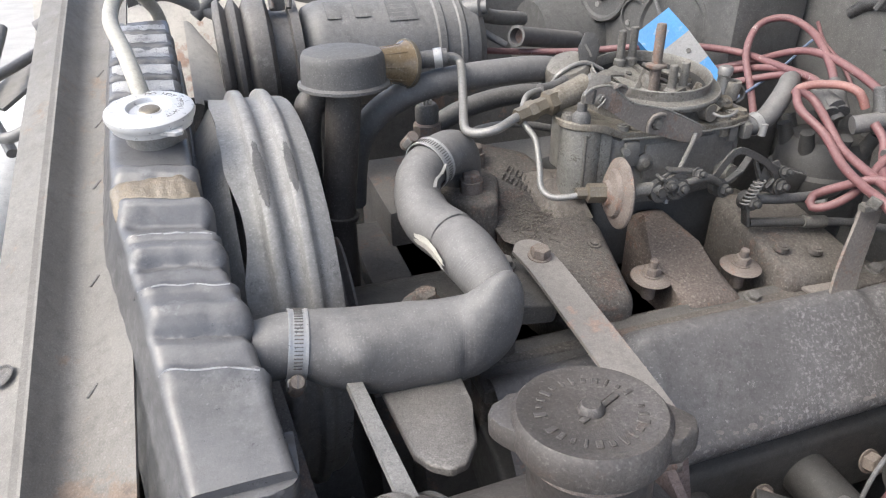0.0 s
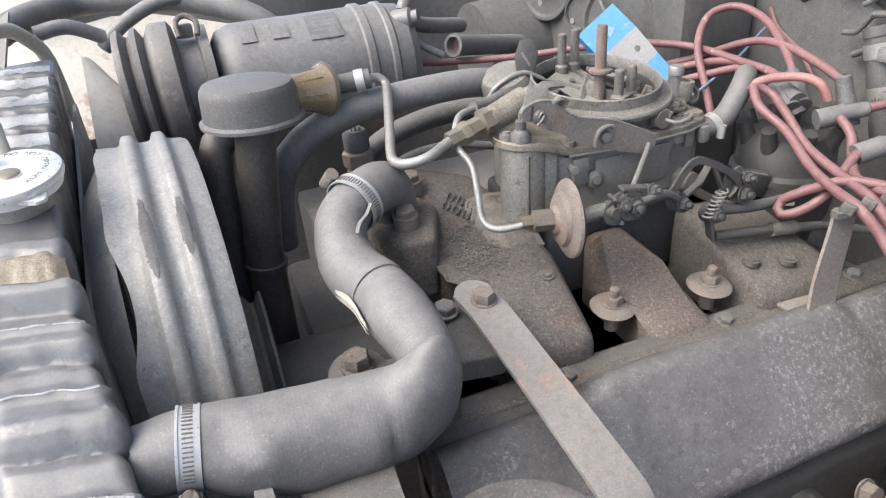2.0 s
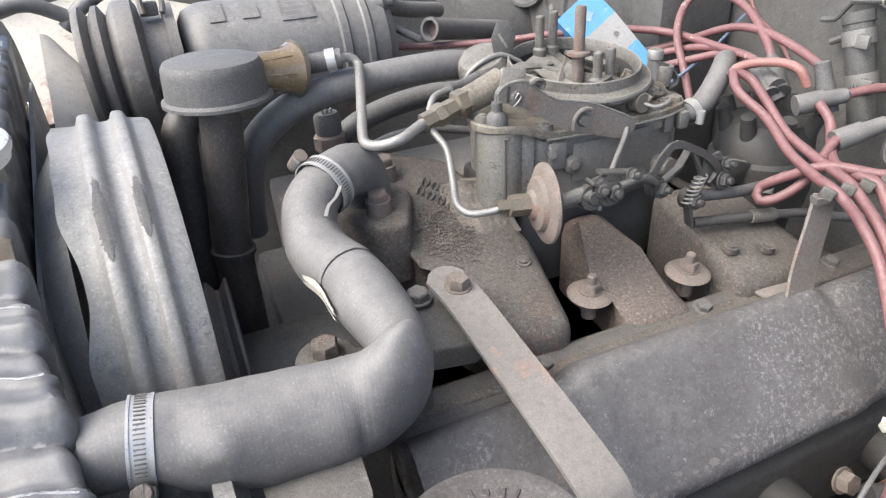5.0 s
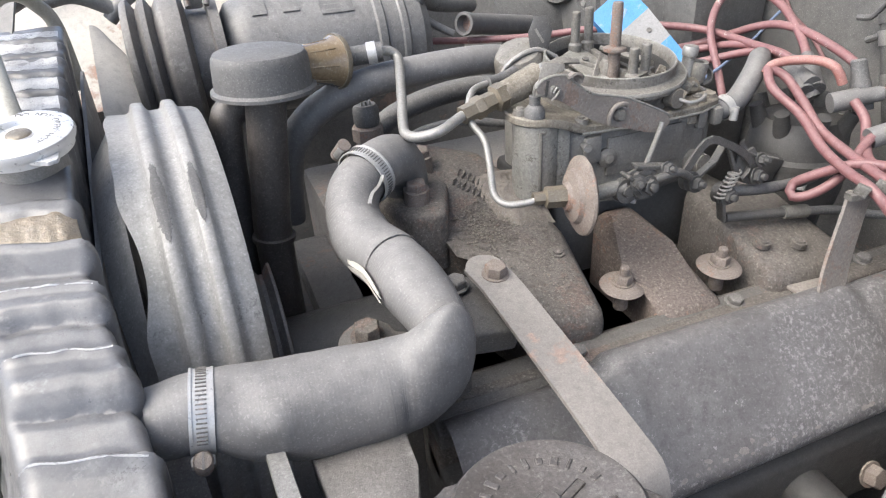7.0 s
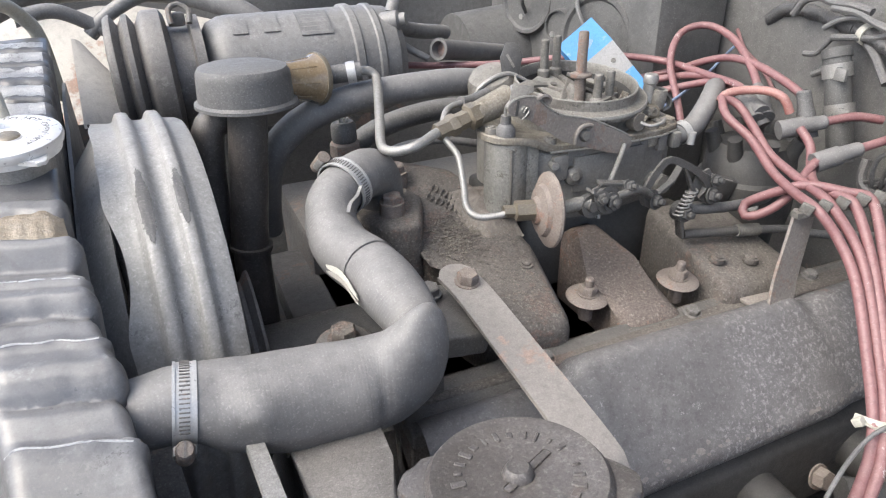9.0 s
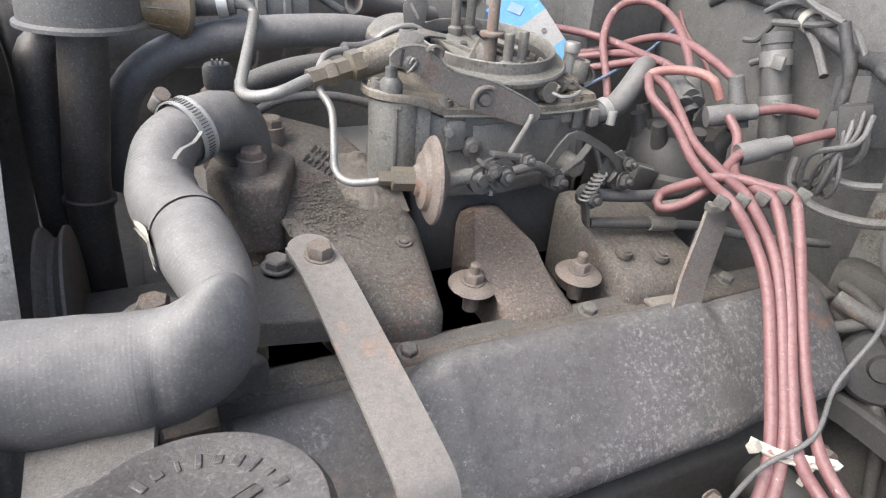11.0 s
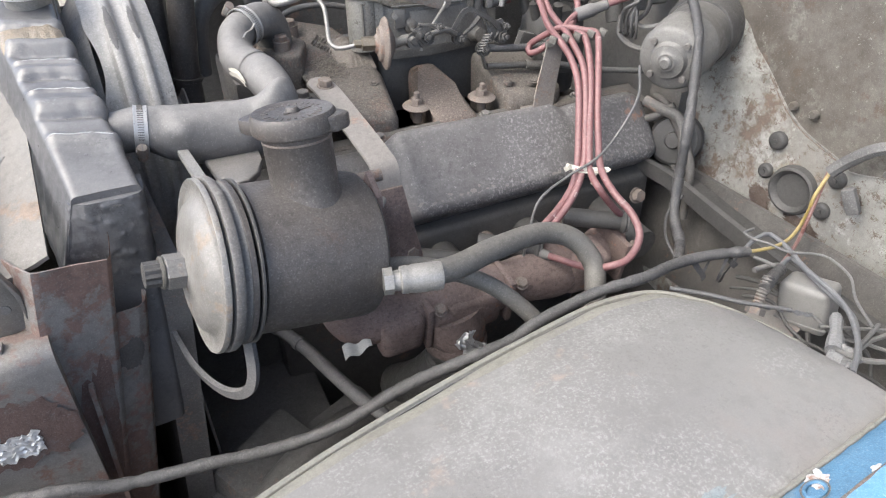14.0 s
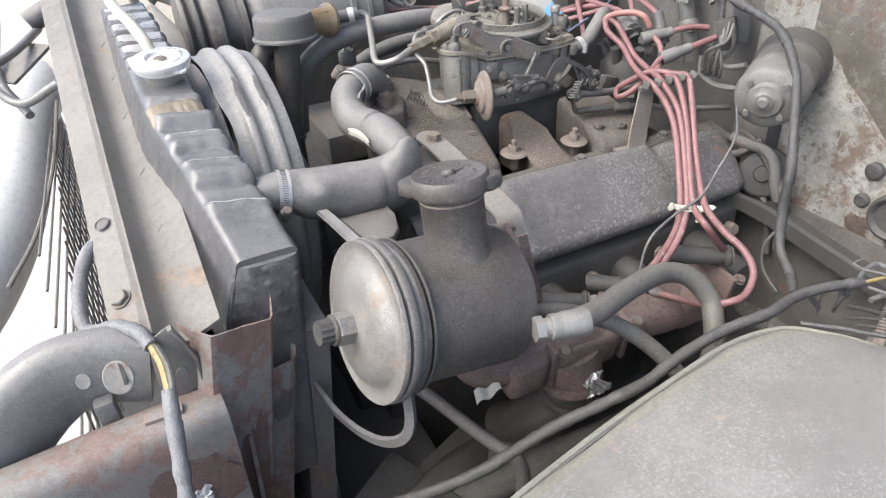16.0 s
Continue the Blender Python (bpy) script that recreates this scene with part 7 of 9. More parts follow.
part("inlet_nut", lathe(B(), [(0, 0), (0.011, 0), (0.0115, 0.002), (0.0115, 0.010), (0.008, 0.012), (0.008, 0.022), (0.0095, 0.023), (0.0095, 0.030), (0.006, 0.034), (0, 0.034)], aim((0.292, 0.4825, 1.0855), (-1, -0.17, -0.22)), 6), BRASS, cb, "brass inlet nut")

part("choke_housing", lathe(B(), [(0, 0.010), (0.014, 0.010), (0.021, 0.008), (0.024, 0.003), (0.025, -0.012), (0, -0.012)], aim((0.347, 0.562, 1.090), (-0.35, -0.25, 1)), 36), ZINC, cb, "pale rounded choke housing")
part("fitting_cup", lathe(B(), [(0.0035, 0.004), (0.0038, 0.008), (0.0070, 0.008), (0.0076, 0.005), (0.0076, -0.010), (0, -0.010)], aim((0.496, 0.490, 1.073), (0.05, -0.15, 1)), 22), ZINC, cb)
part("loop_bracket", sweep(B(), [(0.4850, 0.4920, 1.0856), (0.5020, 0.4905, 1.0773), (0.5100, 0.4900, 1.0695), (0.5095, 0.4895, 1.0614), (0.5010, 0.4890, 1.0586)], 0.002, section=[(-0.0030, -0.0009), (0.0030, -0.0009), (0.0030, 0.0009), (-0.0030, 0.0009)], step=0.002), ZINC_DARK, cb)
part("fitting_link", sweep(B(), [(0.4777, 0.475, 1.0668), (0.4882, 0.475, 1.0595), (0.4988, 0.475, 1.0545), (0.5057, 0.476, 1.0520)], 0.0024, 8), ZINC, cb)
for x, z in ((0.452, 1.041), (0.474, 1.040), (0.492, 1.040)):
    part("body_lug", box(B(), (0.010, 0.010, 0.016), Matrix.Translation((x, 0.4565, z)), 0.003), BODY_ZINC, cb)
part("front_pocket", box(B(), (0.016, 0.006, 0.024), Matrix.Translation((0.357, 0.4495, 1.036)), 0.003), BODY_ZINC, cb)
part("pocket_plug", lathe(B(), [(0, 0.004), (0.004, 0.004), (0.0055, 0.002), (0.0085, 0.001), (0.0090, -0.004)], aim((0.372, 0.4480, 1.026), (-0.2, -1, 0.1)), 20), ZINC_DARK, cb)

# vacuum break on the carburetor
vb = thing("vacuum_break", "rusty disc-shaped vacuum diaphragm with a brass nut", "vacuum diaphragm", (0.318, 0.405, 1.021))
DN = V((-0.98, 0.20, 0.05))
part("disc", lathe(B(), [(0, 0.013), (0.010, 0.013), (0.012, 0.010), (0.020, 0.008), (0.022, 0.0045), (0.028, 0.003), (0.031, 0.001), (0.0315, -0.001), (0.029, -0.003), (0.020, -0.006), (0.010, -0.011), (0, -0.011)], aim((0.318, 0.405, 1.021), DN), 48), RUST_BOLT, vb)
part("nut", lathe(B(), [(0, 0), (0.0085, 0), (0.0085, 0.016), (0.005, 0.017), (0.005, 0.026), (0, 0.026)], aim((0.306, 0.4075, 1.0225), DN), 6), BRASS, vb, "brass hexagon nut")
part("stem", sweep(B(), [(0.328, 0.403, 1.020), (0.342, 0.399, 1.024), (0.352, 0.396, 1.024)], 0.006, 14), ZINC_DARK, vb)

vl = thing("vacuum_line", "thin bent steel vacuum line", "tube", (0.26, 0.45, 1.05))
part("tube", sweep(B(), [(0.300, 0.505, 1.090), (0.285, 0.500, 1.091), (0.268, 0.493, 1.089), (0.258, 0.480, 1.078), (0.257, 0.470, 1.070), (0.261, 0.456, 1.060), (0.258, 0.440, 1.042), (0.256, 0.430, 1.026), (0.262, 0.420, 1.020), (0.279, 0.4115, 1.022), (0.282, 0.4115, 1.0235)], 0.0028, 10, 0.003), STEEL, vl)
part("rubber_end", sweep(B(), [(0.318, 0.515, 1.092), (0.298, 0.506, 1.090), (0.284, 0.500, 1.0915)], 0.0055, 10), BLACK_RUBBER, vl)
fl = thing("fuel_line", "bent steel fuel line with a rubber joint", "tube", (0.21, 0.52, 1.08))
part("tube", sweep(B(), [(0.214, 0.574, 1.112), (0.226, 0.575, 1.111), (0.2315, 0.572, 1.106), (0.229, 0.560, 1.100), (0.216, 0.520, 1.084), (0.206, 0.490, 1.071), (0.206, 0.480, 1.0675), (0.213, 0.470, 1.068), (0.228, 0.464, 1.072), (0.248, 0.472, 1.077), (0.262, 0.477, 1.079)], 0.0042, 12, 0.003), STEEL, fl)
part("rubber_joint", rod(B(), (0.186, 0.582, 1.109), (0.219, 0.574, 1.112), 0.0085, seg=16), BLACK_RUBBER, fl)
part("clamp", lathe(B(), [(0.0088, -0.004), (0.0098, -0.004), (0.0098, 0.004), (0.0088, 0.004)], aim((0.210, 0.576, 1.111), (1, -0.25, 0.1)), 24), BRIGHT, fl)
part("nut", lathe(B(), [(0, -0.006), (0.0075, -0.006), (0.0075, 0.007), (0, 0.007)], aim((0.256, 0.4755, 1.078), (1, 0.2, 0.2)), 6), BRASS, fl)

# throttle linkage
tl = thing("throttle_linkage", "black greasy throttle levers, spring and rods", "throttle linkage", (0.42, 0.39, 1.0))
for q, r in (((0.352, 0.395, 1.022), 0.010), ((0.366, 0.392, 1.026), 0.012), ((0.412, 0.392, 1.018), 0.008), ((0.447, 0.39, 1.000), 0.009), ((0.474, 0.39, 1.012), 0.009)):
    part("pivot", lathe(B(), [(0, 0.006), (r * 0.45, 0.006), (r * 0.5, 0.003), (r, 0.003), (r, -0.004), (0, -0.004)], aim(q, (0, -1, 0.15)), 20), GREASE, tl)
for a, b, w in (((0.353, 0.394, 1.034), (0.372, 0.392, 1.022), 0.008), ((0.362, 0.396, 1.040), (0.385, 0.394, 1.036), 0.006), ((0.385, 0.393, 1.036), (0.414, 0.392, 1.017), 0.006), ((0.414, 0.392, 1.018), (0.432, 0.391, 1.030), 0.004), ((0.432, 0.391, 1.030), (0.450, 0.40, 1.040), 0.004), ((0.450, 0.395, 1.040), (0.478, 0.392, 1.026), 0.006), ((0.478, 0.392, 1.026), (0.476, 0.39, 1.006), 0.006), ((0.450, 0.395, 1.038), (0.462, 0.392, 1.010), 0.004), ((0.444, 0.389, 1.000), (0.449, 0.388, 0.978), 0.007)):
    mid = (V(a) + V(b)) / 2
    d = V(b) - V(a)
    part("lever", box(B(), (0.003, w * 1.6, d.length + w), aim(mid, d, 90), 0.001), GREASE, tl)
for q, d, r in (((0.366, 0.386, 1.026), (0, -1, 0.2), 0.0065), ((0.358, 0.388, 1.030), (-0.4, -1, 0.2), 0.005), ((0.413, 0.387, 1.017), (0.2, -1, 0.2), 0.0055), ((0.447, 0.384, 1.000), (0, -1, 0.1), 0.006), ((0.474, 0.384, 1.012), (0.2, -1, 0.2), 0.006), ((0.479, 0.387, 1.024), (0, -1, 0.3), 0.0045), ((0.384, 0.388, 1.036), (0, -1, 0.3), 0.0045)):
    part("bolt", bolt(B(), q, d, r, 0.006, 1.3, 0.004), SHADOWED, tl)
part("cam_plate", plate(B(), [(-0.016, -0.006), (-0.010, 0.010), (0.004, 0.014), (0.016, 0.006), (0.012, -0.008), (-0.002, -0.014)], aim((0.364, 0.396, 1.026), (0, -1, 0.15)), 0.003, 0.0006), GREASE, tl)
part("cam_plate", plate(B(), [(-0.012, -0.004), (-0.006, 0.012), (0.010, 0.016), (0.018, 0.004), (0.006, -0.010)], aim((0.466, 0.393, 1.018), (0, -1, 0.15)), 0.003, 0.0006), GREASE, tl)
part("cable_rod", rod(B(), (0.452, 0.387, 0.977), (0.505, 0.376, 0.974), 0.0045, seg=12), GREASE, tl)
part("rod_sleeve", rod(B(), (0.505, 0.376, 0.974), (0.528, 0.372, 0.972), 0.006, seg=12), ZINC_DARK, tl)
part("cable", sweep(B(), [(0.528, 0.372, 0.972), (0.56, 0.365, 0.968), (0.60, 0.35, 0.96), (0.68, 0.33, 0.95)], 0.004, 10), BLACK_RUBBER, tl)
part("upper_rod", sweep(B(), [(0.455, 0.392, 0.999), (0.50, 0.388, 0.994), (0.56, 0.40, 0.985), (0.60, 0.42, 0.98)], 0.005, 10), BLACK_RUBBER, tl)
part("loop_lever", sweep(B(), [(0.404, 0.390, 1.028), (0.414, 0.388, 1.046), (0.424, 0.387, 1.0525), (0.445, 0.386, 1.043), (0.461, 0.386, 1.032), (0.470, 0.386, 1.020), (0.463, 0.387, 1.010)], 0.003, section=[(-0.0014, -0.0030), (0.0014, -0.0030), (0.0014, 0.0030), (-0.0014, 0.0030)]), GREASE, tl, "bent black loop lever")
part("link_rod", sweep(B(), [(0.372, 0.386, 1.030), (0.392, 0.384, 1.033), (0.405, 0.385, 1.025)], 0.0035, 10), GREASE, tl)
sp = [(0.441 + 0.012 * t + 0.0045 * math.cos(22 * t * 2), 0.386 + 0.0045 * math.sin(22 * t * 2), 0.998 + 0.022 * t) for t in [k / 90 for k in range(91)]]
part("return_spring", sweep(B(), sp, 0.0009, 6, raw=True), STEEL, tl)

# heat crossover plate and hoses behind the carburetor
hh = thing("vent_hose", "thick dusty black hose arching behind the engine", "hose", (0.2, 0.58, 1.07))
part("hose", sweep(B(), [(0.118, 0.60, 0.96), (0.122, 0.59, 1.01), (0.131, 0.583, 1.043), (0.154, 0.580, 1.067), (0.188, 0.580, 1.081), (0.232, 0.580, 1.088), (0.302, 0.580, 1.090), (0.345, 0.588, 1.084), (0.385, 0.604, 1.070), (0.40, 0.62, 1.04)], 0.0135, 18), RUBBER, hh)
h2 = thing("lower_vent_hose", "dark hose lying along the engine top", "hose", (0.26, 0.62, 1.04))
part("hose", sweep(B(), [(0.205, 0.62, 1.00), (0.225, 0.62, 1.030), (0.265, 0.62, 1.046), (0.317, 0.62, 1.052), (0.36, 0.61, 1.05)], 0.011, 14), BLACK_RUBBER, h2)
c3 = thing("carburetor_hose", "grey hose clamped to the carburetor side", "hose", (0.54, 0.48, 1.06))
part("hose", sweep(B(), [(0.500, 0.478, 1.036), (0.511, 0.468, 1.040), (0.528, 0.470, 1.045), (0.545, 0.476, 1.057), (0.562, 0.486, 1.066), (0.585, 0.505, 1.068), (0.62, 0.535, 1.055)], 0.0105, 14), RUBBER, c3)
part("clamp", lathe(B(), [(0.0106, -0.004), (0.0116, -0.004), (0.0116, 0.004), (0.0106, 0.004)], aim((0.512, 0.468, 1.0405), (1, 0.1, 0.3)), 24), BRIGHT, c3)
part("clamp_screw", rod(B(), (0.513, 0.4555, 1.032), (0.5135, 0.4555, 1.044), 0.0038, seg=10), BRIGHT, c3)
ts = thing("temperature_sensor", "tall brown hexagon sensor screwed into the housing", "sensor", (0.204, 0.60, 1.0))
part("body", lathe(B(), [(0, -0.04), (0.013, -0.04), (0.013, -0.006), (0.0155, -0.004), (0.0155, 0.008), (0.013, 0.010), (0, 0.010)], Matrix.Translation((0.204, 0.60, 1.030)), 8), RUST_BOLT, ts)
part("cap", lathe(B(), [(0, 0), (0.0115, 0), (0.0125, 0.003), (0.0125, 0.016), (0.010, 0.020), (0, 0.020)], Matrix.Translation((0.204, 0.60, 1.040)), 20), BLACK_RUBBER, ts)
for dx in (-0.004, 0.0, 0.004):
    part("terminal", box(B(), (0.0016, 0.005, 0.006), Matrix.Translation((0.204 + dx, 0.597, 1.061))), STEEL, ts)
part("line", sweep(B(), [(0.22, 0.575, 1.02), (0.25, 0.57, 1.035), (0.29, 0.565, 1.038), (0.33, 0.56, 1.03)], 0.004, 10), BLACK_RUBBER, ts)

# ---- oil filler and breather ----
of = thing("oil_filler_cap", "dusty black breather cap on the oil filler tube", "breather cap", (0.112, 0.55, 1.09))
part("cap", lathe(B(), [(0, 0.0300), (0.030, 0.0295), (0.0350, 0.0280), (0.0372, 0.0245), (0.0378, 0.020), (0.0388, 0.002), (0.0418, 0.000), (0.0420, -0.0025), (0.020, -0.004), (0, -0.004)], aim((0.112, 0.552, 1.1030), (0.03, 0.0, 1)), 56), BLACK_RUBBER, of)
part("tube", sweep(B(), [(0.112, 0.552, 1.101), (0.102, 0.550, 1.03), (0.094, 0.548, 0.97), (0.092, 0.548, 0.86)], 0.0165, 20), BLACK_PAINT, of)
part("tube_collar", lathe(B(), [(0.0165, -0.003), (0.019, -0.002), (0.019, 0.002), (0.0165, 0.003)], aim((0.0945, 0.548, 0.972), (0.1, 0, 1)), 28), BLACK_PAINT, of)
part("side_tube", sweep(B(), [(0.10, 0.575, 1.085), (0.084, 0.573, 1.083), (0.075, 0.570, 1.062), (0.070, 0.570, 0.98), (0.07, 0.57, 0.88)], 0.014, 18), BLACK_PAINT, of)
vv = thing("breather_valve", "amber-brown brass cup plugged in the breather cap", "breather valve", (0.165, 0.57, 1.105))
part("cup", lathe(B(), [(0, -0.008), (0.015, -0.008), (0.0165, 0.004), (0.0185, 0.020), (0.0215, 0.026), (0.0225, 0.029), (0.0215, 0.031), (0.0, 0.031)], aim((0.150, 0.567, 1.112), (0.93, 0.33, -0.12)), 36), COLLAR, vv)
for k in range(8):
    part("cup_rib", box(B(), (0.0012, 0.0012, 0.024), aim((0.150, 0.567, 1.112), (0.93, 0.33, -0.12)) @ Matrix.Rotation(k * math.pi / 4, 4, "Z") @ Matrix.Translation((0.0172, 0, 0.010)) @ Matrix.Rotation(radians(8), 4, "Y"), 0.0004, 1), COLLAR, vv)
part("flange_ring", lathe(B(), [(0.0205, 0.0275), (0.0232, 0.0275), (0.0236, 0.030), (0.0228, 0.032), (0.0200, 0.032)], aim((0.150, 0.567, 1.112), (0.93, 0.33, -0.12)), 36), BRASS, vv, "crimped metal ring")
part("spigot", rod(B(), (0.176, 0.577, 1.108), (0.192, 0.581, 1.109), 0.006, seg=14), STEEL, vv)

# ---- air conditioning compressor ----
cm = thing("compressor", "dusty grey air conditioning compressor with grooved pulley", "compressor", (0.2, 0.80, 1.03))
CX = Matrix.Translation((0, 0.795, 1.076)) @ Matrix.Rotation(radians(90), 4, "Y")
part("body", lathe(B(), [(0, 0.100), (0.048, 0.102), (0.058, 0.108), (0.064, 0.122), (0.065, 0.13), (0.065, 0.262), (0.068, 0.264), (0.068, 0.272), (0.065, 0.274), (0.065, 0.290), (0.067, 0.292), (0.067, 0.298), (0.064, 0.301), (0.062, 0.318), (0.050, 0.330), (0, 0.332)], CX, 72), CAN, cm)
part("clutch", lathe(B(), [(0, 0.004), (0.055, 0.004), (0.070, 0.006), (0.073, 0.010), (0.073, 0.013), (0.062, 0.019), (0.073, 0.025), (0.073, 0.030), (0.062, 0.036), (0.074, 0.042), (0.076, 0.046), (0.076, 0.062), (0.070, 0.066), (0.058, 0.068), (0.058, 0.088), (0.068, 0.09), (0.068, 0.10), (0, 0.10)], CX, 72), CLUTCH, cm, "grimy grooved clutch pulley")
part("coil_clamp", sweep(B(), [(0.072, 0.760, 1.140), (0.072, 0.768, 1.154), (0.082, 0.774, 1.158), (0.092, 0.768, 1.152), (0.090, 0.760, 1.140)], 0.003, 8), DARK_IRON, cm)
part("coil_terminal", box(B(), (0.018, 0.012, 0.014), Matrix.Translation((0.078, 0.775, 1.143)), 0.003), DARK_IRON, cm)
part("service_valve", lathe(B(), [(0, 0), (0.011, 0), (0.012, 0.003), (0.012, 0.022), (0.008, 0.025), (0.008, 0.032), (0, 0.032)], aim((0.306, 0.770, 1.122), (0.55, -0.35, 0.1)), 20), CAN, cm)
def on_can(x, a, w, h, mat, name, lab=""):
    q = CX @ Matrix.Rotation(0, 4, "Z")
    part(name, noise_grid(B(), lambda u, v: (x + w * u, 0.795 - 0.0658 * math.cos(a + h * v), 1.076 + 0.0658 * math.sin(a + h * v)), 6, 8, (0, -0.0006, 0.0006)), mat, cm, lab)
on_can(0.205, 0.72, 0.036, 0.62, PRINT, "data_plate", "dark worn data plate")
on_can(0.165, 0.85, 0.018, 0.5, CAN, "data_plate", "grey worn data plate")
on_can(0.132, 0.85, 0.016, 0.5, CAN, "data_plate", "grey worn data plate")
for k in range(5):
    on_can(0.209, 0.78 + 0.105 * k, 0.028, 0.020, CAN, "print_bar")
bx = thing("suction_tube", "open-ended dusty grey tube behind the carburetor", "tube", (0.4, 0.72, 1.08))
part("tube", lathe(B(), [(0.0095, 0.02), (0.0100, 0.0), (0.0135, 0.0), (0.0140, 0.004), (0.0125, 0.008), (0.0125, 0.15), (0.0, 0.15)], aim((0.373, 0.752, 1.088), (0.09, 0.050, -0.020)), 28), RUBBER, bx)
part("bore", lathe(B(), [(0.0, 0.012), (0.0105, 0.012)], aim((0.373, 0.752, 1.088), (0.09, 0.050, -0.020)), 20), RUST, bx)
for k, (pts, r) in enumerate(([[(0.32, 0.775, 1.13), (0.345, 0.80, 1.16), (0.38, 0.84, 1.18)], 0.008], [[(0.318, 0.78, 1.11), (0.34, 0.775, 1.09), (0.365, 0.765, 1.075)], 0.0045], [[(0.33, 0.80, 1.12), (0.37, 0.84, 1.10), (0.44, 0.88, 1.085)], 0.010])):
    t = thing("refrigerant_pipe", "grey metal refrigerant pipe at the compressor", "pipe", pts[0], "refrigerant pipes")
    part("pipe", sweep(B(), pts, r, 12), CAN, t)
ct = thing("wire_connector", "grey plug connector with a red lead", "connector", (0.335, 0.79, 1.066))
part("plug", box(B(), (0.022, 0.012, 0.012), Matrix.Translation((0.318, 0.80, 1.066)), 0.002), STEEL, ct)

# far left pipes and panel
for pts, r, mt, lb in (([(-0.20, 0.90, 1.11), (-0.123, 0.911, 1.145), (-0.089, 0.967, 1.156), (-0.037, 1.013, 1.160), (0.035, 0.991, 1.159), (0.106, 0.964, 1.149), (0.166, 0.933, 1.127), (0.22, 0.91, 1.08)], 0.016, RUBBER, "thick dusty air hose arching over the far side"),
                       ([(-0.085, 0.93, 1.140), (-0.05, 0.94, 1.142), (-0.01, 0.95, 1.120), (0.02, 0.94, 1.105)], 0.009, CAN, "grey metal pipe near the compressor"),
                       ([(-0.02, 0.95, 1.110), (0.009, 0.95, 1.135), (0.06, 0.96, 1.155), (0.14, 0.97, 1.160)], 0.009, CAN, "grey metal pipe above the compressor")):
    t = thing("air_hose" if r > 0.01 else "coolant_pipe", lb, "hose" if r > 0.01 else "pipe", pts[1])
    part("tube", sweep(B(), pts, r, 14), mt, t)
tk = thing("far_panel", "dusty beige sheet panel beyond the radiator", "panel", (-0.05, 1.05, 1.0))
part("sheet", noise_grid(B(), lambda u, v: (-0.25 + 0.47 * u, 0.97 + 0.17 * v + 0.02 * math.sin(3 * u), 0.99 + (0.15 + 0.03 * math.sin(3.1 * u)) * v), 14, 6, (0, 0.004, 0)), PANEL, tk)
lf = thing("torn_baffle", "torn pale sheet metal baffle beside the radiator", "baffle", (0.0, 0.74, 1.08))
part("blade", noise_grid(B(), lambda u, v: (-0.028 + 0.042 * math.sin(2.6 * (0.15 + 0.85 * v)) * u, 0.80 - 0.10 * v + 0.01 * u, 1.128 - 0.070 * v - 0.025 * u * u), 10, 12, (0.001, 0.002, 0)), PANEL, lf)

# ---- blue carton ----
bl = thing("blue_carton", "bright blue carton with a pale grey band", "carton", (0.54, 0.66, 1.06))
T, Lf, R1, L1, R2, E2 = V((0.553, 0.688, 1.120)), V((0.506, 0.687, 1.090)), V((0.564, 0.656, 1.097)), V((0.521, 0.651, 1.064)), V((0.573, 0.624, 1.071)), V((0.578, 0.606, 1.054))
wdt = Lf - T
nrm = wdt.cross(E2 - T).normalized()
if nrm.y < 0:
    nrm = -nrm
def band(a, b, mat, lab):
    bm = B()
    q = [a, a + wdt, b + wdt, b]
    lo = [bm.verts.new(k) for k in q]
    hi = [bm.verts.new(k + nrm * 0.016) for k in q]
    bm.faces.new(lo)
    bm.faces.new(hi)
    for i in range(4):
        bm.faces.new((lo[i], lo[(i + 1) % 4], hi[(i + 1) % 4], hi[i]))
    part("panel", bm, mat, bl, lab)
band(T, R1, BLUE_CARD, "")
band(R1, R2, PALE_CARD, "pale grey band")
band(R2, R2 + (R2 - R1) * 0.9, BLUE_CARD, "")
part("print", plate(B(), [(-0.008, -0.006), (0.008, -0.006), (0.008, 0.006), (-0.008, 0.006)], aim((T + R1) / 2 + wdt * 0.5 - nrm * 0.0012, nrm, 20), 0.0006), surface("worn_print", (0.16, 0.27, 0.42), (0.20, 0.32, 0.47), 0.5, dust=0.2), bl)
part("eyelet", lathe(B(), [(0, 0.0), (0.003, 0.0), (0.003, 0.0005)], aim((R1 + R2) / 2 + wdt * 0.28 - nrm * 0.001, -nrm), 14), DARK_IRON, bl)

# ---- distributor and ignition leads ----
ds = thing("distributor", "black distributor cap with lead towers", "distributor", (0.60, 0.455, 0.93))
part("body", lathe(B(), [(0, 0), (0.036, 0), (0.038, 0.03), (0.047, 0.034), (0.049, 0.05), (0.049, 0.075), (0, 0.075)], Matrix.Translation((0.60, 0.455, 0.905)), 40), SHADOWED, ds)
part("cap", lathe(B(), [(0.050, 0.0), (0.050, 0.006), (0.046, 0.010), (0.044, 0.030), (0.036, 0.042), (0.012, 0.046), (0, 0.046)], Matrix.Translation((0.60, 0.455, 0.98)), 40), SHADOWED, ds)
part("clip", box(B(), (0.016, 0.006, 0.024), aim((0.572, 0.420, 0.975), (0.3, 0.2, 1)), 0.002), STEEL, ds, "bright spring clip")
TOW = []
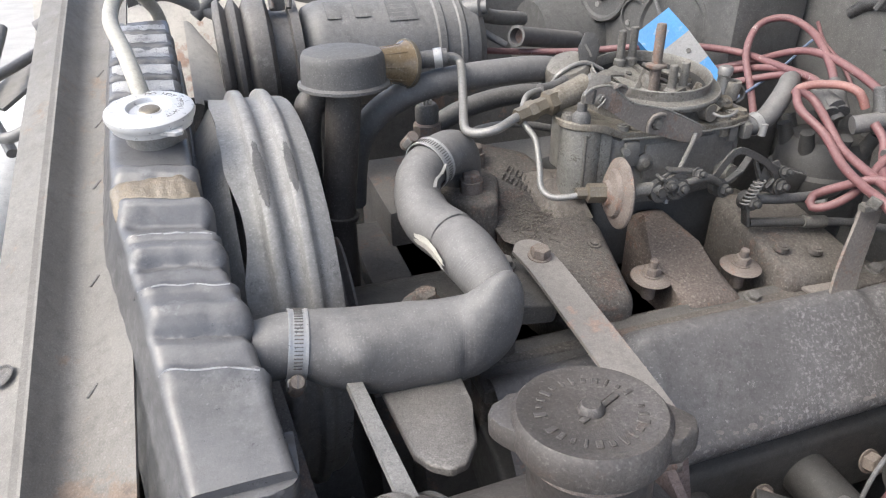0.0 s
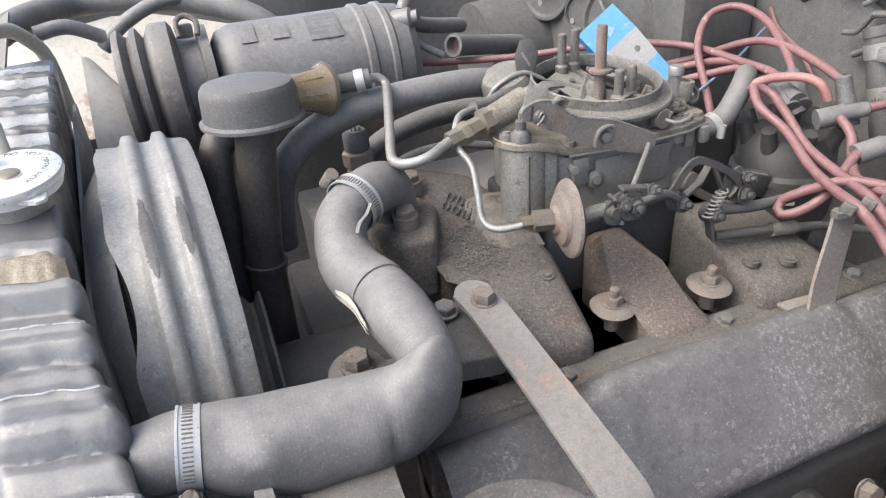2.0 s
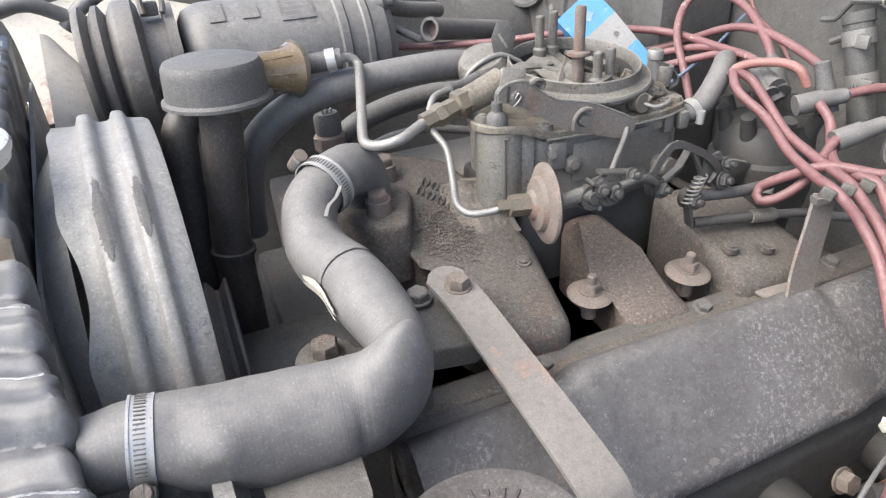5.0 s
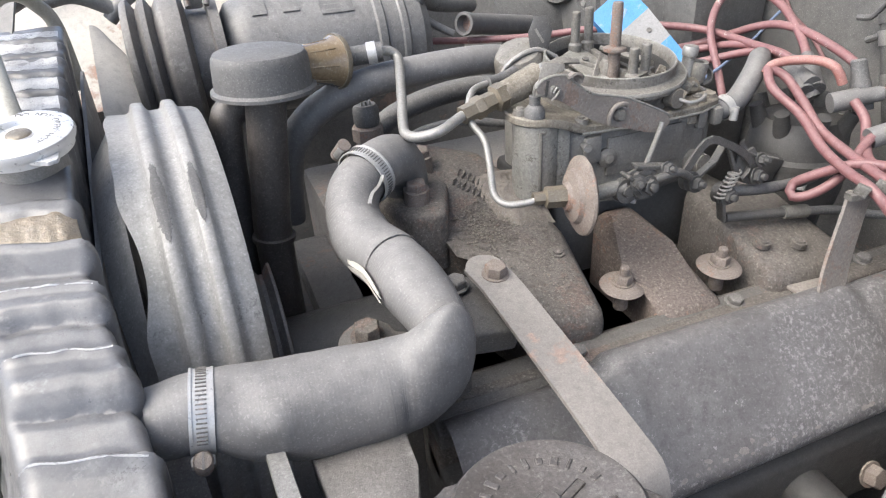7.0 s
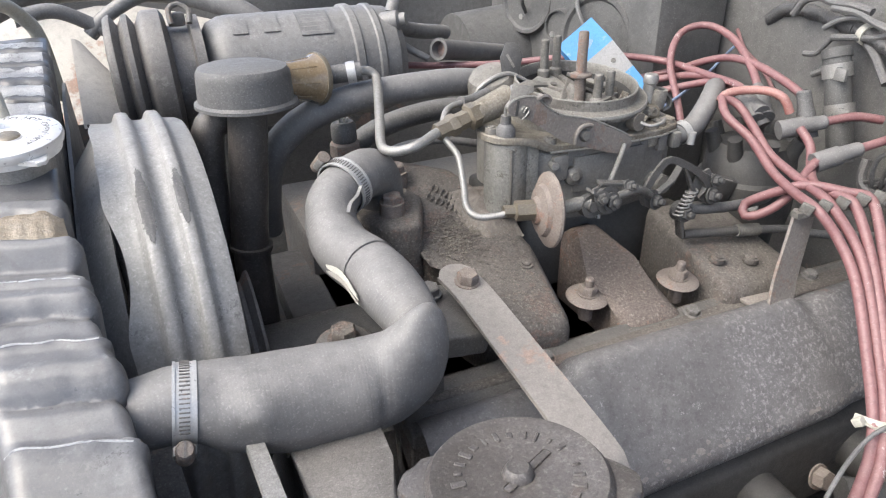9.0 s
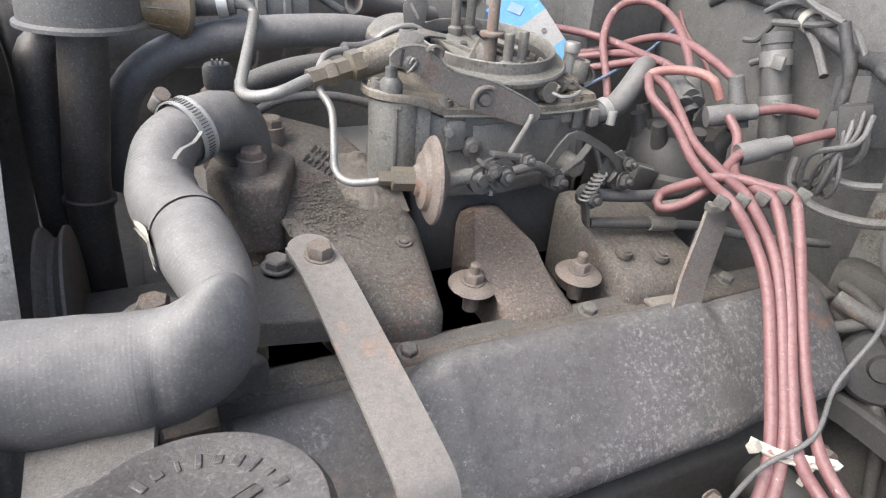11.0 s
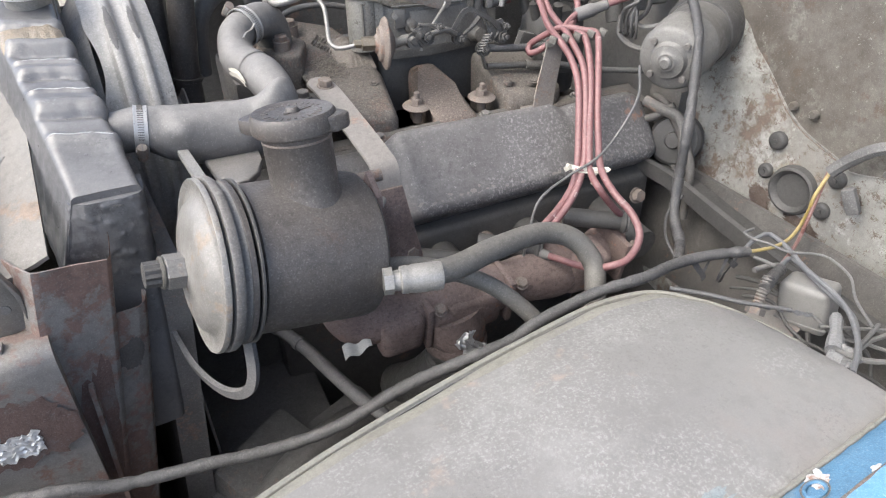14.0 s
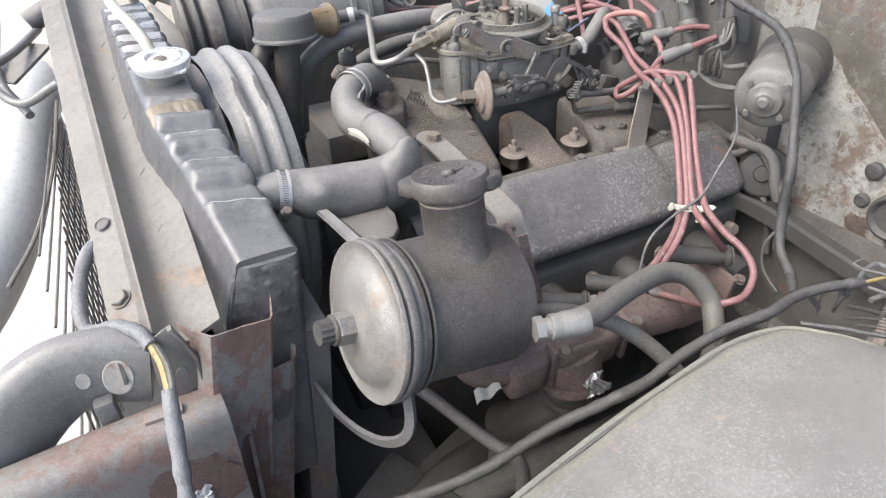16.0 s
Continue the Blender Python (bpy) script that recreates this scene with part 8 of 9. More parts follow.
for k in range(9):
    a = 2 * math.pi * k / 8 + 0.3
    c = V((0.60, 0.455, 1.008)) + (V((0.035 * math.cos(a), 0.035 * math.sin(a), 0)) if k < 8 else V((0, 0, 0.014)))
    e = c + V((0.010 * math.cos(a), 0.010 * math.sin(a), 0.026) if k < 8 else (0, 0, 0.022))
    TOW.append(e)
    part("boot", sweep(B(), [c, (c + e) / 2, e], lambda t: 0.0085 - 0.002 * t, 14), SHADOWED, ds)
cq = thing("distributor_plug", "small black plug with a pale edge beside the distributor", "connector", (0.546, 0.438, 0.985))
part("shell", box(B(), (0.012, 0.022, 0.024), aim(V((0.546, 0.438, 0.985)), (0.25, -0.2, 1), 25), 0.002), SHADOWED, cq)
part("edge_clip", box(B(), (0.0025, 0.0235, 0.0255), aim(V((0.546, 0.438, 0.985)) + V((-0.0065, -0.002, 0.001)), (0.25, -0.2, 1), 25), 0.001), STEEL, cq, "pale edge clip")
LEADS = [
    [(0.562, 0.517, 1.02), (0.58, 0.552, 1.047), (0.598, 0.59, 1.08), (0.626, 0.608, 1.107), (0.65, 0.592, 1.115), (0.649, 0.549, 1.105), (0.625, 0.497, 1.085), (0.603, 0.458, 1.060)],
    [(0.329, 0.795, 1.066), (0.38, 0.771, 1.064), (0.452, 0.733, 1.066), (0.508, 0.693, 1.074), (0.559, 0.653, 1.079), (0.604, 0.609, 1.076), (0.605, 0.534, 1.073), (0.592, 0.477, 1.073), (0.593, 0.459, 1.055)],
    [(0.50, 0.68, 1.03), (0.586, 0.604, 1.056), (0.605, 0.556, 1.069), (0.603, 0.509, 1.071), (0.592, 0.462, 1.060)],
    [(0.49, 0.65, 1.02), (0.574, 0.58, 1.049), (0.604, 0.531, 1.067), (0.596, 0.488, 1.072), (0.588, 0.462, 1.058)],
    [(0.52, 0.69, 1.03), (0.608, 0.621, 1.057), (0.632, 0.555, 1.085), (0.631, 0.51, 1.090), (0.622, 0.461, 1.084), (0.613, 0.42, 1.073), (0.614, 0.414, 1.056)],
]
for pts in LEADS:
    t = thing("ignition_lead", "faded red ignition lead from the distributor", "ignition lead", pts[0], "ignition leads")
    part("lead", sweep(B(), pts, 0.0042, 10), RED_WIRE, t)
    d = (V(pts[-1]) - V(pts[-2])).normalized()
    part("boot", lathe(B(), [(0.0046, -0.022), (0.0066, -0.020), (0.0072, -0.004), (0.0084, 0.0), (0.0088, 0.024), (0, 0.024)], aim(V(pts[-1]) - d * 0.004, d), 16), BLACK_RUBBER, t, "black rubber boot")
t = thing("ignition_lead", "brownish red ignition lead looping at the distributor", "ignition lead", (0.57, 0.46, 1.07), "ignition leads")
part("lead", sweep(B(), [(0.556, 0.468, 1.066), (0.560, 0.468, 1.072), (0.572, 0.462, 1.076), (0.588, 0.445, 1.078), (0.594, 0.428, 1.074), (0.600, 0.422, 1.060)], 0.0042, 10), surface("brown_red_silicone", (0.30, 0.12, 0.10), (0.36, 0.16, 0.14), 0.55, dust=0.4), t)
# four leads through the comb, down over the valve cover and to the plugs
LOW = [
    [(0.5575, 0.469, 1.070), (0.546, 0.448, 1.058), (0.547, 0.415, 1.043), (0.532, 0.374, 1.028), (0.519, 0.338, 1.023), (0.508, 0.308, 1.022), (0.512, 0.287, 1.004), (0.506, 0.261, 0.981), (0.486, 0.227, 0.945), (0.464, 0.195, 0.909), (0.439, 0.177, 0.887), (0.392, 0.160, 0.867), (0.354, 0.165, 0.847), (0.330, 0.189, 0.826)],
    [(0.5585, 0.469, 1.071), (0.568, 0.455, 1.063), (0.560, 0.426, 1.050), (0.551, 0.396, 1.035), (0.540, 0.360, 1.029), (0.528, 0.323, 1.026), (0.521, 0.306, 1.024), (0.523, 0.281, 1.002), (0.514, 0.258, 0.982), (0.493, 0.223, 0.945), (0.470, 0.191, 0.911), (0.439, 0.169, 0.886), (0.397, 0.158, 0.858), (0.41, 0.19, 0.835)],
    [(0.590, 0.40, 1.052), (0.589, 0.385, 1.040), (0.576, 0.370, 1.027), (0.550, 0.345, 1.024), (0.541, 0.320, 1.025), (0.539, 0.301, 1.025), (0.534, 0.282, 1.008), (0.520, 0.255, 0.982), (0.492, 0.213, 0.939), (0.474, 0.183, 0.912), (0.466, 0.155, 0.903), (0.490, 0.152, 0.872), (0.513, 0.158, 0.850)],
    [(0.606, 0.355, 1.041), (0.574, 0.363, 1.035), (0.535, 0.353, 1.013), (0.518, 0.360, 0.997), (0.508, 0.372, 0.990), (0.512, 0.378, 0.999), (0.523, 0.358, 1.016), (0.532, 0.337, 1.028), (0.547, 0.312, 1.028), (0.555, 0.297, 1.026), (0.542, 0.273, 1.005), (0.519, 0.238, 0.967), (0.500, 0.206, 0.935), (0.482, 0.174, 0.915), (0.473, 0.138, 0.904), (0.476, 0.108, 0.891), (0.471, 0.087, 0.876), (0.449, 0.074, 0.864), (0.428, 0.075, 0.860), (0.415, 0.10, 0.846), (0.40, 0.16, 0.832)],
]
for pts in LOW:
    t = thing("plug_lead", "faded red plug lead with pale paint specks", "plug lead", pts[0], "plug leads")
    part("lead", sweep(B(), pts, 0.0041, 12, 0.004), RED_WIRE, t)
    d = (V(pts[-1]) - V(pts[-2])).normalized()
    part("boot", lathe(B(), [(0.0045, -0.010), (0.0056, -0.008), (0.0060, 0.004), (0, 0.004)], aim(V(pts[-1]) - d * 0.002, d), 16), RUBBER, t, "grey rubber plug boot")
for pts in ([(0.612, 0.399, 1.054), (0.64, 0.385, 1.060), (0.66, 0.37, 1.058)], [(0.606, 0.355, 1.041), (0.635, 0.345, 1.050), (0.66, 0.34, 1.054)]):
    t = thing("ignition_lead", "short faded red lead towards the firewall", "ignition lead", pts[0], "ignition leads")
    part("lead", sweep(B(), pts, 0.0042, 10), RED_WIRE, t)
    d = (V(pts[0]) - V(pts[1])).normalized()
    part("boot", lathe(B(), [(0.0046, -0.004), (0.0066, -0.002), (0.0074, 0.014), (0.0090, 0.017), (0.0090, 0.040), (0, 0.040)], aim(V(pts[0]) - d * 0.004, d), 16), RUBBER, t, "grey rubber boot")
for e, d in (((0.330, 0.190, 0.824), (-0.80, 0.50, 0.05)), ((0.513, 0.152, 0.847), (-0.8, 0.5, 0.05)), ((0.405, 0.168, 0.830), (-0.7, 0.6, 0.0))):
    sk = thing("plug_shield", "dusty black plug shield tube with a flanged end", "plug shield", e, "plug shields")
    part("tube", lathe(B(), [(0, 0), (0.004, 0), (0.005, 0.001), (0.013, 0.001), (0.0145, 0.003), (0.0135, 0.006), (0.0105, 0.008), (0.0115, 0.075), (0, 0.075)], aim(e, d), 24), SHADOWED, sk)
    part("end_washer", lathe(B(), [(0.0045, -0.001), (0.0125, -0.001), (0.0135, 0.001)], aim(e, d), 24), BAR, sk)
for x in (0.24, 0.36, 0.47, 0.59):
    t = thing("head_bolt", "rusty hexagon head bolt on the cylinder head", "bolt", (x, 0.222, 0.83), "head bolts")
    part("head", bolt(B(), (x, 0.221, 0.828), (0, -1, 0.35), 0.009, 0.010, 1.2), RUST_BOLT, t)
cb2 = thing("lead_comb", "grey bracket with a plastic comb holding the leads", "bracket", (0.495, 0.307, 0.95))
part("bracket", noise_grid(B(), lambda u, v: (0.468 + 0.030 * u + 0.024 * v + 0.006 * v * (1 - u), 0.308 + 0.010 * v * v - 0.012 * (1 - v) ** 4, 0.936 + 0.084 * v - 0.006 * u), 8, 14, (0.0005, 0.003, 0)), STRAP, cb2)
part("foot", box(B(), (0.040, 0.03, 0.003), Matrix.Translation((0.488, 0.318, 0.937)), 0.001), STRAP, cb2)
for k, q in enumerate(((0.500, 0.311, 1.023), (0.515, 0.307, 1.0245), (0.530, 0.3035, 1.0255), (0.547, 0.299, 1.027), (0.562, 0.295, 1.028))):
    part("comb_tooth", box(B(), (0.004, 0.010, 0.009), aim(q, (0.1, -0.3, 1), 10), 0.0015), ZINC_DARK, cb2)
part("comb_back", sweep(B(), [(0.494, 0.316, 1.017), (0.53, 0.308, 1.0195), (0.566, 0.299, 1.022)], 0.004, section=[(-0.004, -0.0025), (0.004, -0.0025), (0.004, 0.0025), (-0.004, 0.0025)]), ZINC_DARK, cb2)
zt = thing("cable_tie", "cream nylon cable tie round the plug leads", "cable tie", (0.47, 0.185, 0.912))
part("strap", sweep(B(), [(0.455, 0.203, 0.9115), (0.463, 0.1885, 0.9095), (0.474, 0.1765, 0.9110), (0.486, 0.1665, 0.9140), (0.4868, 0.1685, 0.9160), (0.4755, 0.1790, 0.9135), (0.4645, 0.1910, 0.9120), (0.4560, 0.2045, 0.9125)], 0.001, section=[(-0.0020, -0.0006), (0.0020, -0.0006), (0.0020, 0.0006), (-0.0020, 0.0006)], step=0.003), TIE, zt)
part("lock", box(B(), (0.007, 0.006, 0.007), aim((0.4555, 0.200, 0.9105), (0.2, -0.7, 0.7)), 0.001), TIE, zt)
part("lock", box(B(), (0.005, 0.005, 0.006), aim((0.475, 0.176, 0.909), (0.2, -0.7, 0.7)), 0.001), TIE, zt)
part("tail", box(B(), (0.0045, 0.001, 0.012), aim((0.474, 0.175, 0.902), (0.3, 0, 1)), 0.0003, 1), TIE, zt)


def wire(pts, r, mat, label, name="wire", category="wire", group=""):
    t = thing(name, label, category, pts[0], group)
    if mat not in (TAPE, DARK_TAPE, PALE_TAPE):
        part("strand", sweep(B(), pts, r, 8), mat, t)
        return
    length = sum((V(q) - V(p)).length for p, q in zip(pts, pts[1:]))
    turns = length / 0.013
    part("core", sweep(B(), pts, lambda u: r * (0.95 + 0.07 * ((u * turns + 0.6 * math.sin(19 * u)) % 1.0) + 0.20 * noise.noise(V((90 * u * length, 3, 7)))), 12, 0.002), mat, t)
    path = smooth_path(pts, 0.002)
    k = 12
    while k < len(path) - 14:
        part("tape_wrap", sweep(B(), path[k:k + 9], lambda u: r * ((1.16 if mat is DARK_TAPE else 1.08) - 0.08 * u), 12, raw=True), mat, t)
        k += 25 + (k * 7) % 23


wire([(0.556, 0.217, 1.010), (0.552, 0.207, 0.975), (0.527, 0.205, 0.935), (0.483, 0.184, 0.924), (0.447, 0.187, 0.908), (0.401, 0.175, 0.895), (0.385, 0.169, 0.856), (0.38, 0.17, 0.82)], 0.0016, GREY_WIRE, "thin grey wire running over the valve cover", group="thin wires")
wire([(0.543, 0.538, 1.042), (0.588, 0.552, 1.052), (0.655, 0.583, 1.063), (0.69, 0.595, 1.078), (0.712, 0.60, 1.088)], 0.0016, BLUE_WIRE, "thin pale blue wire near the distributor", group="thin wires")
wire([(0.713, 0.606, 1.104), (0.711, 0.587, 1.083), (0.711, 0.556, 1.065), (0.706, 0.522, 1.037)], 0.0022, RED_WIRE, "thin bright red wire at the firewall", group="thin wires")
wire([(0.614, 0.165, 0.850), (0.600, 0.171, 0.825), (0.597, 0.164, 0.794), (0.592, 0.134, 0.775)], 0.002, BLACK_RUBBER, "thin black wire looping down by the firewall", group="thin wires")

# ---- heater box, pipe and firewall fittings ----
hb = thing("heater_box", "grey heater box with two round covers", "heater box", (0.68, 0.84, 1.0))
HN = V((-0.80, -0.60, 0.08)).normalized()
part("case", slab(B(), (0.60, 0.62, 0.80), (0.712, 1.05, 1.17), 0.02), HEATER, hb)
part("duct", rod(B(), (0.50, 0.98, 1.02), (0.62, 0.98, 1.02), 0.075, 0.085, 36), HEATER, hb)
for c, r in (((0.598, 0.905, 1.118), 0.052), ((0.598, 0.725, 1.085), 0.060), ((0.598, 0.815, 1.09), 0.024)):
    rc = part("round_cover", lathe(B(), [(0, 0.010), (r * 0.80, 0.010), (r * 0.86, 0.014), (r * 0.95, 0.014), (r, 0.008), (r, -0.012)], aim(c, (-1, -0.30, 0.03)), 48), HEATER, hb)
    part("cover_screw", lathe(B(), [(0, 0.013), (0.004, 0.013), (0.005, 0.009)], aim(V(c) + V((-0.002, 0.01, -r * 0.5)), (-1, -0.30, 0.03)), 14), STEEL, rc)
for pts in ([(0.585, 0.90, 1.10), (0.57, 0.885, 1.12), (0.575, 0.865, 1.135)], [(0.585, 0.76, 1.15), (0.57, 0.74, 1.12), (0.575, 0.70, 1.08), (0.60, 0.66, 1.06)]):
    wire(pts, 0.003, BLACK_RUBBER, "thin black cable across the heater box", "cable", "cable", "cables")
pd = thing("heater_pipe", "grey heater pipe with two strap clamps", "pipe", (0.68, 0.43, 1.04))
part("pipe", rod(B(), (0.682, 0.447, 1.104), (0.678, 0.410, 1.00), 0.0125, seg=24), HEATER, pd)
part("cap", rod(B(), (0.6823, 0.4490, 1.109), (0.6818, 0.4455, 1.100), 0.0138, seg=24), HEATER, pd)
for z, y in ((1.088, 0.4415), (1.050, 0.428)):
    part("clamp", lathe(B(), [(0.0125, -0.007), (0.0142, -0.007), (0.0142, 0.007), (0.0125, 0.007)], aim((0.6815, y, z), (0, 0.34, 1)), 28), STEEL, pd)
    part("clamp_ear", box(B(), (0.004, 0.012, 0.012), Matrix.Translation((0.668, y - 0.014, z)), 0.001), STEEL, pd)
    cu = bpy.data.curves.new("letter", "FONT")
    cu.body, cu.size, cu.extrude, cu.align_x, cu.align_y = "D", 0.011, 0.0002, "CENTER", "CENTER"
    lt = new("letter", cu)
    lt.data.materials.append(GREASE)
    lt.parent = pd
    lt.matrix_parent_inverse = Matrix.Translation(pd.location).inverted()
    d = V((-0.72, -0.68, 0.12)).normalized()
    side = V((0, 0, 1)).cross(d).normalized()
    up = d.cross(side)
    q = V((0.6815, y, z)) + d * 0.0146
    lt.matrix_basis = Matrix(((side.x, up.x, d.x, q.x), (side.y, up.y, d.y, q.y), (side.z, up.z, d.z, q.z), (0, 0, 0, 1)))
md = thing("ignition_module", "dusty grey module with a black plug on the firewall", "ignition module", (0.67, 0.35, 1.05))
part("case", box(B(), (0.026, 0.044, 0.058), aim((0.680, 0.348, 1.066), (0.1, 0.25, 1)), 0.004), HEATER, md)
part("plug", box(B(), (0.020, 0.022, 0.036), aim((0.655, 0.338, 1.052), (0.1, 0.25, 1)), 0.003), BLACK_RUBBER, md)
for k in range(4):
    part("tangle", sweep(B(), [(0.655 - 0.004 * k, 0.345 - 0.01 * k, 1.075), (0.640 - 0.003 * k, 0.330 - 0.006 * k, 1.055), (0.636, 0.318 + 0.01 * k, 1.020 + 0.004 * k), (0.648, 0.330 + 0.008 * k, 1.000), (0.660, 0.350, 1.006)], 0.0018 + 0.0004 * (k % 2), 8), GREY_WIRE if k % 2 else BLACK_RUBBER, md)
for k in range(3):
    part("lead", sweep(B(), [(0.650, 0.335 + 0.006 * k, 1.036), (0.645, 0.330 + 0.006 * k, 1.015), (0.650, 0.345 + 0.01 * k, 0.998), (0.665, 0.36, 0.995)], 0.0018, 8), BLACK_RUBBER, md)
wire([(0.655, 0.37, 1.02), (0.650, 0.365, 0.998), (0.648, 0.335, 0.988), (0.655, 0.30, 0.99), (0.665, 0.27, 1.0)], 0.0045, BLACK_RUBBER, "black taped wire bundle under the module", "wire_bundle", "wire bundle")
wire([(0.716, 0.566, 1.120), (0.715, 0.538, 1.135), (0.712, 0.493, 1.132), (0.700, 0.432, 1.122), (0.690, 0.376, 1.105), (0.655, 0.33, 1.11), (0.632, 0.300, 1.105)], 0.0075, DARK_TAPE, "thick taped wire loom along the cowl", "wire_loom", "wire loom", "wire looms")
part_cl = thing("loom_clip", "white plastic clip round the loom", "clip", (0.70, 0.43, 1.122))
part("ring", lathe(B(), [(0.0085, -0.004), (0.0105, -0.004), (0.0105, 0.004), (0.0085, 0.004)], aim((0.701, 0.434, 1.1225), (0.3, 1, 0.2)), 24), TIE, part_cl)
wire([(0.701, 0.434, 1.115), (0.694, 0.416, 1.105), (0.684, 0.392, 1.084)], 0.004, BLACK_RUBBER, "black branch of the loom", "wire_bundle", "wire bundle")
wire([(0.640, 0.320, 1.110), (0.630, 0.309, 1.107), (0.629, 0.262, 1.094), (0.615, 0.220, 1.083), (0.602, 0.185, 1.052), (0.588, 0.163, 1.008), (0.563, 0.135, 0.957), (0.559, 0.130, 0.909), (0.545, 0.113, 0.870), (0.525, 0.080, 0.858), (0.500, 0.055, 0.855)], 0.0056, DARK_TAPE, "taped wire loom hanging past the wiper motor", "wire_loom", "wire loom", "wire looms")
wire([(0.688, 0.469, 1.145), (0.688, 0.441, 1.143), (0.688, 0.42, 1.135), (0.688, 0.394, 1.128)], 0.0032, GREY_WIRE, "dusty grey wire beside the loom", "wire", "wire", "firewall wires")
wire([(0.692, 0.476, 1.124), (0.692, 0.46, 1.134), (0.692, 0.442, 1.138), (0.692, 0.419, 1.135), (0.692, 0.401, 1.13)], 0.0028, GREY_WIRE, "dusty grey wire beside the loom", "wire", "wire", "firewall wires")
wire([(0.694, 0.466, 1.116), (0.694, 0.442, 1.119), (0.694, 0.418, 1.122), (0.694, 0.402, 1.128)], 0.0034, BLACK_RUBBER, "black wire beside the loom", "wire", "wire", "firewall wires")
wire([(0.69, 0.514, 1.133), (0.69, 0.504, 1.148), (0.69, 0.488, 1.153), (0.69, 0.47, 1.149), (0.69, 0.45, 1.149), (0.69, 0.428, 1.145)], 0.004, BLACK_RUBBER, "black wire beside the loom", "wire", "wire", "firewall wires")
wire([(0.668, 0.38, 1.131), (0.668, 0.371, 1.114), (0.668, 0.362, 1.099), (0.668, 0.359, 1.082), (0.668, 0.359, 1.061), (0.668, 0.361, 1.04)], 0.005, DARK_TAPE, "taped branch of the loom falling to the module", "wire_bundle", "wire bundle", "firewall wires")
wire([(0.672, 0.371, 1.127), (0.672, 0.358, 1.112), (0.672, 0.343, 1.092), (0.672, 0.334, 1.075)], 0.0026, BLACK_RUBBER, "black wire falling to the module", "wire", "wire", "firewall wires")
wire([(0.65, 0.335, 1.012), (0.65, 0.334, 1.022), (0.65, 0.322, 1.032), (0.65, 0.316, 1.044), (0.65, 0.318, 1.058), (0.65, 0.326, 1.068)], 0.003, BLACK_RUBBER, "black wire looping under the module", "wire", "wire", "firewall wires")
wire([(0.648, 0.337, 1.017), (0.648, 0.32, 1.017), (0.648, 0.305, 1.02), (0.648, 0.289, 1.026)], 0.0036, GREY_WIRE, "dusty grey wire under the module", "wire", "wire", "firewall wires")
wire([(0.7, 0.498, 1.094), (0.7, 0.484, 1.096), (0.7, 0.476, 1.106), (0.7, 0.468, 1.116)], 0.003, BLACK_RUBBER, "black wire on the dark firewall", "wire", "wire", "firewall wires")
wire([(0.704, 0.485, 1.073), (0.704, 0.468, 1.081), (0.704, 0.455, 1.08), (0.704, 0.447, 1.072)], 0.0034, BLACK_RUBBER, "black wire on the dark firewall", "wire", "wire", "firewall wires")
cx = thing("wire_connector", "square dark plug with latch ribs on the module", "connector", (0.652, 0.332, 1.065))
part("shell", box(B(), (0.020, 0.024, 0.026), aim((0.652, 0.332, 1.065), (-0.1, 0.3, 1), 15), 0.002), SHADOWED, cx)
for k in range(3):
    part("latch_rib", box(B(), (0.002, 0.003, 0.018), aim(V((0.652, 0.332, 1.065)) + V((-0.0105, -0.008 + 0.008 * k, 0.002 * k)), (-0.1, 0.3, 1), 15), 0.0006, 1), GREASE, cx)
bl2 = thing("brake_line_cluster", "dark greasy lines and bracket on the firewall", "brake lines", (0.68, 0.25, 0.9))
part("bracket", box(B(), (0.030, 0.060, 0.11), Matrix.Translation((0.688, 0.285, 0.89)), 0.008), OILY, bl2)
for pts in ([(0.674, 0.300, 0.925), (0.660, 0.264, 0.926), (0.655, 0.228, 0.902), (0.650, 0.195, 0.868), (0.64, 0.18, 0.80)], [(0.68, 0.31, 0.90), (0.662, 0.26, 0.88), (0.655, 0.22, 0.84), (0.65, 0.2, 0.78)], [(0.62, 0.30, 0.90), (0.64, 0.27, 0.91), (0.66, 0.25, 0.93)]):
    part("line", sweep(B(), pts, 0.0055, 10), OILY, bl2)
part("junction", lathe(B(), [(0, 0.016), (0.010, 0.015), (0.012, 0.010), (0.030, 0.008), (0.034, 0.004), (0.034, -0.03), (0, -0.03)], aim((0.662, 0.240, 0.885), (-0.8, -0.5, 0.3)), 36), SHADOWED, bl2, "dark oily round cover")
part("elbow_hose", sweep(B(), [(0.640, 0.285, 0.930), (0.648, 0.262, 0.924), (0.655, 0.236, 0.920), (0.650, 0.218, 0.908), (0.648, 0.210, 0.885), (0.652, 0.203, 0.862)], 0.0072, 14), DARK_IRON, bl2, "brown-grey elbow hose")

wm = thing("wiper_motor", "dusty grey wiper motor bolted to the firewall", "wiper motor", (0.63, 0.205, 1.0))
WA = V((-0.86, -0.42, -0.10)).normalized()
part("case", lathe(B(), [(0, 0.006), (0.010, 0.006), (0.012, 0.004), (0.019, 0.003), (0.0205, 0.0), (0.022, -0.002), (0.033, -0.004), (0.0365, -0.007), (0.0385, -0.013), (0.0392, -0.045), (0.0402, -0.047), (0.0402, -0.052), (0.0392, -0.054), (0.0392, -0.11), (0, -0.11)], aim((0.580, 0.199, 1.016), WA), 56), MOTOR, wm)
wcase = wm.children[0]
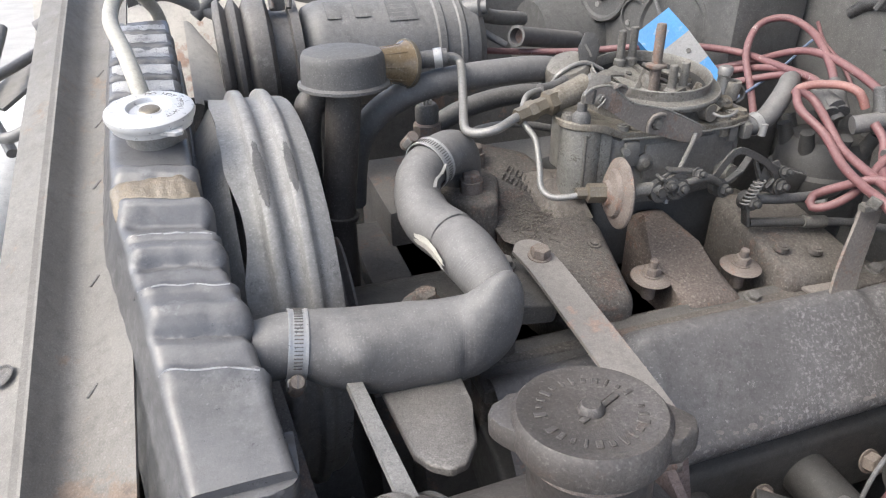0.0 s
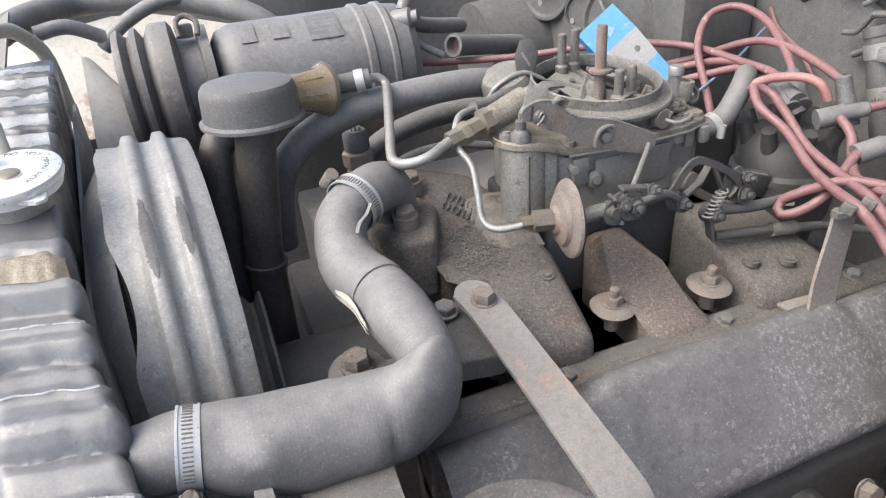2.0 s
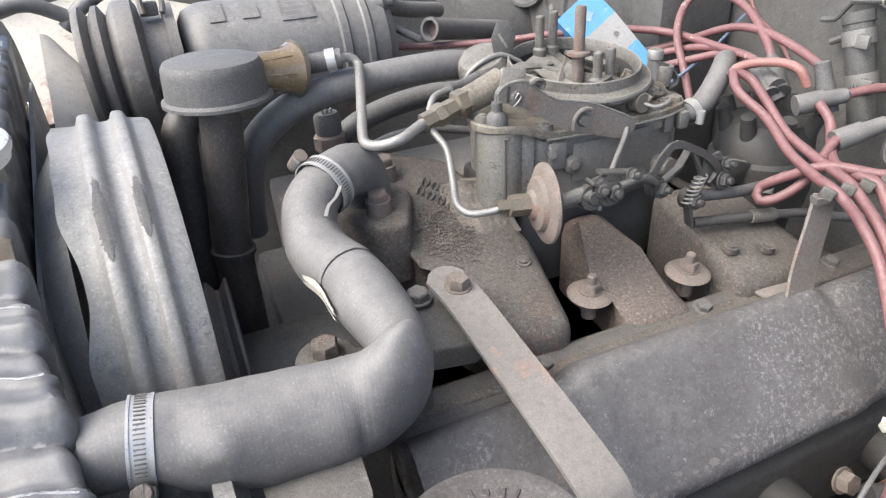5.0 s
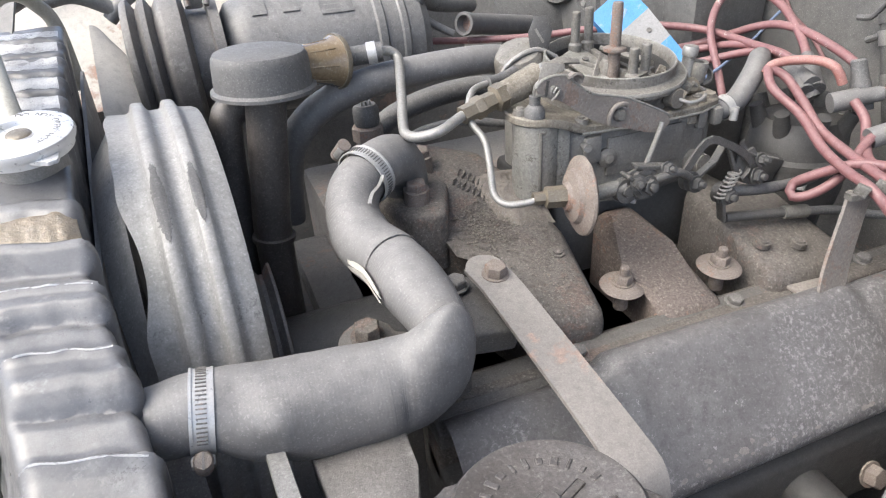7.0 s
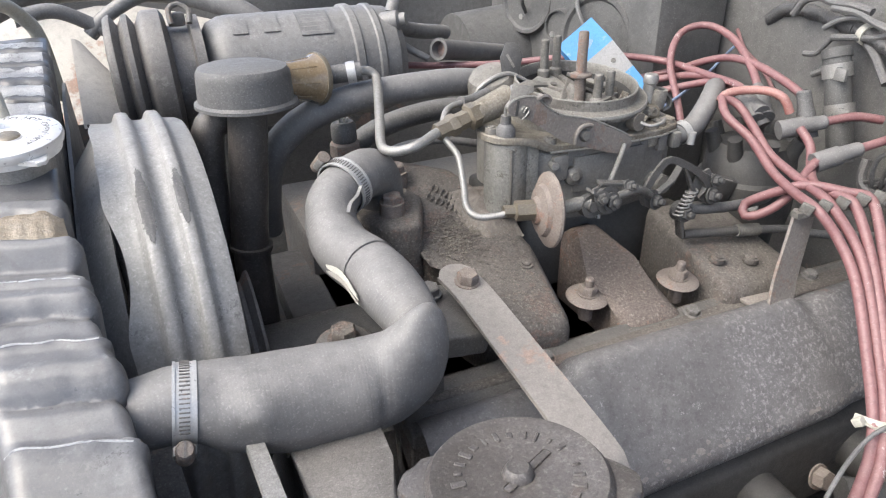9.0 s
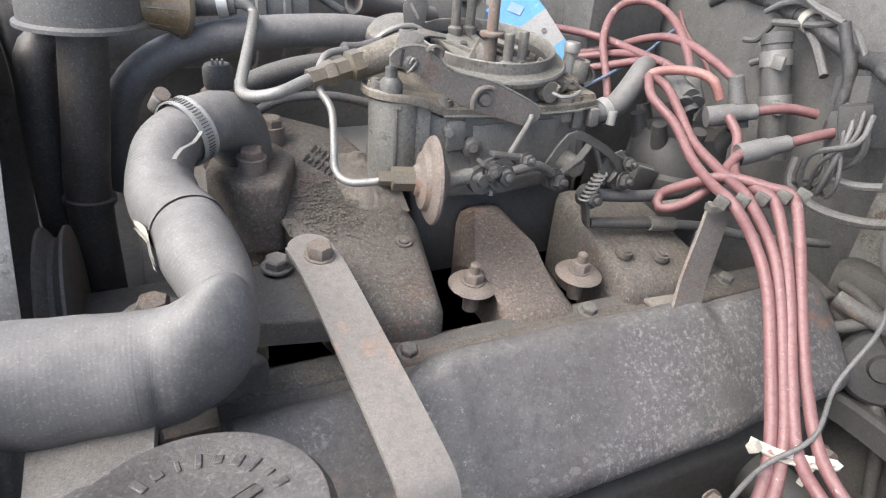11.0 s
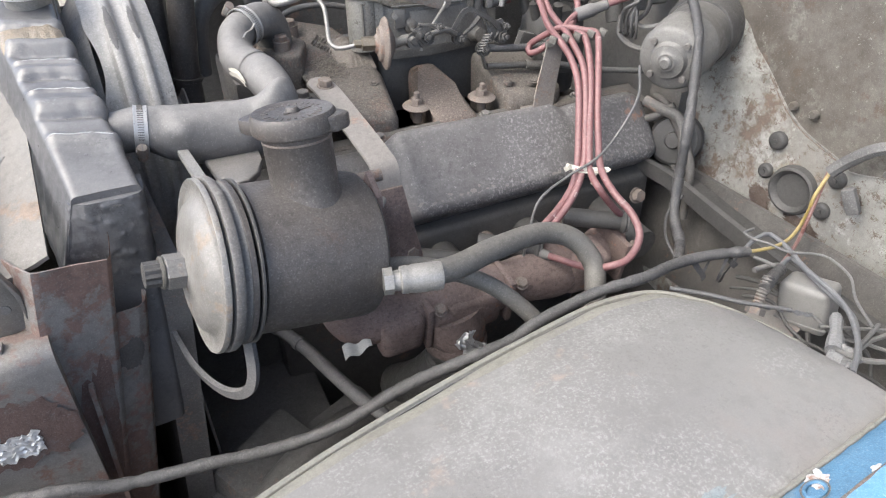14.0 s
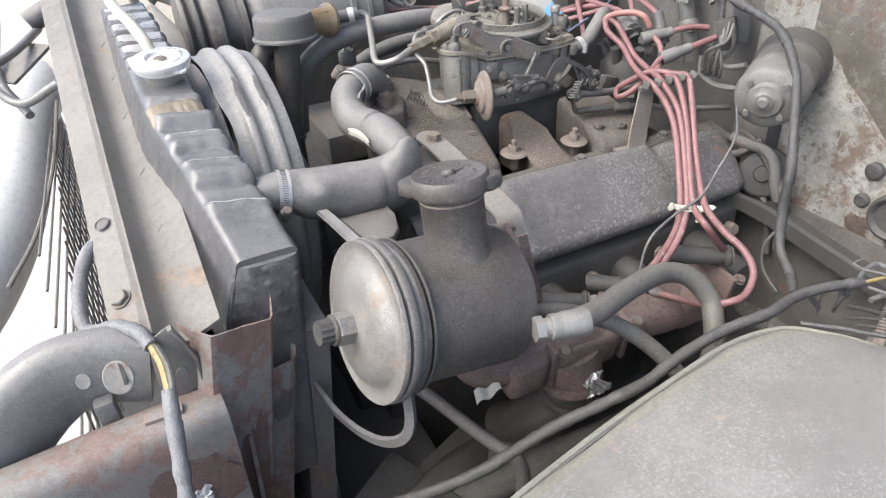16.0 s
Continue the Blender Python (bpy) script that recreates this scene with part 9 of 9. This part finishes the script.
for k in range(4):
    a = math.pi / 4 + k * math.pi / 2
    q = aim((0.580, 0.199, 1.016), WA) @ V((0.027 * math.cos(a), 0.027 * math.sin(a), -0.002))
    part("screw", lathe(B(), [(0, 0.003), (0.0035, 0.003), (0.004, 0.0), (0.004, -0.003)], aim(q, WA), 12), DARK_IRON, wcase)
part("shaft_cap", lathe(B(), [(0, 0.010), (0.005, 0.010), (0.0075, 0.008), (0.0075, 0.004)], aim((0.580, 0.199, 1.016), WA), 20), MOTOR, wm)
# Added near-black collar; it stands for the dark recess behind the motor.
part("mount", lathe(B(), [(0.030, -0.088), (0.0415, -0.092), (0.0445, -0.098), (0.046, -0.125), (0, -0.125)], aim((0.580, 0.199, 1.016), WA), 48), GREASE, wm, "near-black collar standing in for the shaded recess")

fw = thing("firewall_plugs", "black rubber plugs and holes in the firewall", "grommets", (0.69, 0.09, 0.9))
for y, z, r in ((0.118, 0.925, 0.010), (0.122, 0.884, 0.0085), (0.040, 0.869, 0.009), (0.035, 0.911, 0.009)):
    part("plug", lathe(B(), [(0, 0.0045), (r * 0.22, 0.0045), (r * 0.28, 0.0035), (r * 0.7, 0.004), (r, 0.0025), (r * 1.1, 0.001), (r * 1.1, -0.004)], aim((0.697, y, z), (-1, -0.05, 0.02)), 24), SHADOWED, fw)
part("grommet", lathe(B(), [(0, 0.0015), (0.015, 0.0010), (0.0205, 0.0012), (0.0225, 0.0055), (0.0255, 0.0075), (0.0285, 0.006), (0.0300, 0.001), (0.030, -0.005)], aim((0.697, 0.080, 0.877), (-1, -0.05, 0.02)), 48), SHADOWED, fw)
for y, z in ((0.112, 0.970), (0.085, 0.969), (0.01, 0.90)):
    part("screw", lathe(B(), [(0, 0.003), (0.004, 0.003), (0.0055, 0.001), (0.0055, -0.003)], aim((0.697, y, z), (-1, 0, 0)), 14), UPPER_WALL, fw)
part("ledge", sweep(B(), [(0.64, 0.30, 0.855), (0.655, 0.21, 0.848), (0.66, 0.11, 0.830), (0.665, -0.05, 0.805), (0.67, -0.2, 0.80)], 0.01, section=[(-0.012, -0.010), (0.03, -0.010), (0.03, 0.010), (0.024, 0.012), (0.020, 0.002), (-0.010, 0.0)], step=0.02), SHADOWED, fw, "grey ledge at the foot of the firewall")
wire([(0.690, -0.02, 0.975), (0.680, 0.0, 0.966), (0.677, 0.021, 0.944), (0.672, 0.031, 0.929)], 0.007, BLACK_RUBBER, "black sleeve over coloured wires at the firewall", "wire_sleeve", "wire sleeve")
wire([(0.672, 0.031, 0.929), (0.655, 0.029, 0.904), (0.655, 0.029, 0.89), (0.655, 0.033, 0.865), (0.626, 0.023, 0.862), (0.601, 0.02, 0.862), (0.582, 0.023, 0.862), (0.57, 0.026, 0.862)], 0.0020, YELLOW_WIRE, "yellow wire falling from the firewall sleeve into the loom", "coloured_wire", "wire", "coloured wires")
wire([(0.672, 0.033, 0.929), (0.65, 0.024, 0.879), (0.647, 0.024, 0.858), (0.615, 0.009, 0.858), (0.59, -0.001, 0.858), (0.576, -0.007, 0.858)], 0.0021, ORANGE_WIRE, "orange-red wire falling from the firewall sleeve", "coloured_wire", "wire", "coloured wires")
for p, d in (((0.680, 0.004, 0.905), (0.2, -0.5, -1)), ((0.685, -0.03, 0.945), (0.2, -1, -0.5)), ((0.684, -0.055, 0.885), (0.2, -0.4, -1))):
    t = thing("loose_plug", "loose black wire plug hanging at the firewall", "plug", p, "loose plugs")
    part("shell", box(B(), (0.012, 0.014, 0.030), aim(p, d), 0.004), BLACK_RUBBER, t)
wire([(0.566, 0.029, 0.862), (0.587, 0.038, 0.862), (0.613, 0.042, 0.862), (0.617, 0.033, 0.862), (0.611, 0.011, 0.862), (0.596, -0.022, 0.862), (0.586, -0.059, 0.862), (0.573, -0.086, 0.862), (0.551, -0.11, 0.862), (0.529, -0.127, 0.862), (0.504, -0.14, 0.862)], 0.0026, BLUE_GREY, "grey-blue wire looping over the relay", "loose_wire", "wire", "loose wires")
wire([(0.605, 0.052, 0.866), (0.589, 0.051, 0.866), (0.588, 0.036, 0.866), (0.595, 0.024, 0.866), (0.6, 0.003, 0.866), (0.62, -0.012, 0.866), (0.627, -0.025, 0.866), (0.617, -0.055, 0.866), (0.589, -0.081, 0.866), (0.566, -0.114, 0.866)], 0.0014, GREY_WIRE, "thin grey wire running across the firewall foot", "loose_wire", "wire", "loose wires")
wire([(0.575, -0.007, 0.858), (0.601, 0.001, 0.858), (0.604, -0.007, 0.858), (0.594, -0.035, 0.858), (0.584, -0.067, 0.858), (0.574, -0.092, 0.858), (0.551, -0.113, 0.858), (0.526, -0.132, 0.858)], 0.0026, BLUE_GREY, "grey-violet wire arching behind the relay", "loose_wire", "wire", "loose wires")
for pts, r in (([(0.558, -0.075, 0.84), (0.576, -0.086, 0.84), (0.593, -0.097, 0.84), (0.614, -0.111, 0.84)], 0.0018), ([(0.535, -0.122, 0.845), (0.555, -0.116, 0.845), (0.579, -0.113, 0.845), (0.61, -0.117, 0.845)], 0.0024), ([(0.573, -0.059, 0.835), (0.566, -0.089, 0.835), (0.578, -0.104, 0.835), (0.592, -0.127, 0.835)], 0.0018), ([(0.532, -0.109, 0.85), (0.536, -0.122, 0.85), (0.544, -0.132, 0.85), (0.564, -0.144, 0.85)], 0.0026), ([(0.535, -0.12, 0.85), (0.569, -0.112, 0.85), (0.596, -0.105, 0.85)], 0.0022), ([(0.576, 0.023, 0.855), (0.581, 0.008, 0.855), (0.582, -0.009, 0.855)], 0.0018), ([(0.564, 0.01, 0.85), (0.58, 0.009, 0.85), (0.594, 0.004, 0.85)], 0.003)):
    wire(pts, r, GREY_WIRE, "loose dusty grey wire in the tangle behind the wheelhouse", "loose_wire", "wire", "loose wires")
wire([(0.425, -0.005, 0.886), (0.448, -0.027, 0.886), (0.466, -0.049, 0.886), (0.483, -0.065, 0.886), (0.497, -0.078, 0.886)], 0.0022, TAPE, "thin dark wire lying along the wheelhouse edge", "loose_wire", "wire", "loose wires")
rnd = random.Random(11)
for k in range(7):
    p = V((0.585 + rnd.uniform(-0.03, 0.05), rnd.uniform(-0.12, 0.05), 0.815))
    d = V((rnd.uniform(-0.04, 0.04), -0.06, 0))
    wire([p - d * 0.9, p - d * 0.4 + V((0.012 * rnd.uniform(-1, 1), 0, 0.010)), p + d * 0.1 + V((0.015 * rnd.uniform(-1, 1), 0, 0.004)), p + d * 0.6 + V((0.012 * rnd.uniform(-1, 1), 0, -0.006)), p + d + V((0, 0, -0.03))], rnd.choice((0.0016, 0.002, 0.0026)), SHADOWED, "loose black wire in the tangle behind the wheelhouse", "loose_wire", "wire", "loose wires")
wire([(0.539, -0.022, 0.856), (0.561, -0.013, 0.856), (0.582, -0.006, 0.856)], 0.0062, DARK_TAPE, "ragged dark tape sleeve beside the relay", "wire_sleeve", "wire sleeve")
rl = thing("relay_box", "dusty pale grey square relay box on a bracket", "relay", (0.60, -0.03, 0.80))
RM = Matrix.Translation((0.602, -0.034, 0.823)) @ Matrix.Rotation(radians(14), 4, "Z") @ Matrix.Rotation(radians(-10), 4, "X")
part("case", box(B(), (0.036, 0.050, 0.052), RM, 0.008, 4), RELAY, rl)
part("case_seam", box(B(), (0.0372, 0.0512, 0.0025), RM @ Matrix.Translation((0, 0, -0.017)), 0.001, 1), RELAY, rl)
part("bracket", box(B(), (0.10, 0.05, 0.004), Matrix.Translation((0.575, -0.022, 0.800)) @ Matrix.Rotation(radians(14), 4, "Z"), 0.001), BAR, rl, "dusty folded bracket")
part("bracket_lip", box(B(), (0.004, 0.050, 0.018), Matrix.Translation((0.528, -0.034, 0.806)) @ Matrix.Rotation(radians(14), 4, "Z"), 0.001), BAR, rl)
BA, BB = V((0.530, -0.026, 0.835)), V((0.549, -0.016, 0.866))
d = BB - BA
part("bolt", lathe(B(), [(0, 0)] + [(0.0042 + 0.0012 * (k % 2), d.length * k / 22) for k in range(22)] + [(0, d.length)], aim(BA, d), 16), DARK_IRON, rl, "long threaded bolt")
part("bolt_nut", lathe(B(), [(0, -0.004), (0.0095, -0.004), (0.0095, 0.003), (0, 0.003)], aim(BA, d), 6), DARK_IRON, rl)
tp = thing("torn_tape_end", "crumpled pale tape wrapped on a wire end", "tape", (0.545, -0.097, 0.845))
part("wrap", sweep(B(), [(0.570, -0.080, 0.852), (0.556, -0.090, 0.852), (0.543, -0.100, 0.850), (0.530, -0.108, 0.848)], lambda t: 0.0062 * (0.8 + 0.4 * t) * (1 + 0.2 * noise.noise(V((3.1 * t, 3, 5)))), 9, 0.004), PALE_TAPE, tp)
for k in range(4):
    part("torn_edge", noise_grid(B(), lambda u, v: (0.532 + 0.010 * u - 0.004 * k * v, -0.104 - 0.006 * k * u - 0.004 * v, 0.853 - 0.010 * v + 0.005 * noise.noise(V((9 * u, 9 * v, k)))), 5, 5, (0.0004, 0, 0.0004)), PALE_TAPE, tp)
st = thing("tape_strip", "pale torn tape strip lying across the relay bracket", "tape", (0.52, -0.06, 0.865))
part("strip", noise_grid(B(), lambda u, v: (0.506 + 0.030 * u + 0.006 * v * (1 + noise.noise(V((7 * u, 2, 1)))), -0.044 - 0.030 * u - 0.004 * v + 0.003 * noise.noise(V((12 * u, v, 3))), 0.864 + 0.004 * noise.noise(V((10 * u, 3 * v, 8))) - 0.004 * v), 24, 5, (0, 0, 0.0005)), PALE_TAPE, st)

# harness along the wheelhouse, and to the radiator support
wire([(-0.20, 0.118, 0.79), (-0.15, 0.108, 0.795), (-0.104, 0.098, 0.795), (-0.066, 0.092, 0.785), (0.005, 0.085, 0.779), (0.057, 0.080, 0.773), (0.117, 0.070, 0.783), (0.178, 0.050, 0.824), (0.228, 0.034, 0.847), (0.274, 0.032, 0.852), (0.311, 0.035, 0.861), (0.374, 0.037, 0.869), (0.428, 0.030, 0.874), (0.480, 0.043, 0.864), (0.517, 0.042, 0.862), (0.549, 0.034, 0.862), (0.571, 0.027, 0.861)], 0.0058, TAPE, "long taped wire loom along the wheelhouse edge", "wire_loom", "wire loom", "wire looms")
wire([(-0.148, 0.325, 0.997), (-0.159, 0.309, 0.994), (-0.169, 0.28, 0.983), (-0.173, 0.247, 0.969), (-0.167, 0.227, 0.962), (-0.145, 0.21, 0.971), (-0.129, 0.19, 0.972), (-0.122, 0.174, 0.966)], 0.0062, PALE_TAPE, "grey taped loom bending round the support rail", "wire_loom", "wire loom", "wire looms")
wire([(-0.122, 0.175, 0.967), (-0.118, 0.159, 0.957), (-0.118, 0.146, 0.945), (-0.119, 0.139, 0.94)], 0.0034, YELLOW_WIRE, "bare yellow wires between the tape wraps", "coloured_wire", "wire", "coloured wires")
wire([(-0.119, 0.173, 0.966), (-0.114, 0.156, 0.955), (-0.115, 0.144, 0.945), (-0.116, 0.138, 0.94)], 0.0030, OLIVE_HOSE, "bare green-grey wire between the tape wraps", "coloured_wire", "wire", "coloured wires")
wire([(-0.118, 0.142, 0.943), (-0.12, 0.13, 0.933), (-0.122, 0.116, 0.92), (-0.125, 0.098, 0.901), (-0.128, 0.082, 0.882), (-0.135, 0.066, 0.86)], 0.0064, PALE_TAPE, "grey taped loom hanging from the support rail", "wire_loom", "wire loom", "wire looms")

tt = thing("torn_tape", "torn grey tape tatters hanging off the loom", "tape", (0.53, 0.02, 0.85))
for k, q in enumerate([(0.530, 0.0395, 0.857), (0.545, 0.0345, 0.857), (0.552, 0.0320, 0.856), (0.560, 0.0300, 0.857), (0.518, 0.0410, 0.857)]):
    q = V(q)
    part("tatter", noise_grid(B(), lambda u, v: (q.x + 0.006 * (u - 0.5) + 0.006 * math.sin(4 * v + k), q.y + 0.004 * math.sin(3 * v + 2 * k), q.z + 0.004 - (0.022 + 0.008 * (k % 3)) * v + 0.003 * u), 3, 8, (0.0006, 0.0006, 0)), TAPE, tt)

# ---- front grille and nose seen past the support rail ----
gr = thing("grille_mesh", "black wire grille mesh in front of the radiator", "grille", (-0.225, 0.6, 0.8))
for k in range(26):
    y = 0.30 + 0.030 * k
    part("upright", rod(B(), (-0.232, y, 0.62), (-0.222, y, 0.80 + 0.20 * k / 25), 0.0016, seg=6), DARK_IRON, gr)
for k in range(12):
    z = 0.64 + 0.028 * k
    part("crossbar", rod(B(), (-0.231 + 0.0009 * k, 0.28 + 0.03 * max(0, k - 6), z), (-0.231 + 0.0009 * k, 1.06, z + 0.012), 0.0016, seg=6), DARK_IRON, gr)
ht = thing("nose_header", "pale pressed steel nose header above the grille", "nose header", (-0.302, 0.653, 0.885))
part("tube", sweep(B(), [(-0.241, 1.031, 0.99), (-0.264, 0.919, 0.961), (-0.281, 0.784, 0.922), (-0.309, 0.656, 0.886), (-0.345, 0.553, 0.86), (-0.381, 0.458, 0.849)], lambda t: 0.052 - 0.004 * math.sin(6 * t), 28), NOSE, ht)
part("seam", sweep(B(), [(-0.207, 0.932, 0.98), (-0.22, 0.743, 0.94), (-0.248, 0.602, 0.902), (-0.28, 0.501, 0.884)], 0.003, 8), RAIL, ht)
# Added pale nose panel, a bright backdrop seen through the grille.
nb = thing("bumper", "dull pale nose panel added in front of the grille", "bumper", (-0.5, 0.6, 0.9))
part("panel", noise_grid(B(), lambda u, v: (-0.66 + 0.22 * v + 0.06 * u, 0.1 + 1.0 * u, 0.86 + 0.07 * math.sin(3 * v) + 0.05 * u), 16, 10, (0, 0, -0.006)), RAIL, nb)
lt = thing("latch_linkage", "pale hood latch bracket with springs and rods", "latch", (-0.2, 0.85, 1.05))
for pts in ([(-0.26, 0.74, 1.08), (-0.22, 0.80, 1.09), (-0.19, 0.9, 1.10)], [(-0.28, 0.78, 1.10), (-0.23, 0.72, 1.04), (-0.17, 0.70, 1.06)], [(-0.24, 0.9, 1.12), (-0.25, 0.8, 1.06), (-0.22, 0.72, 1.02)]):
    part("rod", sweep(B(), pts, 0.006, 10), ARM, lt)
part("plate", box(B(), (0.06, 0.08, 0.005), aim((-0.22, 0.82, 1.07), (-0.4, -0.3, 1)), 0.002), RAIL, lt)
cn = thing("headlamp_plug", "grey plastic lamp plug below the nose brace", "plug", (-0.165, 0.165, 0.90))
part("shell", box(B(), (0.016, 0.014, 0.034), Matrix.Translation((-0.172, 0.185, 0.905)), 0.003), GREY_WIRE, cn)
